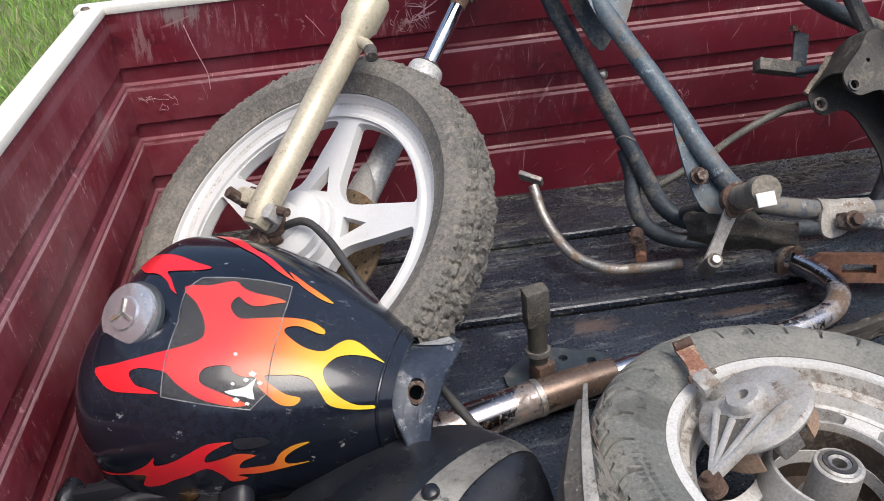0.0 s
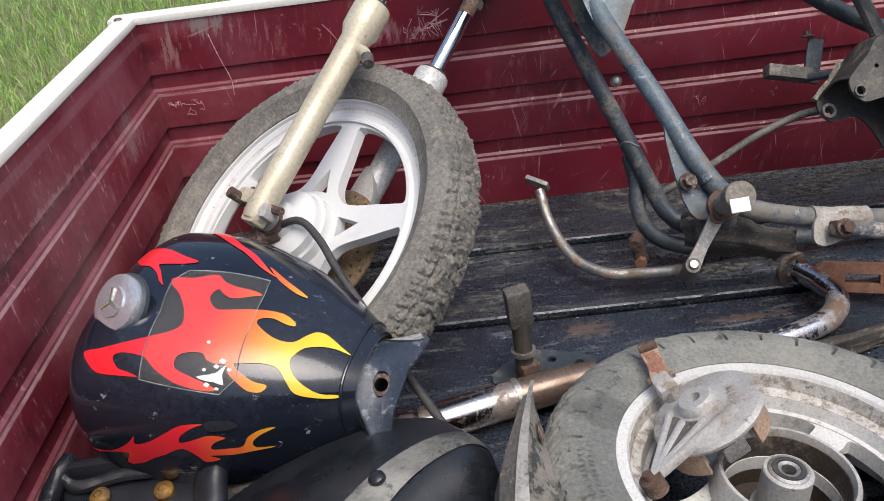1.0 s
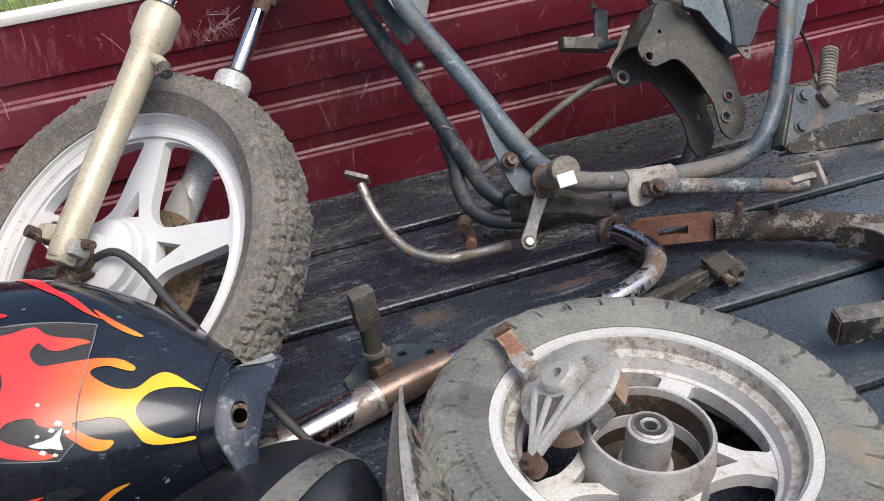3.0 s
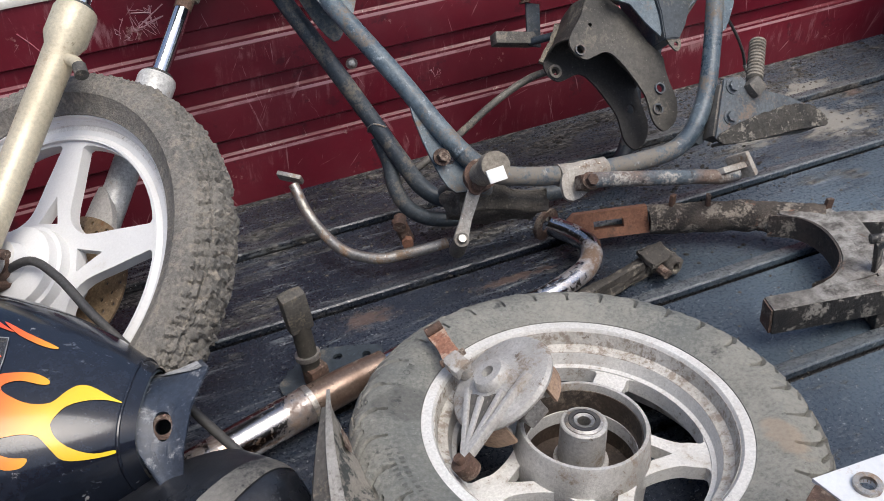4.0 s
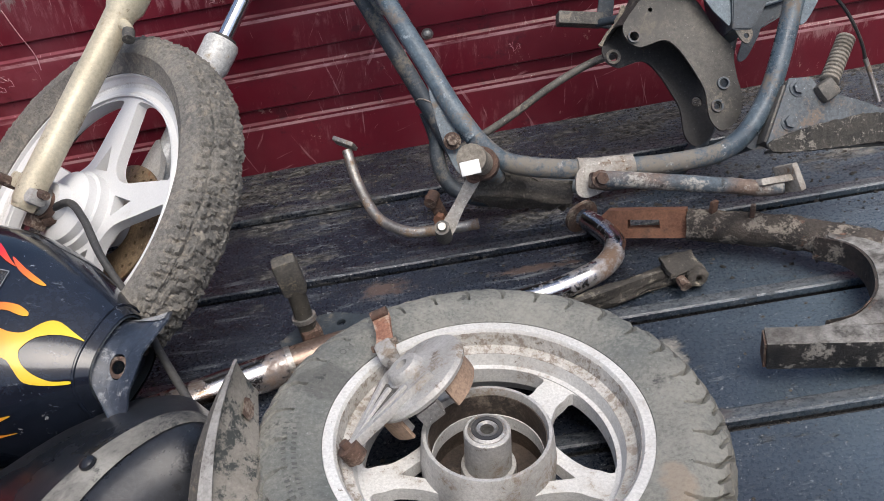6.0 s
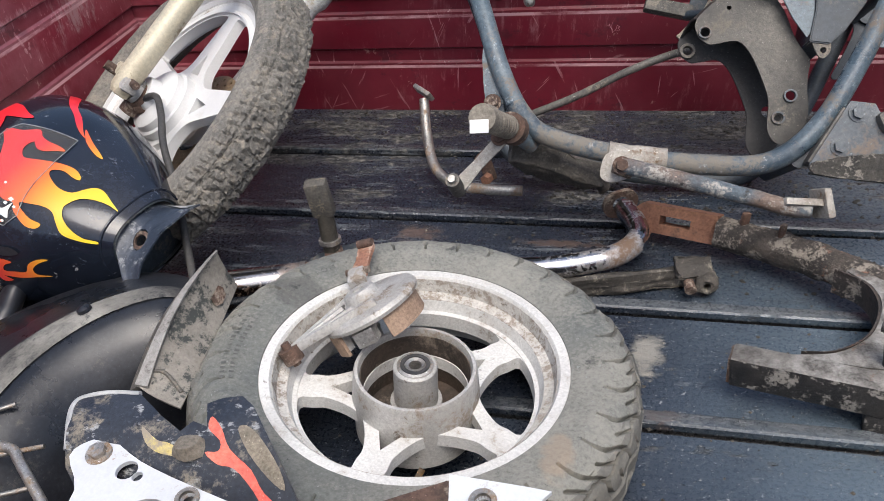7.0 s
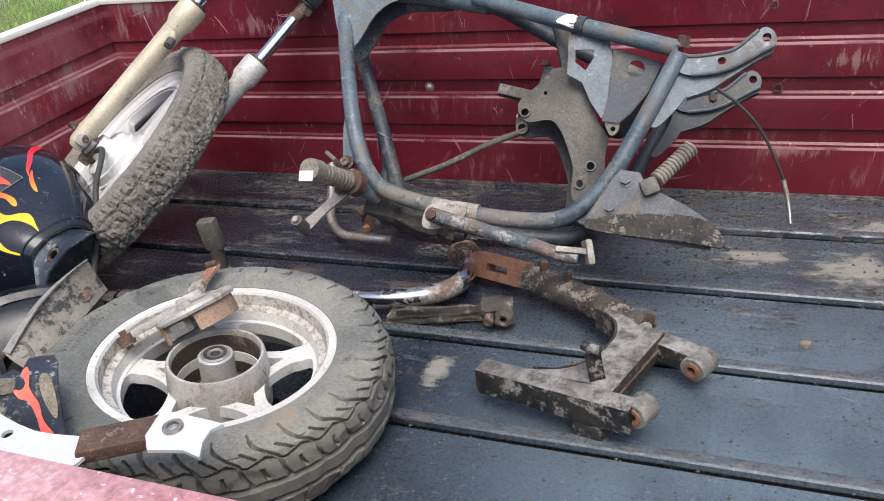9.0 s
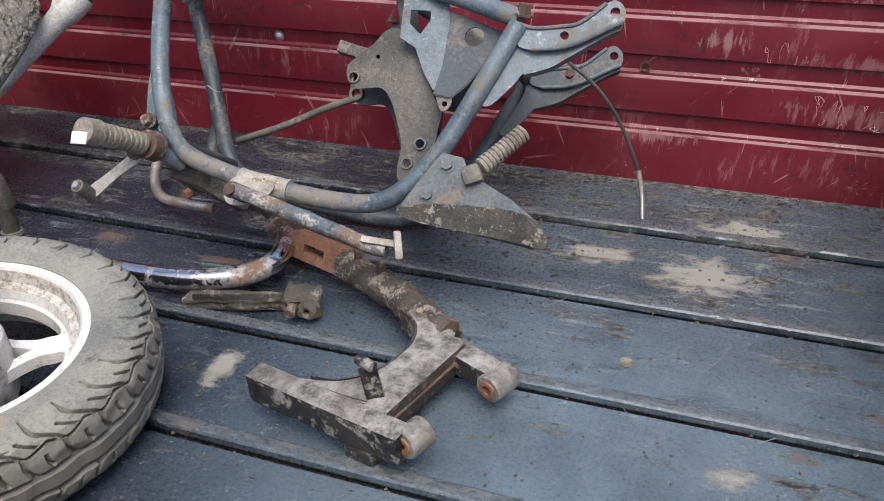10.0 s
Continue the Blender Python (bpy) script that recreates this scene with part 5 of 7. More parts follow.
part("axle", bar(HUB - AX * 0.13, HUB + AX * 0.105, 0.008), STEEL, fw, world=True)
part("axle_nut", bar(HUB + AX * 0.07, HUB + AX * 0.098, 0.017, 6), STEEL, fw, "worn axle nut", world=True)
dh = [circle(*polar(r, 2 * math.pi * (k + 0.5 * q) / 20), 0.0035, 8) for q, r in enumerate((0.087, 0.10, 0.112)) for k in range(20)]
part("brake_disc", plate(circle(0, 0, 0.122, 64), 0.004, [circle(0, 0, 0.055, 24), *dh]), DISC, fw, "drilled brake disc, brown with rust", world=True, m=WHEEL @ pose(0, 0, -0.055))
drv = HUB + AX * 0.07 + AX.cross(FD) * 0.01 - FD * 0.04
part("speedometer_drive", box((0.035, 0.03, 0.026), basis(drv, AX.cross(FD), FD), 0.006), RUSTY, fw, "rusty speedometer drive", world=True)
part("cable_nut", rough_up(lathe([(0.006, -0.014), (0.013, -0.012), (0.014, 0.0), (0.012, 0.012), (0.008, 0.016)], 14, True), 0.002, 90), RUSTY, fw, "rusty cable nut", world=True, m=basis(drv, (1, 0, 0), FD) @ pose(0.02, 0, 0, 0, 70, 0))
part("speedometer_cable", tube([drv, (-0.125, 1.125, 0.292), (-0.085, 1.075, 0.285), (-0.048, 1.002, 0.258), (0.0, 0.93, 0.212), (0.05, 0.845, 0.172), (0.098, 0.765, 0.142)], 0.0065, 10, 8), HOSE, bike, "black rubber cable from the hub", world=True)

# ---- rear wheel lying flat ----


def stain(material, at, size, colour):
    """One ragged patch of its own colour at a place on a thing."""
    nt = material.node_tree
    n, l = nt.nodes, nt.links
    sock = n["Principled BSDF"].inputs["Base Color"]
    before = sock.links[0].from_socket
    tc, mp, nz, ln, ad, mr, mx = (n.new("ShaderNode" + k) for k in ("TexCoord", "Mapping", "TexNoise", "VectorMath", "Math", "MapRange", "Mix"))
    mp.vector_type = "TEXTURE"
    mp.inputs["Location"].default_value, mp.inputs["Scale"].default_value = at, size
    l.new(tc.outputs["Object"], mp.inputs["Vector"])
    l.new(tc.outputs["Object"], nz.inputs["Vector"])
    nz.inputs["Scale"].default_value, nz.inputs["Detail"].default_value = 60.0, 8.0
    ln.operation = "LENGTH"
    l.new(mp.outputs["Vector"], ln.inputs[0])
    ad.operation = "MULTIPLY_ADD"
    l.new(nz.outputs["Fac"], ad.inputs[0])
    ad.inputs[1].default_value = 1.3
    l.new(ln.outputs["Value"], ad.inputs[2])
    mr.inputs["From Min"].default_value, mr.inputs["From Max"].default_value = 1.75, 1.35
    mr.inputs["To Max"].default_value = 0.5
    l.new(ad.outputs[0], mr.inputs["Value"])
    mx.data_type = "RGBA"
    l.new(mr.outputs["Result"], mx.inputs[0])
    l.new(before, mx.inputs[6])
    mx.inputs[7].default_value = (*colour, 1)
    l.new(mx.outputs[2], sock)


RW = basis((0.4946, 0.617, 0.108), Vector((0.0, 1.0, -0.05)).cross(Vector((0.103, 0.050, 0.993))), (0.0, 1.0, -0.05))
RIM = Matrix.Diagonal((0.945, 0.945, 1.0, 1.0))
rear = thing("spare_wheel", "dirty cast rear wheel with dusty grey tyre, flat on the floor", "wheel", RW)


def rear_groove(a, s):
    """Lightning-shaped cuts from near the middle to the shoulder, with shorter cuts between them."""
    v = abs(s)
    if v > 0.93:
        return 0.0
    u = a * 16 / math.pi + (0.5 if s > 0 else 0.0)
    wob = 0.05 * noise.noise((math.cos(a) * 9, math.sin(a) * 9, s * 5))
    lean = 1.15 * v + 0.10 * math.sin(v * 11)
    main = abs(((u + lean + wob) % 1.0) - 0.5)
    second = abs(((u + lean + 0.5 + wob) % 1.0) - 0.5)
    wave = abs(((u * 1.0 + 0.2) % 1.0) - 0.5)
    cut = 0.0
    if 0.08 < v < 0.885:
        cut = max(cut, 1.0 - max(0.0, main - (0.026 if v < 0.8 else 0.010)) / (0.040 if v < 0.8 else 0.026))
    if 0.46 < v < 0.66 or 0.10 < v < 0.30:
        cut = max(cut, 1.0 - max(0.0, second - 0.018) / 0.036)
    cut = max(cut, 1.0 - max(0.0, abs(v - 0.36 - 0.22 * wave) - 0.010) / 0.012)
    cut = max(cut, 1.0 - max(0.0, abs(v - 0.06) - 0.012) / 0.012)
    chunk = min(0.0, 0.12 + noise.noise((math.cos(a) * 7, math.sin(a) * 7, s * 3))) * 0.010 if v < 0.6 else 0.0
    return -0.0100 * max(0.0, min(1.0, cut)) + chunk + 0.0016 * noise.noise((math.cos(a) * 20, math.sin(a) * 20, s * 6))


tyre = part("tyre", tyre_shape(0.294, 0.142, 0.194, rear_groove, 1080, 0.45, 0.6, 0.06, 0.84), RUBBER_REAR, rear, "wide dusty grey road tyre")
tyre.data.materials.append(TREAD)
for f in tyre.data.polygons:
    p = f.center
    if math.hypot(p.x, p.y) + 0.012 * noise.noise((p.x * 14, p.y * 14, p.z * 14)) > 0.276 and abs(p.z) < 0.062:
        f.material_index = 1
stain(RUBBER_REAR, RW.inverted() @ Vector((0.700, 0.500, 0.170)), (0.020, 0.042, 0.03), (0.31, 0.235, 0.165))
stain(RUBBER_REAR, RW.inverted() @ Vector((0.300, 0.720, 0.170)), (0.05, 0.035, 0.06), (0.040, 0.042, 0.042))
tyre_shell = BVHTree.FromPolygons([v.co.copy() for v in tyre.data.vertices], [tuple(f.vertices) for f in tyre.data.polygons])


def on_tyre(bm):
    """Lays flat marks on the tyre's upper side, a hair proud of it."""
    for v in bm.verts:
        hit = tyre_shell.ray_cast(Vector((v.co.x, v.co.y, 0.3)), Vector((0, 0, -1)))[0]
        if hit:
            v.co.z = hit.z + 0.0012
    return bm


def moulded_word(word, radius, a0, a1, size):
    """Letters standing round the sidewall, read from the wheel's middle outwards."""
    b = bmesh.new()
    for k, ch in enumerate(word):
        a = radians(a0 + (a1 - a0) * k / (len(word) - 1))
        cu = bpy.data.curves.new("letter", "FONT")
        cu.body, cu.size, cu.align_x = ch, size, "CENTER"
        ob = bpy.data.objects.new("letter", cu)
        me = bpy.data.meshes.new_from_object(ob)
        me.transform(pose(radius * math.cos(a), radius * math.sin(a), 0, 0, 0, math.degrees(a) - 90))
        b.from_mesh(me)
        bpy.data.meshes.remove(me)
        bpy.data.objects.remove(ob)
        bpy.data.curves.remove(cu)
    return on_tyre(b)


MOULDED = surf("worn_dark_moulded_rubber", (0.088, 0.092, 0.087), (0.12, 0.122, 0.112), 30, 0.8, specks=0.0)
part("lettering", moulded_word("ROTATION", 0.229, 159.0, 137.0, 0.013), MOULDED, rear, "moulded word on the tyre's side")
b = bmesh.new()
for k in range(15):
    a = radians(174.0 + 28.0 * k / 14)
    for r in (0.229, 0.241):
        w = 0.005 + 0.003 * (k % 3)
        b.faces.new([b.verts.new((*polar(q, a + e / r), 0)) for q, e in ((r, 0), (r + 0.006, 0), (r + 0.006, w * 0.4), (r, w * 0.4))])
tagged(part("size_marks", on_tyre(b), MOULDED, rear), "worn moulded marks on the tyre's side", "", "", "stuff")
rr = [(0.214, 0.055), (0.211, 0.060), (0.198, 0.0595), (0.195, 0.056), (0.191, 0.036), (0.183, 0.032), (0.177, 0.030), (0.172, 0.014), (0.166, 0.012), (0.166, -0.012), (0.186, -0.014), (0.192, -0.030), (0.204, -0.048), (0.214, -0.052), (0.212, -0.058), (0.198, -0.05), (0.180, 0.0), (0.198, 0.05)]
part("rim", lathe(rr, 120, True), RIM_DIRTY, rear, "dirty white cast rim", m=RIM)
part("rim_grime", lathe([(0.1938, 0.0555), (0.1902, 0.0362), (0.1825, 0.0330), (0.1775, 0.0312), (0.1772, 0.0302), (0.1905, 0.0350), (0.1945, 0.0555)], 120, True), RIM_GRIME, rear, "brown grime in the rim's channel", m=RIM)
part("spokes", spoke_plate(0.0735, 0.172, radians(10 + 36), 5, (0.164, 0.088, radians(27), radians(26)), (0.088, 0.118, radians(11)), 0.020), RIM_DIRTY, rear, "five cast spokes, dusty", m=RIM)
drum = part("drum", lathe([(0.081, 0.052), (0.079, 0.056), (0.075, 0.056), (0.073, 0.050), (0.0725, -0.045), (0.083, -0.045), (0.085, 0.012)], 64, True), ALLOY, rear, "open brake drum with a grey rim", m=pose(0, 0, -0.004))
part("drum_lining", lathe([(0.0738, 0.046), (0.0715, 0.046), (0.070, -0.030), (0.03, -0.034), (0.03, -0.045), (0.0722, -0.045)], 64, True), DRUM, drum, "brown worn drum surface", m=pose(0, 0, -0.004))
hubr = part("bearing_boss", lathe([(0.012, 0.070), (0.0275, 0.070), (0.029, 0.0685), (0.0295, 0.012), (0.0345, 0.011), (0.035, 0.007), (0.035, -0.02), (0.012, -0.02)], 40, True), ALLOY, rear, "bearing boss", m=pose(0, 0, -0.0165))
part("bearing", lathe([(0.0085, 0.0715), (0.013, 0.073), (0.014, 0.071), (0.019, 0.071), (0.020, 0.073), (0.024, 0.0715), (0.024, 0.06), (0.0085, 0.06)], 36, True), STEEL, hubr, "wheel bearing", m=pose(0, 0, -0.0165))
part("bearing_seal", lathe([(0.0142, 0.0735), (0.0193, 0.0735), (0.0193, 0.0705), (0.0142, 0.0705)], 36, True), HOSE, hubr, "black bearing seal", m=pose(0, 0, -0.0165))
part("valve", bar((0.03, -0.165, -0.01), (0.045, -0.135, 0.02), 0.004), BRASS, rear, "tyre valve")

# ---- brake plate leaning in the wheel ----
BN = Vector((-0.45, 0.20, 0.87)).normalized()
BY = Vector((-0.03, 0.13, -0.02))
BY = (BY - BN * BY.dot(BN)).normalized()
RUST_PALE = surf("flaking_pale_rust", (0.38, 0.20, 0.13), (0.27, 0.13, 0.085), 16, 0.85, 0.0, 0.4, 120, dirt=(0.45, 0.36, 0.28), dirt_scale=26, dirt_cut=0.57, specks=0.0)
BP = basis((0.418, 0.690, 0.200), BY.cross(BN), BY)
bp = thing("brake_plate", "cast aluminium drum brake plate with lever, leaning on the wheel hub", "brake plate", BP)
part("disc", lathe([(0.0, 0.008), (0.030, 0.008), (0.062, 0.006), (0.069, 0.003), (0.072, -0.003), (0.070, -0.008), (0.0, -0.006)], 56), ALLOY, bp, "dull silver cast plate", m=pose(0.004, -0.002, 0))
part("boss", lathe([(0.0085, 0.024), (0.020, 0.0235), (0.023, 0.020), (0.025, 0.012), (0.037, 0.0085), (0.0085, 0.004)], 32, True), ALLOY, bp, "raised boss with the axle hole")
b = bmesh.new()
for x, y in ((-0.030, 0.020), (-0.006, -0.034), (-0.028, -0.012), (0.03, -0.045)):
    beam((x, y, 0.010), (-0.098, -0.064, 0.006), 0.008, 0.013, bm=b)
# Darker sheet between the ribs paints in the recess's shade.
pocket_shade = plate([(-0.034, 0.012), (-0.012, -0.030), (-0.080, -0.054)], 0.003, m=pose(0, 0, 0.0095))
part("pocket_shade", pocket_shade, GREYBROWN, bp, "dark sheet for the shade between the ribs")
part("torque_arm", b, ALLOY, bp, "ribbed torque arm")
part("arm_eye", lathe([(0.005, -0.010), (0.014, -0.010), (0.014, 0.010), (0.005, 0.010)], 20, True), RUSTY, bp, "rusty arm eye", m=pose(-0.101, -0.067, 0.002))
part("arm_pin", bar((-0.101, -0.067, -0.014), (-0.101, -0.067, 0.020), 0.006, 12), RUSTY, bp, "rusty arm pin")
LE, LR = Vector((0.379, 0.815, 0.204)), BP @ Vector((-0.016, 0.056, 0.022))
LD = (LE - LR).normalized()
LEV = BP.inverted() @ basis(LR, LD, LD.cross(Vector((0.25, -0.45, -0.85))))
LL = (LE - LR).length
lev = part("brake_lever", rough_up(plate(round_loop([(0.0, -0.012), (LL * 0.55, -0.011), (LL, -0.012), (LL + 0.010, 0.0), (LL, 0.012), (LL * 0.55, 0.010), (0.0, 0.013)], 3), 0.006, (circle(LL - 0.002, 0.0, 0.005, 12),), m=LEV), 0.0012, 70), RUST_PALE, bp, "orange-rusted brake lever")
part("lever_clamp", rough_up(box((0.032, 0.026, 0.020), LEV @ pose(0.004, 0, 0, 0, 0, 12), 0.006), 0.001, 80), ALLOY, lev, "worn clamp of the lever")
part("clamp_bolt", bar(LEV @ Vector((0.014, -0.018, 0.004)), LEV @ Vector((0.014, 0.018, 0.004)), 0.005, 12), RUSTY, lev)
part("cam_shaft", bar((-0.014, 0.045, -0.02), (-0.016, 0.056, 0.026), 0.010, 14), STEEL, lev)
part("lever_eye", bar(LEV @ Vector((LL - 0.002, -0.012, 0.006)), LEV @ Vector((LL - 0.002, 0.012, 0.006)), 0.0065, 14), RUSTY, lev, "rusty pin in the lever's end")


def arc_block(r0, r1, z0, z1, a0, a1, n=18):
    """A curved block between two radii, two heights and two angles."""
    b = bmesh.new()
    rows = []
    for k in range(n + 1):
        a = radians(a0 + (a1 - a0) * k / n)
        rows.append([b.verts.new((r * math.cos(a), r * math.sin(a), z)) for r, z in ((r0, z0), (r1, z0), (r1, z1), (r0, z1))])
    for r, q in zip(rows, rows[1:]):
        for k in range(4):
            b.faces.new((r[k], r[(k + 1) % 4], q[(k + 1) % 4], q[k]))
    b.faces.new(rows[0])
    b.faces.new(rows[-1])
    bmesh.ops.bevel(b, geom=[e for e in b.edges if len(e.link_faces) == 2 and e.calc_face_angle(0) > 1.0], offset=0.0012, segments=1, affect="EDGES")
    return rough_up(b, 0.0007, 140)


for a0, a1 in ((-62, 52), (118, 236)):
    shoe = part("brake_shoe", arc_block(0.050, 0.062, -0.036, -0.010, a0 + 4, a1 - 4), ALLOY, bp, "cast shoe carrier")
    part("lining", arc_block(0.0622, 0.067, -0.040, -0.009, a0, a1), BRAKE_SHOE, shoe, "worn brown brake lining")
part("cam_block", box((0.03, 0.022, 0.022), pose(0.0, -0.058, -0.022), 0.003), STEEL, bp)


# ---- fuel tank ----
TA, TB = Vector((-0.413, 0.981, 0.186)), Vector((0.010, 0.818, 0.186))
TX = (TB - TA).normalized()
TU = Vector((0.0, -0.12, 0.99))
TU = (TU - TX * TU.dot(TX)).normalized()
TANK = basis(TA, TX, TX.cross(TU) * -1)
TL = (TB - TA).length


def tank_point(s, a, off=0.0):
    """The tank's skin at s from 0 (front) to 1 (narrow rear) and the angle a round it."""
    rise = math.sin(min(1.0, (s + 0.012) / 0.26) * math.pi / 2) ** 0.7
    fall = 1.0 - 0.66 * max(0.0, (s - 0.30) / 0.70) ** 2.1
    r = rise * fall
    c, d = math.cos(a), math.sin(a)
    return Vector((s * TL, (0.182 * r + 0.006 + off) * math.copysign(abs(c) ** 0.74, c), (0.150 * r + 0.006 + off) * math.copysign(abs(d) ** 0.74, d) + 0.008 * s))
tank = thing("fuel_tank", "black motorcycle fuel tank with red and yellow flames", "fuel tank", TANK)


def sheet(outline, holes, place, thick=0.0, cuts=2, bm=None):
    """A curved sheet: an outline with holes in (u, v), cut fine and laid out by place(u, v)."""
    b = bmesh.new()
    for loop in (outline, *holes):
        vs = [b.verts.new((x, y, 0)) for x, y in loop]
        for i in range(len(vs)):
            b.edges.new((vs[i], vs[(i + 1) % len(vs)]))
    bmesh.ops.triangle_fill(b, use_beauty=True, use_dissolve=False, edges=b.edges)
    for _ in range(cuts):
        bmesh.ops.subdivide_edges(b, edges=b.edges[:], cuts=1, use_grid_fill=True)
        bmesh.ops.triangulate(b, faces=b.faces[:])
    for v in b.verts:
        v.co = place(v.co.x, v.co.y)
    if thick:
        bmesh.ops.recalc_face_normals(b, faces=b.faces)
        bmesh.ops.solidify(b, geom=b.faces[:], thickness=thick)
    return b


b = bmesh.new()
rows = [[b.verts.new(tank_point(i / 48, 2 * math.pi * j / 64)) for j in range(64)] for i in range(49)]
for r, s in zip(rows, rows[1:]):
    for j in range(64):
        b.faces.new((r[j], r[(j + 1) % 64], s[(j + 1) % 64], s[j]))
b.faces.new(rows[0])
shell = part("shell", b, BLACK, tank, "glossy black tank shell, dusty and chipped")
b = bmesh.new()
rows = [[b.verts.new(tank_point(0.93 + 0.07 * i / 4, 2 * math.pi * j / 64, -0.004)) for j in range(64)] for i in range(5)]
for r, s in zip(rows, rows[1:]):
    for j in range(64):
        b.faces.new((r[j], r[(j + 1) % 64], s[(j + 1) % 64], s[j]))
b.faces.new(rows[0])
part("tunnel", b, BLUE_DARK, tank, "dark recessed sheet closing the tank's rear")
FLAME_MAIN = [(0.237, 2.21), (0.288, 2.16), (0.369, 2.07), (0.447, 1.98), (0.495, 1.91), (0.508, 1.84), (0.486, 1.73), (0.438, 1.63), (0.378, 1.57), (0.45, 1.55), (0.508, 1.5), (0.544, 1.53), (0.586, 1.54), (0.643, 1.53), (0.67, 1.54), (0.634, 1.57), (0.589, 1.59), (0.544, 1.57), (0.535, 1.6), (0.547, 1.64), (0.58, 1.68), (0.625, 1.65), (0.694, 1.6), (0.754, 1.58), (0.793, 1.6), (0.799, 1.63), (0.778, 1.64), (0.736, 1.63), (0.706, 1.66), (0.703, 1.7), (0.73, 1.75), (0.775, 1.8), (0.817, 1.78), (0.842, 1.66), (0.866, 1.6), (0.905, 1.61), (0.968, 1.71), (0.932, 1.7), (0.89, 1.73), (0.851, 1.81), (0.833, 1.93), (0.829, 2.02), (0.845, 2.17), (0.878, 2.33), (0.92, 2.47), (0.959, 2.5), (0.959, 2.57), (0.908, 2.54), (0.86, 2.46), (0.836, 2.3), (0.808, 2.13), (0.772, 2.09), (0.73, 2.11), (0.697, 2.13), (0.706, 2.19), (0.754, 2.31), (0.79, 2.35), (0.778, 2.44), (0.745, 2.43), (0.715, 2.34), (0.688, 2.25), (0.676, 2.16), (0.646, 2.16), (0.619, 2.13), (0.607, 2.08), (0.577, 2.08), (0.547, 2.11), (0.535, 2.17), (0.544, 2.25), (0.58, 2.3), (0.628, 2.36), (0.667, 2.43), (0.631, 2.45), (0.568, 2.41), (0.529, 2.36), (0.48, 2.27), (0.447, 2.19), (0.417, 2.17), (0.366, 2.17), (0.342, 2.22), (0.369, 2.31), (0.399, 2.33), (0.435, 2.36), (0.429, 2.37), (0.366, 2.38), (0.3, 2.38), (0.258, 2.3)]
FLAME_UPPER = [(0.155, 1.39), (0.164, 1.31), (0.21, 1.33), (0.276, 1.34), (0.357, 1.4), (0.417, 1.43), (0.378, 1.47), (0.315, 1.49), (0.294, 1.51), (0.369, 1.6), (0.315, 1.56), (0.264, 1.52), (0.216, 1.51)]
FLAME_TOP = [(0.288, 0.79), (0.351, 0.77), (0.471, 1.05), (0.556, 1.16), (0.631, 1.29), (0.667, 1.34), (0.637, 1.33), (0.592, 1.29), (0.52, 1.19), (0.423, 1.07)]
FLAME_TIP = [(0.628, 1.25), (0.7, 1.32), (0.784, 1.38), (0.754, 1.41), (0.682, 1.36)]
FLAME_LOW = [(0.219, 3.13), (0.3, 3.12), (0.375, 3.04), (0.414, 2.95), (0.405, 3.03), (0.462, 2.99), (0.523, 2.89), (0.568, 2.82), (0.628, 2.81), (0.598, 2.85), (0.559, 2.93), (0.55, 3.0), (0.589, 2.98), (0.637, 2.94), (0.679, 2.98), (0.646, 3.02), (0.631, 3.08), (0.67, 3.09), (0.715, 3.09), (0.736, 3.0), (0.775, 2.93), (0.811, 2.93), (0.772, 2.99), (0.745, 3.06), (0.748, 3.12), (0.799, 3.14), (0.736, 3.14), (0.676, 3.14), (0.616, 3.13), (0.643, 3.15), (0.601, 3.16), (0.58, 3.12), (0.547, 3.06), (0.489, 3.11), (0.435, 3.14), (0.357, 3.18), (0.342, 3.16), (0.366, 3.12), (0.33, 3.12), (0.249, 3.14)]
CAP_AT = (0.282, 1.77)


def decal(outline, off, material, label, name, steps=3, grid=0.022):
    """A thin painted shape on the tank's skin: the outline is filled finely enough to follow the curve."""
    loop = [Vector(p) for p in round_loop([(s * 2.0, a) for s, a in outline], steps)]
    us, vs = [p.x for p in loop], [p.y for p in loop]
    inner_pts = [Vector((min(us) + grid * (i + 0.5), min(vs) + grid * (k + 0.5))) for i in range(int((max(us) - min(us)) / grid) + 1) for k in range(int((max(vs) - min(vs)) / grid) + 1)]
    co, _, fs, _, _, _ = geometry.delaunay_2d_cdt(loop + inner_pts, [(k, (k + 1) % len(loop)) for k in range(len(loop))], [], 1, 1e-5)
    bm = bmesh.new()
    verts = [bm.verts.new(tank_point(p.x / 2.0, p.y, off)) for p in co]
    for fc in fs:
        bm.faces.new([verts[k] for k in fc])
    for v in [v for v in bm.verts if not v.link_faces]:
        bm.verts.remove(v)
    return part(name, bm, material, tank, label)


for fl in (FLAME_MAIN, FLAME_UPPER, FLAME_TOP, FLAME_TIP, FLAME_LOW):
    decal(fl, 0.0012, FLAME, "red to yellow flame decal", "flame_decal")
decal([(0.607, 2.31), (0.643, 2.274), (0.647, 2.263), (0.659, 2.249), (0.679, 2.16), (0.675, 2.269), (0.684, 2.375), (0.657, 2.348), (0.638, 2.346)], 0.0024, WHITE_TAG, "torn white patch in the decal", "chipped_decal", 2)
decal([(0.447, 2.39), (0.423, 1.78), (0.39, 1.58), (0.414, 1.52), (0.664, 1.41), (0.691, 1.68), (0.712, 2.3), (0.676, 2.48)], 0.0018, TAPE, "clear yellowed sticker film over the flames", "sticker_film", 1)
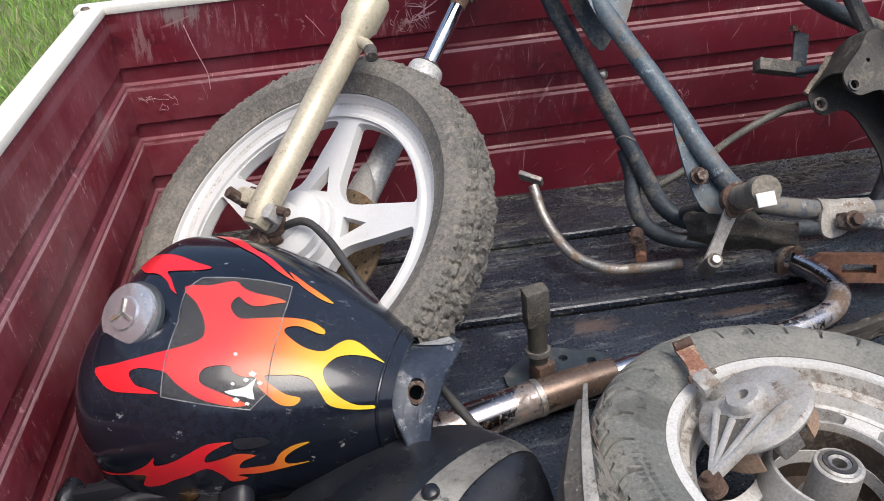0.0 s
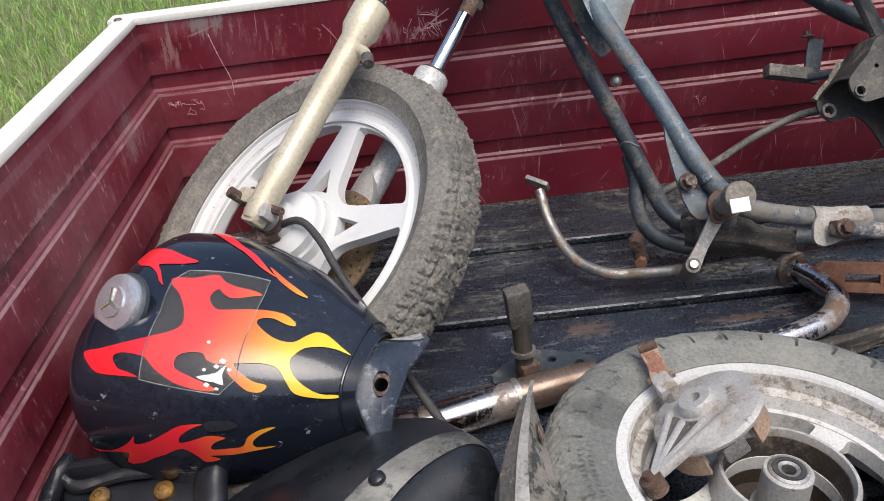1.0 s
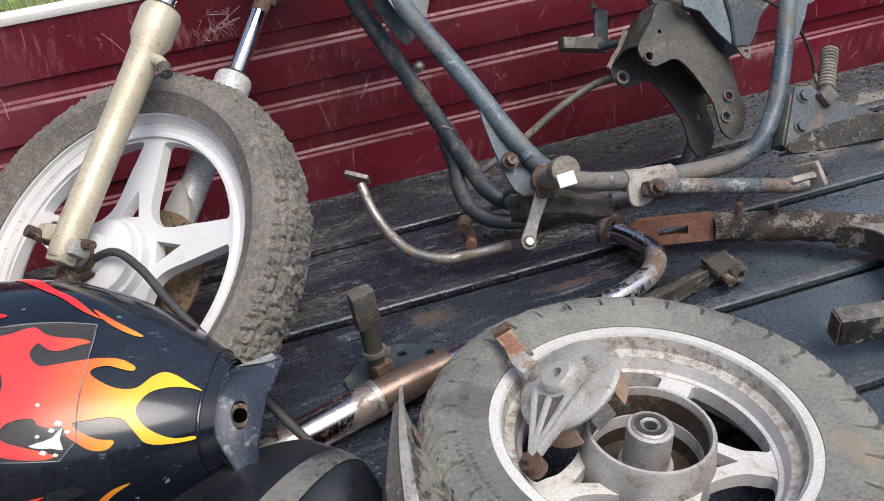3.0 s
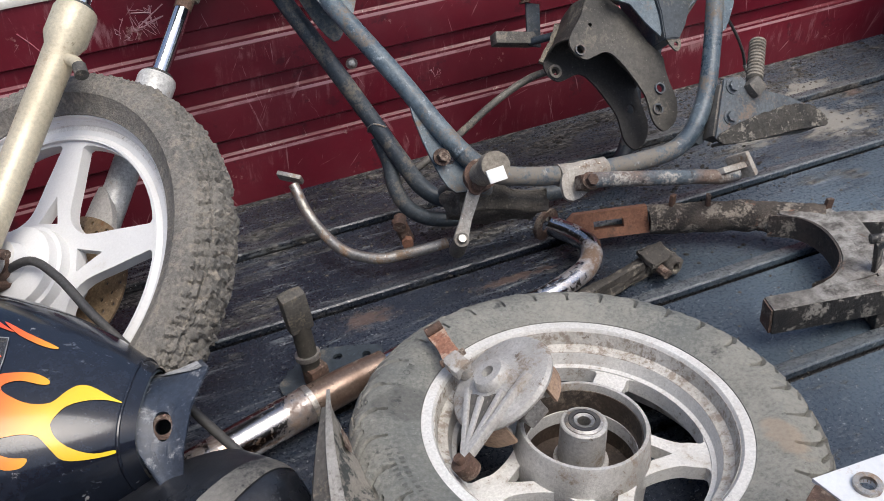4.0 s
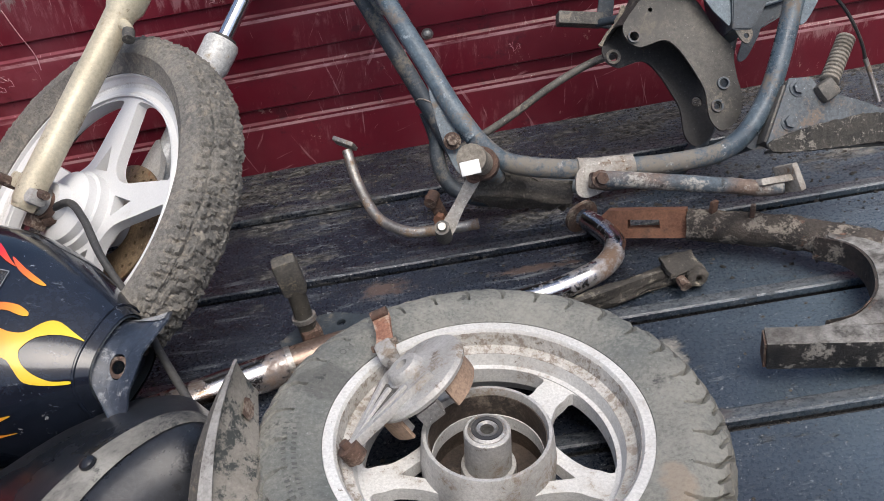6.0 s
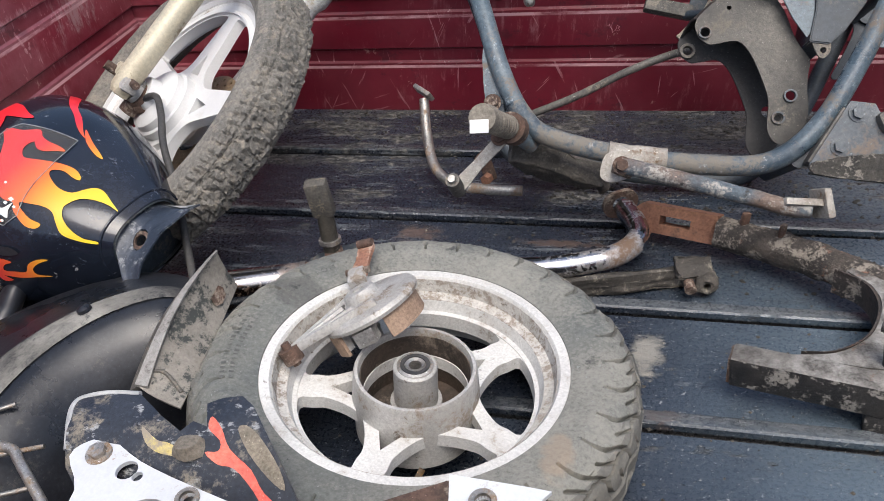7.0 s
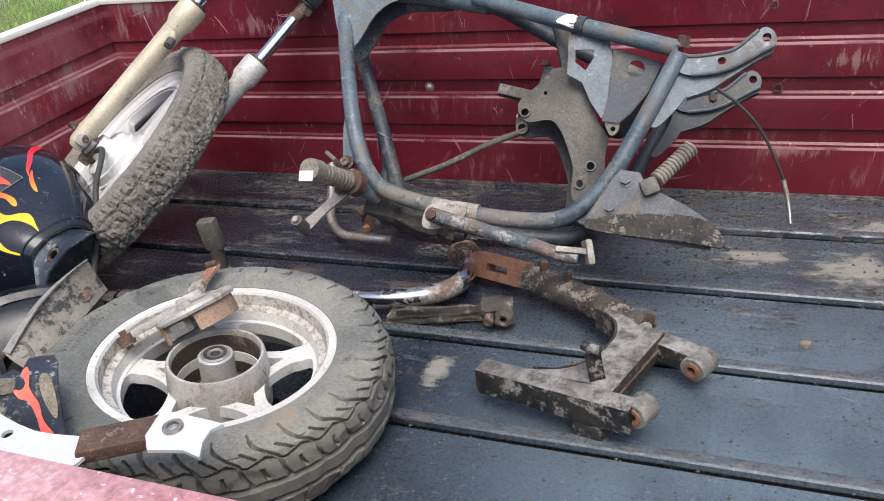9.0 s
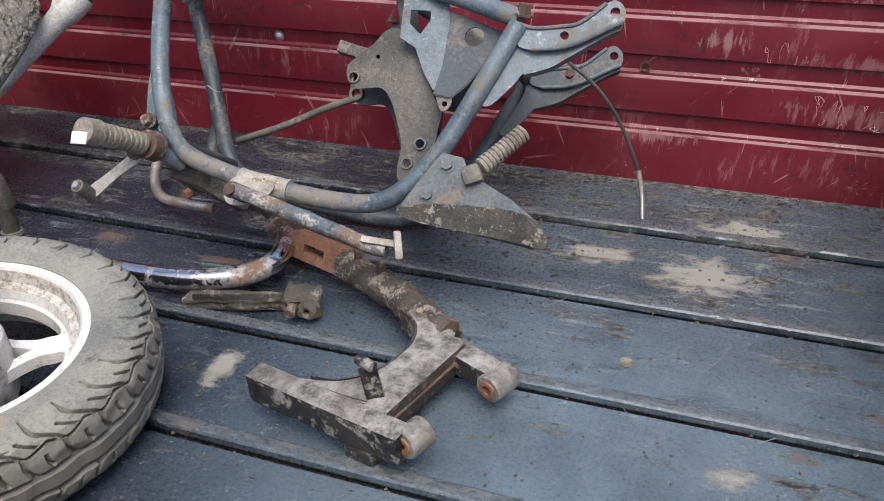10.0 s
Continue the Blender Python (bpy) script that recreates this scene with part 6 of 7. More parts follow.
FILM = [(0.447, 2.39), (0.423, 1.78), (0.39, 1.58), (0.414, 1.52), (0.664, 1.41), (0.691, 1.68), (0.712, 2.3), (0.676, 2.48), (0.447, 2.39)]
FILM_EDGE = surf("pale_lifted_film_edge", (0.34, 0.34, 0.34), (0.12, 0.12, 0.13), 40, 0.4, specks=0.0)
for (s0, a0), (s1, a1) in zip(FILM, FILM[1:]):
    part("film_edge", tube([tank_point(s0 + (s1 - s0) * k / 10, a0 + (a1 - a0) * k / 10, 0.0022) for k in range(11)], 0.0007, 5, 1), FILM_EDGE, tank, "pale lifted edge of the film")
for s0, a0, w in ((0.667, 2.13, 0.010), (0.655, 2.19, 0.008), (0.690, 2.21, 0.007), (0.625, 2.235, 0.006), (0.640, 2.385, 0.009), (0.668, 2.42, 0.007), (0.610, 1.97, 0.006)):
    decal([(s0 - w, a0), (s0 - 0.3 * w, a0 - 3.2 * w), (s0 + w, a0 - 1.1 * w), (s0 + 0.5 * w, a0 + 2.6 * w), (s0 - 0.5 * w, a0 + 1.3 * w)], 0.0026, WHITE_TAG, "shard of torn white paint", "chipped_decal", 1)
decal([(0.634, 2.79), (0.661, 2.77), (0.703, 2.78), (0.721, 2.85), (0.685, 2.89), (0.64, 2.88)], 0.0030, PLASTIC, "worn dark badge", "badge")
part("seam", tube([tank_point(0.965, 2 * math.pi * k / 40, 0.0) for k in range(41)], 0.0025, 8, 1), BLACK, tank)
cp = tank_point(*CAP_AT)
cn = (tank_point(CAP_AT[0], CAP_AT[1], 0.02) - cp).normalized()
cn = Vector((-0.18, -0.55, 0.80)).normalized()
cm = cn.to_track_quat("Z", "X").to_matrix().to_4x4()
cm = cm @ Matrix.Scale(1.05, 4)
cm.translation = cp + cn * 0.006
fcap = part("filler_cap", lathe([(0.0, 0.014), (0.020, 0.013), (0.0215, 0.010), (0.030, 0.009), (0.038, 0.007), (0.0395, 0.003), (0.038, -0.006), (0.036, -0.014), (0.0, -0.014)], 56), BRUSHED, tank, "brushed chrome filler cap", m=cm)
for turn in (20, 140, 260):
    part("cap_grip", box((0.017, 0.004, 0.003), cm @ pose(0, 0, 0.0145, 0, 0, turn) @ pose(0.009, 0, 0), 0.001), STEEL, fcap)
part("cap_ring", lathe([(0.038, -0.012), (0.043, -0.010), (0.043, -0.004), (0.0385, -0.002)], 48, True), BLUE_DARK, fcap, m=cm)

inner = [(-0.02, 0.895, 0.215), (-0.015, 0.862, 0.243), (-0.015, 0.812, 0.248), (-0.02, 0.770, 0.222), (0.004, 0.722, 0.160)]
outer = [(0.080, 0.872, 0.225), (0.088, 0.832, 0.243), (0.058, 0.788, 0.230), (0.036, 0.748, 0.200), (0.019, 0.716, 0.150)]


def saddle(u, v):
    """The bracket's curved sheet: u from the tank outwards, v from the far edge round to the near one."""
    k = min(int(v * 4), 3)
    f = v * 4 - k
    a, c = Vector(inner[k]).lerp(Vector(inner[k + 1]), f), Vector(outer[k]).lerp(Vector(outer[k + 1]), f)
    return a.lerp(c, u) + Vector((0, 0, -0.010 * math.sin(math.pi * u)))


grid_edge = [(k / 8, 0.0) for k in range(8)] + [(1.0, k / 12) for k in range(12)] + [(1 - k / 8, 1.0) for k in range(8)] + [(0.0, 1 - k / 12) for k in range(12)]
part("rear_bracket", sheet(grid_edge, [[(0.55 + 0.17 * math.cos(t), 0.60 + 0.085 * math.sin(t)) for t in [2 * math.pi * k / 16 for k in range(16)]]], saddle, 0.003, 2), BRACKET, tank, "black flared rear bracket with a rusty hole", world=True)
def lip_place(u, v):
    """Just off the bracket's upper side."""
    u, v = min(u, 0.94), min(v, 0.94)
    side = (saddle(u + 0.05, v) - saddle(u, v)).cross(saddle(u, v + 0.05) - saddle(u, v)).normalized()
    return saddle(u, v) + side * (0.0042 if side.z > 0 else -0.0042)


lip = [(k / 8, 0.0) for k in range(8)] + [(1.0, 0.2 * k / 5) for k in range(5)] + [(1 - k / 8, 0.2 + 0.08 * math.sin(k * 1.3) * 0.3) for k in range(8)] + [(0.0, 0.2 - 0.2 * k / 5) for k in range(5)]
part("flared_lip", sheet(lip, (), lip_place, 0.0, 2), STEEL_LIP, tank, "flared lip worn to pale metal", world=True)
hc = saddle(0.55, 0.60)
part("hole_rim", lathe([(0.0095, -0.002), (0.0155, -0.002), (0.0150, 0.0022), (0.0095, 0.0025)], 24, True), RUSTY, tank, "rusty rim of the hole", world=True, m=basis(hc, saddle(0.6, 0.60) - saddle(0.5, 0.60), saddle(0.55, 0.65) - saddle(0.55, 0.55)))

# ---- swingarm lying on the floor ----

ARM_MUD = surf("mud_caked_swingarm", (0.10, 0.082, 0.066), (0.040, 0.035, 0.031), 16, 0.8, 0.0, 1.0, 110, dirt=(0.29, 0.255, 0.21), dirt_scale=30, dirt_cut=0.555, dirt_soft=0.04, scratch=(0.20, 0.10, 0.065), scratch_cut=0.60, scratch_scale=20)


def lumpy(pts, r, seg, steps, up):
    """A square-section arm swollen with caked mud along a smooth line."""
    b = tube(pts, r, seg, steps, up=up)
    for v in b.verts:
        v.co += Vector((noise.noise(v.co * 30), noise.noise(v.co * 30 + Vector((7, 0, 0))), noise.noise(v.co * 30 + Vector((0, 9, 0))))) * 0.004
    return rough_up(b, 0.0025, 110)


arm = thing("swingarm", "grimy rusted box-section swingarm on the floor", "swingarm", pose(1.05, 0.9, 0.0))
nb = part("near_beam", beam((0.902, 0.776, 0.058), (1.165, 0.715, 0.066), 0.036, 0.050, bev=0.004), ARM, arm, "black box-section arm, scraped", world=True)
part("beam_end", beam((0.899, 0.7767, 0.058), (0.903, 0.7757, 0.058), 0.030, 0.044, bev=0.0), RUSTY, nb, "rusty open end", world=True)



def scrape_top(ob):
    """The upward faces of a beam are scraped to pale metal."""
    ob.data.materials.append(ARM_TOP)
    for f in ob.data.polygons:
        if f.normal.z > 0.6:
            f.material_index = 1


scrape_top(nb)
DIR = Vector((0.065, 0.157, -0.012)).normalized()


def pivot(at, length, parent):
    at = Vector(at)
    m = DIR.to_track_quat("Z", "Y").to_matrix().to_4x4()
    m.translation = at
    p = part("pivot_boss", lathe([(0.012, 0.0), (0.020, 0.0), (0.0225, 0.003), (0.0225, length - 0.003), (0.020, length), (0.012, length)], 32, True), ARM_TOP, parent, "round pivot boss, grimy and pale", world=True, m=m)
    part("bush", lathe([(0.0075, -0.003), (0.0135, -0.003), (0.0135, 0.010), (0.0075, 0.010)], 28, True), RUST_ORANGE, p, "orange rusty pivot bush", world=True, m=m)
    return p


pivot((1.164, 0.711, 0.070), 0.042, arm)
pivot((1.233, 0.862, 0.052), 0.050, arm)
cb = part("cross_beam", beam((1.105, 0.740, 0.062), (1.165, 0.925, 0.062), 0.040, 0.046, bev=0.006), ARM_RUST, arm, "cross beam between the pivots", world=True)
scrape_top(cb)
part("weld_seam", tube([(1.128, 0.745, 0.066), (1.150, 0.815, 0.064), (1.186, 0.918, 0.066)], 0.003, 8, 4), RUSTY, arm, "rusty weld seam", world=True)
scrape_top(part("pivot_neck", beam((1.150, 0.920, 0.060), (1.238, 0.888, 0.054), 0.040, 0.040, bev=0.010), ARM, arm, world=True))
web = [(0.955, 0.776), (1.03, 0.788), (1.078, 0.826), (1.102, 0.888), (1.095, 0.935), (1.068, 0.966), (1.095, 0.985), (1.140, 0.968), (1.160, 0.925), (1.135, 0.85), (1.11, 0.765), (1.02, 0.765)]
wb = plate(round_loop(web, 4), 0.010, m=pose(0, 0, 0.0785))
bmesh.ops.bevel(wb, geom=[e for e in wb.edges if len(e.link_faces) == 2 and e.calc_face_angle(0) > 1.0], offset=0.003, segments=2, affect="EDGES")
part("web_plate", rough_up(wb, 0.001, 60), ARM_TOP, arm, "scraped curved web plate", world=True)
wall_line = [(0.99, 0.786), (1.033, 0.792), (1.078, 0.829), (1.100, 0.888), (1.092, 0.938), (1.053, 0.971)]
b = bmesh.new()
ln = smooth_path([Vector((x, y, 0.083)) for x, y in wall_line], 5)
rows = [[b.verts.new(p), b.verts.new(p - Vector((0, 0, 0.045))), b.verts.new(p + Vector((0.004, 0, -0.045))), b.verts.new(p + Vector((0.004, 0, 0)))] for p in ln]
for r, s in zip(rows, rows[1:]):
    for k in range(4):
        b.faces.new((r[k], r[(k + 1) % 4], s[(k + 1) % 4], s[k]))
part("curved_wall", b, ARM_RUST, arm, "rusty curved inner wall", world=True)
part("far_beam", lumpy([(1.145, 0.940, 0.062), (1.08, 0.992, 0.060), (1.00, 1.045, 0.056), (0.893, 1.099, 0.050)], 0.028, 16, 12, up=(0.32, 0.63, 0.70)), ARM_MUD, arm, "muddy box-section arm with rust", world=True)
part("slotted_end", plate([(-0.075, -0.025), (0.075, -0.025), (0.075, 0.025), (-0.060, 0.025), (-0.075, 0.012)], 0.030, ([(-0.025, -0.008), (0.03, -0.008), (0.03, 0.008), (-0.025, 0.008)],), m=basis((0.822, 1.133, 0.046), (0.92, -0.36, 0.07), (0.10, 0.40, 0.9))), RUST_ORANGE, arm, "orange rusty slotted axle end", world=True)
for k, (x, y) in enumerate(((1.155, 0.945), (0.93, 1.085), (0.985, 1.055))):
    part("lug", box((0.014, 0.008, 0.022), pose(x, y, 0.090, 0, 10, 30 * k), 0.002), RUSTY, arm, "small rusty lug", world=True)
tab = part("stop_tab", beam((1.100, 0.772, 0.080), (1.092, 0.772, 0.142), 0.026, 0.008, up=(0.5, -1, 0)), ARM, arm, "bent upright tab", world=True)
part("tab_roll", bar((1.078, 0.777, 0.144), (1.106, 0.764, 0.146), 0.008, 14), ARM, tab, world=True)
part("lower_block", box((0.05, 0.04, 0.034), pose(1.095, 0.735, 0.022, 0, 0, -12), 0.006), ARM, arm, "dark bracket under the arm", world=True)

# ---- exhaust ----
ex = thing("exhaust_pipe", "rust-stained chrome exhaust pipe lying behind the wheel", "exhaust pipe", pose(0.5, 1.0, 0.0))
hd = part("header_pipe", tube([(0.730, 1.172, 0.045), (0.752, 1.125, 0.046), (0.760, 1.080, 0.046), (0.735, 1.040, 0.043), (0.690, 1.015, 0.041), (0.60, 0.990, 0.039), (0.45, 0.985, 0.037), (0.30, 0.953, 0.037)], 0.0195, 20, 7), PIPE, ex, "bent header pipe, chrome and rust", world=True)
fl = Vector((0.722, 1.186, 0.045))
part("flange", plate(round_loop([(-0.034, 0.0), (-0.02, 0.024), (0.02, 0.024), (0.034, 0.0), (0.02, -0.024), (-0.02, -0.024)], 4), 0.008, (circle(0, 0, 0.016, 20),), m=basis(fl, (0.85, 0.45, 0.1), (0, 0, 1))), RUSTY, hd, "rusty header flange", world=True)
part("muffler", tube([(0.197, 0.9235, 0.042), (0.10, 0.895, 0.042), (0.0, 0.862, 0.042), (-0.12, 0.825, 0.042), (-0.25, 0.785, 0.042)], 0.03, 36, 5, radii=(0.029, 0.030, 0.032, 0.034, 0.036)), MUFFLER, ex, "scuffed chromed muffler with brown rust below", world=True)
part("pipe_sleeve", tube([(0.330, 0.960, 0.039), (0.26, 0.941, 0.041), (0.190, 0.9215, 0.042)], 0.03, 32, 4, radii=(0.024, 0.0275, 0.0285)), BROWN_PIPE, ex, "heat-browned pipe sleeve", world=True)
part("collar", tube([(0.205, 0.926, 0.042), (0.196, 0.9232, 0.042)], 0.0302, 28, 1), STEEL, ex, "rusty clamp collar", world=True)

# ---- loose footpeg standing on its plate ----
pg = thing("loose_footpeg", "loose rubber footpeg standing on a steel plate", "footpeg", pose(0.22, 1.0, 0.0))
part("rubber", rough_up(beam((0.2205, 1.013, 0.116), (0.218, 1.008, 0.189), 0.041, 0.028, up=(0.2, -1, 0.1), bev=0.008), 0.0015, 60), RUBBER, pg, "worn grey rubber top", world=True)
st = part("stem", bar((0.221, 1.006, 0.040), (0.2205, 1.014, 0.126), 0.0155, 20), MOUNT, pg, "brown grimy stem", world=True)
part("ring", bar((0.2208, 1.008, 0.060), (0.2207, 1.009, 0.068), 0.0205, 20), STEEL, st, world=True)
part("foot", box((0.034, 0.03, 0.04), pose(0.226, 1.002, 0.026, 0, 0, 25), 0.005), RUSTY, pg, "rusty clevis", world=True)
part("base_plate", plate(round_loop([(0.165, 1.02), (0.20, 0.965), (0.30, 0.975), (0.345, 1.035), (0.30, 1.06), (0.235, 1.075)], 3), 0.006, (circle(0.315, 1.03, 0.008, 14), circle(0.27, 1.045, 0.008, 14)), m=pose(0, 0, 0.006)), BLUE_DARK, pg, "dark triangular plate with holes", world=True)

# ---- chain link bar under the swingarm ----
MUDDY_STEEL = surf("mud_caked_steel", (0.045, 0.041, 0.036), (0.10, 0.088, 0.073), 14, 0.8, 0.0, 0.8, 100, dirt=(0.26, 0.235, 0.19), dirt_scale=30, dirt_cut=0.57, dirt_soft=0.04, scratch=(0.016, 0.016, 0.016), scratch_cut=0.56, scratch_scale=30)


def caked(bm, cuts, big, small):
    """A steel piece under an uneven crust of dry mud."""
    bmesh.ops.subdivide_edges(bm, edges=bm.edges[:], cuts=cuts, use_grid_fill=True)
    return rough_up(rough_up(bm, big, 38), small, 100)


lk = thing("stay_bar", "dark muddy steel stay bar lying on the floor", "bar", pose(0.77, 1.0, 0.0))
part("bar", caked(beam((0.64, 0.972, 0.013), (0.850, 1.022, 0.018), 0.034, 0.022, bev=0.003), 6, 0.010, 0.004), MUDDY_STEEL, lk, world=True)
part("side_flange", caked(beam((0.66, 0.962, 0.030), (0.82, 1.000, 0.034), 0.006, 0.018, bev=0.0), 5, 0.006, 0.003), MUDDY_STEEL, lk, "bent upper flange", world=True)
part("lug_plate", caked(box((0.062, 0.046, 0.012), pose(0.852, 1.010, 0.040, 10, 8, 14), 0.003), 5, 0.010, 0.004), MUDDY_STEEL, lk, "bent lug plate caked with mud", world=True)
part("end_lug", rough_up(rough_up(lathe([(0.006, -0.012), (0.015, -0.013), (0.019, -0.006), (0.018, 0.008), (0.012, 0.013), (0.006, 0.012)], 24, True), 0.006, 50), 0.003, 120), MUDDY_STEEL, lk, "muddy lug with a hole", world=True, m=pose(0.872, 0.990, 0.024, 78, 25, 0))
part("lug_bolt", rough_up(bar((0.845, 0.985, 0.030), (0.848, 0.966, 0.028), 0.009, 12), 0.003, 90), RUSTY, lk, "rusty bolt end", world=True)

# ---- curved steel fin ----
fin = thing("mudguard_stay", "curved grey steel stay with flaking paint and rust", "stay", pose(0.2, 0.6, 0.0))


def fin_place(u, v):
    """u across from its pale upper edge, v from the pointed top down to the foot."""
    left = Vector((0.214, 0.690, 0.276)).lerp(Vector((0.178, 0.498, 0.206)), v) + Vector((-0.006, 0.0, 0.012)) * math.sin(math.pi * v)
    right = Vector((0.219, 0.704, 0.206)).lerp(Vector((0.238, 0.485, 0.190)), v) + Vector((0.0, 0.0, -0.004)) * math.sin(math.pi * v)
    return left.lerp(right, u) + Vector((-0.012, 0.0, 0.0)) * math.sin(math.pi * u) * (0.3 + 0.7 * v) * 0.6


outline = [(k / 6, 0.0 - 0.0 * k) for k in range(6)] + [(1.0, k / 14) for k in range(14)] + [(1 - k / 6, 1.0) for k in range(6)] + [(0.0, 1 - k / 14) for k in range(14)]
part("blade", sheet(outline, (), fin_place, 0.003, 2), FLAKED, fin, "grey curved blade with flaked black paint", world=True)
b = bmesh.new()
rows = [[b.verts.new(fin_place(0.0, k / 16) + o) for o in (Vector((0.002 + 0.011 * k / 16, 0, 0.003)), Vector((-0.002 - 0.005 * k / 16, 0.002, 0.002)), Vector((-0.003 - 0.005 * k / 16, 0.002, -0.002)), Vector((0.001 + 0.011 * k / 16, 0, -0.001)))] for k in range(17)]
for r, q in zip(rows, rows[1:]):
    for k in range(4):
        b.faces.new((r[k], r[(k + 1) % 4], q[(k + 1) % 4], q[k]))
b.faces.new(rows[0])
b.faces.new(rows[-1])
part("edge_fold", b, STEEL_PALE, fin, "pale folded edge", world=True)
b = bmesh.new()
rows = []
for k in range(13):
    v = 0.10 + 0.90 * k / 12
    p, w = fin_place(0.0, v) + Vector((-0.003, 0.002, -0.001)), 0.030 * min(1.0, 0.2 + 1.6 * k / 12)
    rows.append([b.verts.new(p + o) for o in (Vector((0, 0, 0)), Vector((-w * 0.7, 0.004, -w * 0.5)), Vector((-w, 0.006, -w * 1.6)), Vector((-w + 0.003, 0.006, -w * 1.6)), Vector((-w * 0.7 + 0.003, 0.004, -w * 0.5 - 0.003)), Vector((0.002, 0, -0.004)))])
for r, q in zip(rows, rows[1:]):
    for k in range(6):
        b.faces.new((r[k], r[(k + 1) % 6], q[(k + 1) % 6], q[k]))
b.faces.new(rows[0])
b.faces.new(rows[-1])
part("side_web", b, GREYBROWN, fin, "dark dusty side of the stay", world=True)
part("rust_patch", sheet([(0.50, 0.15), (0.62, 0.13), (0.76, 0.15), (0.79, 0.22), (0.70, 0.27), (0.53, 0.26)], (), lambda u, v: fin_place(u, v) + Vector((0.0042, 0.0, 0.0)), 0.0008, 2), RUSTY, fin, "rusty weld patch", world=True)
part("lower_crease", tube([fin_place(0.15, 0.88), fin_place(0.5, 0.84), fin_place(0.9, 0.9)], 0.003, 8, 4), GREYBROWN, fin, world=True)

# ---- black rear mudguard ----
mg = thing("rear_mudguard", "scuffed black plastic rear mudguard, dusty along its ridge", "mudguard", pose(0.02, 0.55, 0.0))
RID = [(0.160, 0.695, 0.130), (0.148, 0.690, 0.180), (0.115, 0.672, 0.208), (0.060, 0.628, 0.214), (0.015, 0.565, 0.212), (-0.012, 0.490, 0.206), (-0.025, 0.40, 0.190), (-0.03, 0.30, 0.155), (-0.03, 0.21, 0.10)]
rid = smooth_path(RID, 5)
MG_PROF = [(0.30, -0.150), (0.29, -0.105), (0.24, -0.070), (0.16, -0.042), (0.09, -0.018), (0.035, -0.004), (0.0, 0.0), (-0.03, -0.008), (-0.06, -0.035), (-0.09, -0.085), (-0.105, -0.14), (-0.11, -0.19)]


def guard_point(i, a, h):
    """A point of the mudguard's section at the i-th place of its ridge: a to the far side, h up."""
    p, t = rid[i], i / (len(rid) - 1)
    d = rid[min(i + 1, len(rid) - 1)] - rid[max(i - 1, 0)]
    w = Vector((-d.y, d.x, 0)).normalized()
    if w.x > 0:
        w = -w
    g = min(1.0, 0.15 + t * 3.2)
    if a > 0:
        g = min(1.0, 0.15 + t * 1.5)
    return p + w * (a * g) + Vector((0, 0, h * (0.35 + 0.65 * g)))


def guard_sheet(prof, first, lift, thick):
    b = bmesh.new()
    rows = [[b.verts.new(guard_point(i, a, h + lift)) for a, h in prof] for i in range(first, len(rid))]
    for r, q in zip(rows, rows[1:]):
        for k in range(len(prof) - 1):
            b.faces.new((r[k], r[k + 1], q[k + 1], q[k]))
    bmesh.ops.recalc_face_normals(b, faces=b.faces)
    if thick:
        bmesh.ops.solidify(b, geom=b.faces[:], thickness=thick)
    return b


part("shell", guard_sheet(MG_PROF, 0, 0.0, 0.004), PLASTIC, mg, "black plastic shell", world=True)
# Pale band: dust, with the plastic's reflection of the sky painted in.
part("ridge_dust_sheen", guard_sheet([(0.052, -0.0083), (0.035, -0.004), (0.02, -0.0023), (0.0, 0.0), (-0.008, -0.0021)], 0, 0.0024, 0.0), DUST_SHEEN, mg, "tan band of dust and painted sky gloss along the ridge", world=True)
for x, y, z in ((0.020, 0.621, 0.217), (-0.121, 0.667, 0.141)):
    part("rivet", lathe([(0.0, 0.005), (0.006, 0.004), (0.010, 0.001), (0.011, -0.004), (0.0, -0.006)], 20), PLASTIC, mg, "black push rivet", world=True, m=pose(x, y, z, 0, -12 if x > 0 else -38, 0))

# ---- black tail bracket with brass bolts ----
tb = thing("tail_bracket", "crumpled black plastic bracket with two brass bolts", "bracket", pose(-0.35, 0.7, 0.0))
part("tray", rough_up(box((0.21, 0.15, 0.03), pose(-0.345, 0.705, 0.085, 12, 0, -4), 0.006), 0.003, 40), PLASTIC, tb, "dusty black tray", world=True)
part("fold", beam((-0.455, 0.775, 0.115), (-0.25, 0.775, 0.125), 0.018, 0.05, bev=0.006), PLASTIC, tb, "raised back edge", world=True)
part("side_fold", rough_up(tube([(-0.236, 0.800, 0.130), (-0.228, 0.765, 0.140), (-0.222, 0.72, 0.128), (-0.222, 0.66, 0.100), (-0.224, 0.60, 0.075)], 0.026, 14, 6, squash=0.7, radii=(0.012, 0.024, 0.028, 0.028, 0.020)), 0.005, 38), PLASTIC, tb, "crumpled side fold", world=True)
part("left_fold", rough_up(tube([(-0.440, 0.795, 0.132), (-0.452, 0.76, 0.128), (-0.456, 0.70, 0.108), (-0.456, 0.62, 0.08)], 0.016, 12, 6, squash=0.8), 0.004, 42), PLASTIC, tb, "crumpled folded edge", world=True)
part("back_crease", rough_up(tube([(-0.445, 0.762, 0.128), (-0.415, 0.752, 0.118), (-0.36, 0.760, 0.124), (-0.29, 0.762, 0.126), (-0.25, 0.770, 0.136)], 0.010, 10, 6), 0.003, 60), PLASTIC, tb, "folded crease", world=True)
part("eyelet", lathe([(0.006, -0.004), (0.013, -0.004), (0.013, 0.004), (0.006, 0.004)], 20, True), PLASTIC, tb, "moulded eyelet", world=True, m=pose(-0.285, 0.702, 0.108, 12, 0, 0))
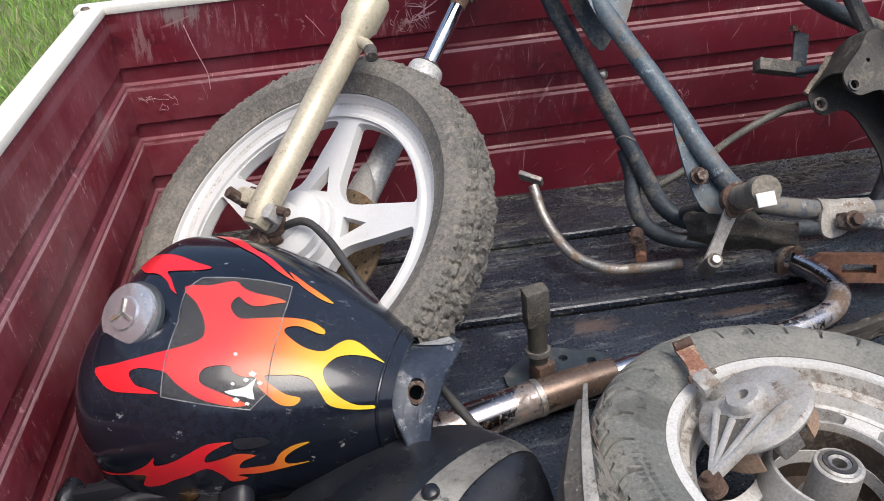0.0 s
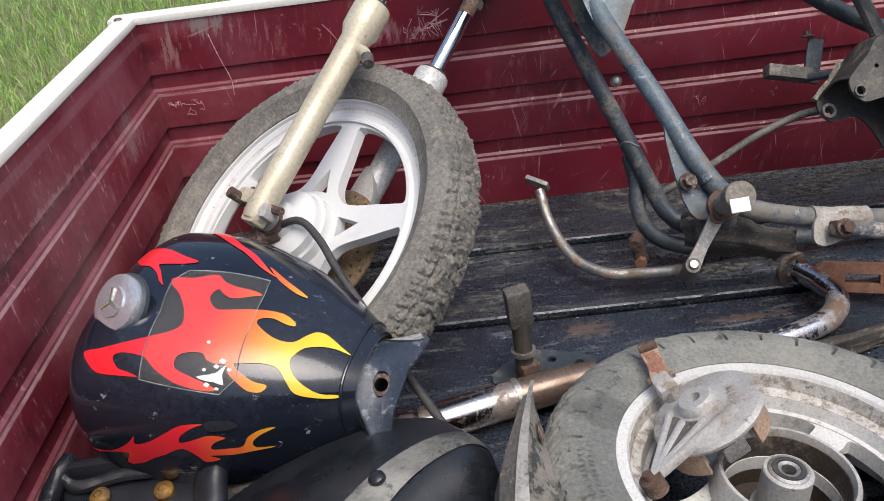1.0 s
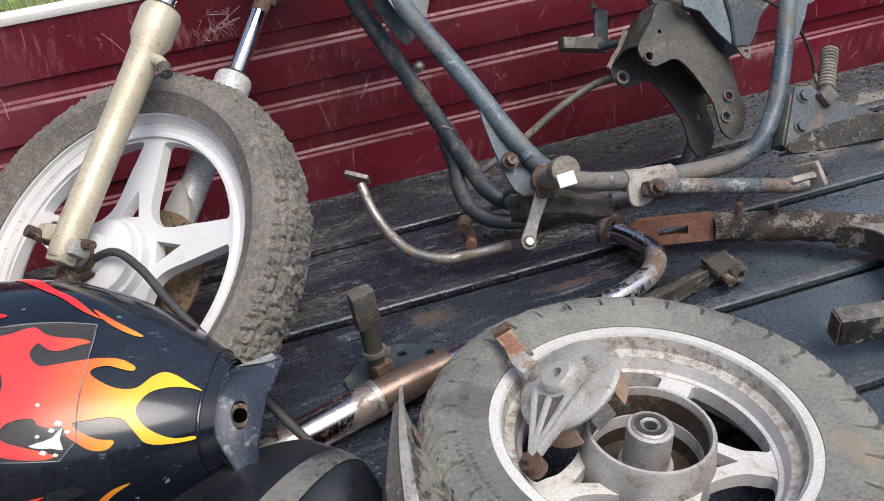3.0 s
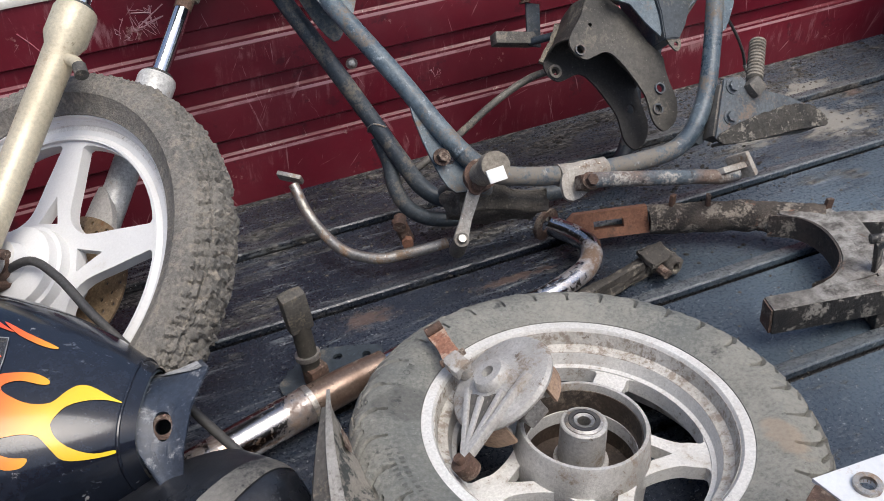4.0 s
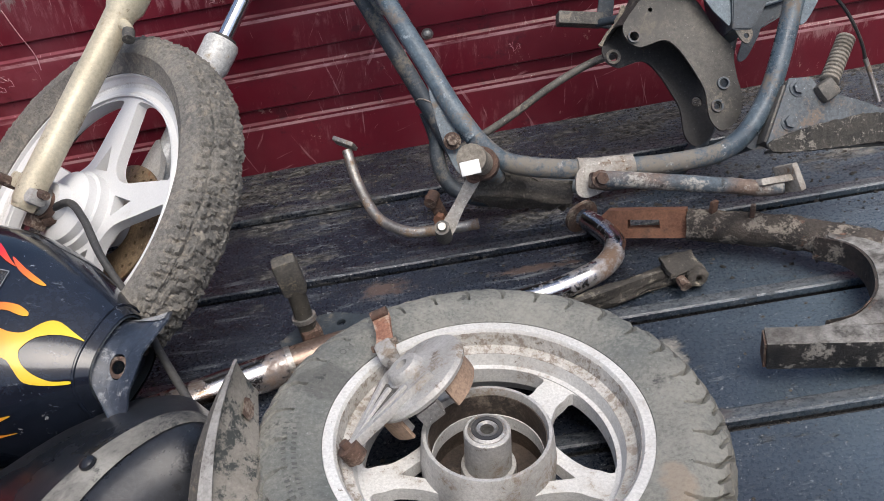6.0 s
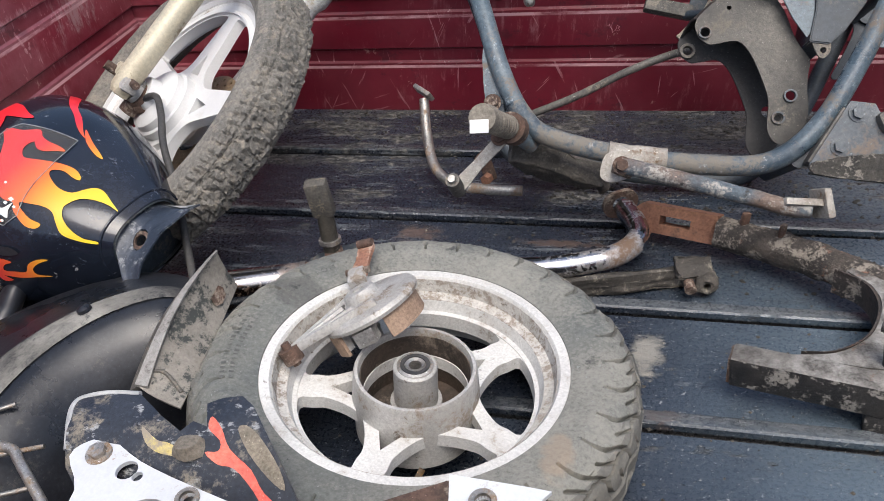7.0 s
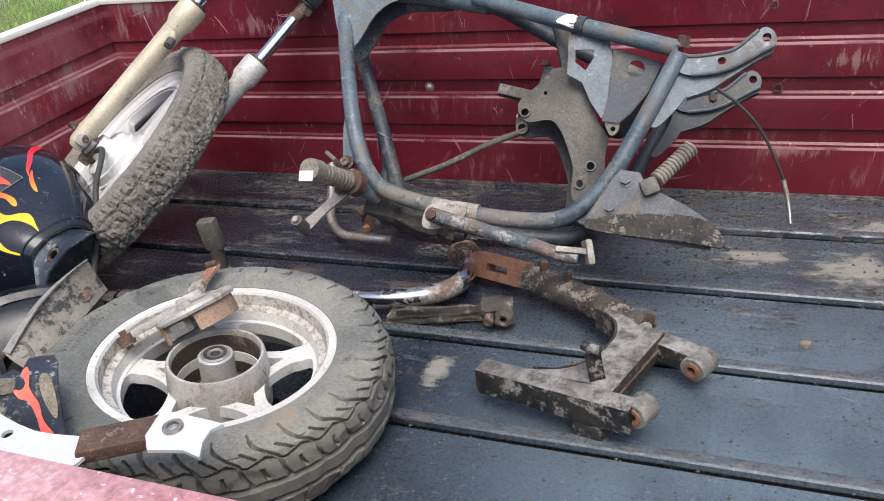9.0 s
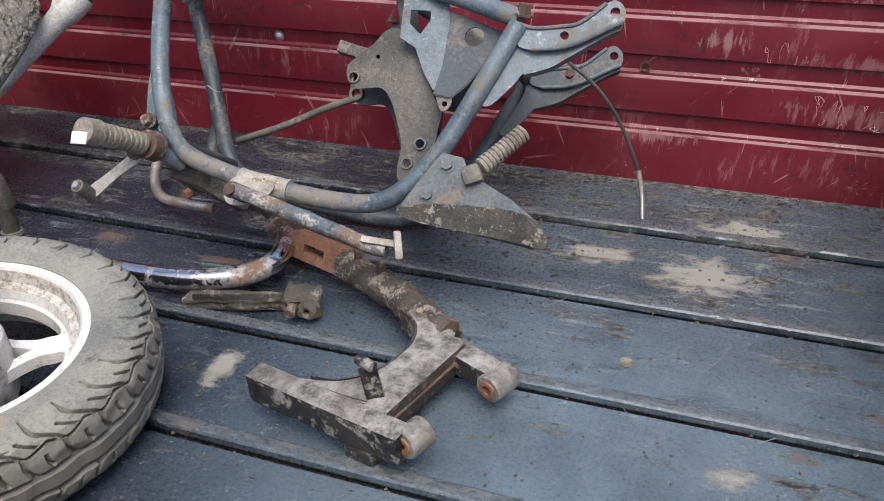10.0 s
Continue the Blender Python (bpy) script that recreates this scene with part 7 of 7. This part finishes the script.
part("window", box((0.10, 0.05, 0.006), pose(-0.34, 0.67, 0.097, 12, 0, -4), 0.002), BLUE_DARK, tb, "raised dark panel", world=True)
for x in (-0.385, -0.295):
    part("brass_bolt", lathe([(0.0, 0.006), (0.005, 0.006), (0.006, 0.009), (0.010, 0.008), (0.014, 0.003), (0.014, -0.004), (0.0, -0.004)], 20), BRASS, tb, "brass bolt head", world=True, m=pose(x, 0.735, 0.112, 14, 0, 0))

# ---- broken painted panel ----
bk = thing("broken_side_panel", "broken dark plastic side panel with painted flames", "panel", pose(0.3, 0.4, 0.0))


def panel_place(u, v):
    """u along the broken edge, v from its top edge down towards the near wall."""
    top = Vector((0.155, 0.425, 0.262)).lerp(Vector((0.365, 0.452, 0.262)), u)
    bot = Vector((0.215, 0.300, 0.205)).lerp(Vector((0.50, 0.305, 0.215)), u)
    return top.lerp(bot, v) + Vector((0, 0, 0.016 * math.sin(math.pi * min(1, v * 1.3)) - 0.03 * max(0.0, 0.25 - u) ** 1.0 * (1 - v)))


crack = [(0.0, 0.10), (0.03, 0.0), (0.20, -0.02), (0.40, 0.0), (0.50, 0.22), (0.58, 0.34), (0.66, 0.26), (0.72, 0.30), (0.76, 0.10), (0.86, 0.04), (0.97, 0.02), (1.0, 0.12), (1.0, 0.55), (1.0, 1.0), (0.7, 1.0), (0.4, 1.0), (0.1, 1.0), (-0.02, 0.6)]
part("skin", sheet(crack, (), panel_place, 0.004, 3), PANEL, bk, "dark scuffed plastic skin", world=True)


part("panel_lip", tube([panel_place(u, v) + Vector((0, 0.002, 0.002)) for u, v in ((-0.02, 0.5), (-0.01, 0.25), (0.0, 0.08), (0.05, 0.0), (0.20, -0.02), (0.39, 0.0))], 0.004, 8, 5), STEEL_LIP, bk, "worn folded lip", world=True)


def panel_paint(pts, material, label, name):
    part(name, sheet(round_loop(pts, 3), (), lambda u, v: panel_place(u, v) + Vector((0, -0.0035, 0.0045)), 0.0, 2), material, bk, label, world=True)


FLAME_RED = surf("salmon_red_flame_paint", (0.72, 0.10, 0.08), (0.70, 0.22, 0.14), 12, 0.4, 0, 0.1, 90, dirt=(0.3, 0.22, 0.17), dirt_scale=20, dirt_cut=0.62)
FLAME_YEL = surf("worn_yellow_flame_paint", (0.62, 0.50, 0.12), (0.55, 0.45, 0.2), 12, 0.45, 0, 0.1, 90, dirt=(0.3, 0.26, 0.2), dirt_scale=22, dirt_cut=0.52)
panel_paint([(0.735, 0.30), (0.775, 0.20), (0.80, 0.30), (0.80, 0.44), (0.86, 0.56), (0.875, 0.68), (0.94, 0.78), (0.99, 0.93), (0.93, 0.87), (0.855, 0.80), (0.83, 0.67), (0.785, 0.56), (0.715, 0.54), (0.675, 0.47), (0.74, 0.46), (0.768, 0.39)], FLAME_RED, "salmon-red painted flame", "painted_flame")
panel_paint([(0.40, 0.30), (0.46, 0.40), (0.52, 0.42), (0.58, 0.50), (0.50, 0.50), (0.44, 0.48), (0.40, 0.42)], FLAME_YEL, "worn yellow painted flame", "painted_flame")
panel_paint([(0.88, 0.30), (0.93, 0.27), (0.97, 0.36), (0.99, 0.54), (0.97, 0.66), (0.92, 0.60), (0.88, 0.46)], SAND, "scraped pale oval patch", "scraped_patch")
part("mud_clod", rough_up(lathe([(0.0, 0.012), (0.012, 0.009), (0.02, 0.0), (0.0, -0.004)], 14), 0.011, 60), DUSTY_RUBBER, bk, "clod of dry mud", world=True, m=Matrix.Translation(panel_place(0.60, 0.44)))

# ---- white perforated stay ----
ws = thing("white_stay", "white painted perforated stay with a rusty clamp", "stay", pose(0.45, 0.32, 0.0))
STAY_SHIFT = (-0.007, -0.001, -0.008)
stay = [(0.205, 0.350), (0.215, 0.372), (0.240, 0.378), (0.290, 0.355), (0.360, 0.334), (0.460, 0.312), (0.545, 0.318), (0.565, 0.300), (0.555, 0.262), (0.470, 0.250), (0.425, 0.268), (0.360, 0.305), (0.322, 0.312), (0.298, 0.290), (0.275, 0.245), (0.245, 0.250), (0.238, 0.310)]
sholes = [circle(0.281, 0.342, 0.012, 16), circle(0.297, 0.336, 0.006, 12), circle(0.366, 0.317, 0.008, 14), circle(0.424, 0.298, 0.008, 14)]
WS = pose(0, 0, 0.262)
wp = part("plate", plate(round_loop(stay, 3), 0.005, sholes, m=WS), WHITE_PLATE, ws, "white painted plate with holes", world=True)
part("plate_fold", tube([(0.275, 0.243, 0.25), (0.30, 0.288, 0.25), (0.324, 0.308, 0.25), (0.362, 0.300, 0.25), (0.428, 0.263, 0.25)], 0.013, 8, 4, squash=0.2, up=(0, 0, 1)), RUSTY, wp, "brown folded lower edge", world=True)
part("stay_bolt", bolt_head((0.238, 0.357, 0.266), (0, -0.1, 1), 0.010, 0.008), STEEL, ws, "zinc bolt", world=True)
part("hole_ring", lathe([(0.008, 0.0), (0.0125, 0.0), (0.0125, 0.004), (0.008, 0.004)], 20, True), STEEL, ws, world=True, m=pose(0.366, 0.317, 0.265))
part("clamp_block", rough_up(box((0.105, 0.048, 0.020), pose(0.590, 0.328, 0.262, 0, 0, 30), 0.004), 0.001, 60), RUSTY, ws, "brown rusty clamp", world=True)
endp = plate([(0.622, 0.378), (0.700, 0.374), (0.722, 0.372), (0.712, 0.358), (0.716, 0.335), (0.728, 0.312), (0.700, 0.318), (0.652, 0.308), (0.632, 0.330)], 0.005, (circle(0.661, 0.350, 0.008, 16),), m=pose(0, 0, 0.272))
ep = part("end_plate", endp, WHITE_PLATE, ws, "torn white end with an eyelet", world=True)
part("eyelet", lathe([(0.008, -0.003), (0.0135, -0.003), (0.0135, 0.005), (0.008, 0.005)], 22, True), STEEL, ep, "steel eyelet", world=True, m=pose(0.661, 0.350, 0.274))

ws.matrix_basis = Matrix.Translation(STAY_SHIFT) @ ws.matrix_basis

# ---- wire rack ----
rk = thing("wire_rack", "bent chromed wire luggage rack beside the mudguard", "rack", pose(0.05, 0.35, 0.0))
part("hoop", tube([(-0.03, 0.385, 0.20), (0.03, 0.388, 0.203), (0.068, 0.386, 0.203), (0.085, 0.375, 0.20), (0.125, 0.345, 0.19), (0.20, 0.29, 0.17)], 0.0065, 12, 5), STEEL, rk, "bent dull chrome hoop", world=True)
for a, c in (((-0.06, 0.40, 0.2), (0.022, 0.455, 0.2)), ((0.0, 0.36, 0.195), (0.105, 0.398, 0.2)), ((0.03, 0.305, 0.19), (0.125, 0.350, 0.19))):
    part("wire", bar(a, c, 0.003, 10), STEEL, rk, "thin steel wire", world=True)

# ---- dirt and small bits on the floor ----
def crumbs(count, seed):
    """Loose grit and flakes, thickest along the far wall and round the frame."""
    rng = random.Random(seed)
    verts, faces = [], []
    for _ in range(count):
        if rng.random() < 0.7:
            x, y = rng.uniform(-0.2, 1.75), Y1 - 0.02 - abs(rng.gauss(0, 0.17))
        else:
            x, y = rng.uniform(0.3, 1.85), rng.uniform(0.35, 1.55)
        if y < 0.3 or rng.random() > 0.25 + 0.6 * x:
            continue
        r, a0 = 0.0012 + 0.0035 * rng.random() ** 4, rng.uniform(0, 6.28)
        h = r * rng.uniform(0.4, 0.9)
        i = len(verts)
        verts += [(x + r * rng.uniform(0.7, 1.4) * math.cos(a0 + k * 1.57), y + r * rng.uniform(0.7, 1.3) * math.sin(a0 + k * 1.57), -0.0004) for k in range(4)]
        verts.append((x, y, h))
        faces += [(i + k, i + (k + 1) % 4, i + 4) for k in range(4)]
    me = bpy.data.meshes.new("grit")
    me.from_pydata(verts, [], faces)
    me.materials.append(DARK_MUD)
    return tagged(new("grit", me), "loose dry grit and flakes scattered over the floor", "grit", "", "stuff")


def clods(count, seed):
    """Lumps of dark dried mud, mostly under the frame, round its lower tube and along the far wall."""
    rng = random.Random(seed)
    verts, faces = [], []
    for _ in range(count):
        k = rng.random()
        if k < 0.45:
            x = rng.uniform(0.42, 1.30)
            y = rng.gauss(1.27, 0.07)
        elif k < 0.92:
            x, y = rng.uniform(-0.1, 1.85), Y1 - 0.01 - abs(rng.gauss(0, 0.09))
        else:
            x, y = rng.uniform(0.55, 1.25), rng.uniform(0.95, 1.2)
        if y > Y1 - 0.012:
            continue
        r = 0.0010 + 0.0048 * rng.random() ** 5
        n, i = 6, len(verts)
        for ring, (q, z) in enumerate(((1.0, -0.001), (0.8, 0.55), (0.35, 0.85))):
            for j in range(n):
                a = 2 * math.pi * (j + 0.5 * ring) / n
                e = r * q * rng.uniform(0.6, 1.4)
                verts.append((x + e * math.cos(a), y + e * 0.8 * math.sin(a), max(-0.001, r * z * rng.uniform(0.5, 1.0)) if ring else -0.001))
        for ring in range(2):
            for j in range(n):
                p, q = i + ring * n + j, i + ring * n + (j + 1) % n
                faces.append((p, q, q + n, p + n))
        faces.append(tuple(i + 2 * n + j for j in range(n)))
    me = bpy.data.meshes.new("mud_clods")
    me.from_pydata(verts, [], faces)
    me.materials.append(CLOD)
    return tagged(new("mud_clods", me), "dark crumbly mud clods scattered over the floor", "mud", "", "stuff")


clods(2600, 21)
crumbs(9000, 11)
for line in [[(1.481, 1.101), (1.462, 1.056), (1.463, 0.991)], [(1.36, 1.06), (1.353, 1.025), (1.345, 0.993)], [(1.558, 1.121), (1.541, 1.08), (1.521, 1.046)], [(1.2, 1.08), (1.208, 1.063), (1.207, 1.044)], [(1.573, 0.873), (1.6, 0.913), (1.651, 0.951)], [(1.401, 0.959), (1.437, 0.915), (1.488, 0.895)], [(1.345, 1.044), (1.342, 1.021), (1.36, 1.013)], [(1.247, 1.139), (1.286, 1.184), (1.345, 1.236)], [(1.645, 1.23), (1.689, 1.196), (1.73, 1.194)]]:
    part("scratch_line", tube([(x, y, 0.0001) for x, y in line], 0.0007, 6, 6), CHIPPED, bed, "pale scratch in the floor paint")
stone = solo("pebble", rough_up(lathe([(0.0, 0.008), (0.008, 0.006), (0.011, 0.001), (0.0, -0.001)], 14), 0.003, 90), SAND, "small pale pebble on the floor", "pebble")
stone.matrix_world = pose(1.405, 1.035, 0.001)


# ---- raised lettering on the rear tyre ----
def lettering(text, radius, height, mid_angle, size, parent):
    """Letters set round the tyre's side wall, tops outwards."""
    bm = bmesh.new()
    step = size * 0.82 / radius
    for k, ch in enumerate(text):
        cu = bpy.data.curves.new("letter", "FONT")
        cu.body, cu.size, cu.extrude, cu.align_x = ch, size, 0.0006, "CENTER"
        ob = bpy.data.objects.new("letter", cu)
        me = bpy.data.meshes.new_from_object(ob)
        a = mid_angle - step * (k - (len(text) - 1) / 2)
        me.transform(Matrix.Rotation(a - math.pi / 2, 4, "Z") @ Matrix.Translation((0, radius, height)) @ Matrix.Rotation(radians(-14), 4, "X"))
        bm.from_mesh(me)
        bpy.data.meshes.remove(me)
        bpy.data.objects.remove(ob)
        bpy.data.curves.remove(cu)
    return part("lettering", bm, RUBBER_REAR, parent, "raised moulded lettering", flat=True)


lettering("ROTATION", 0.243, 0.0655, radians(152), 0.011, tyre)
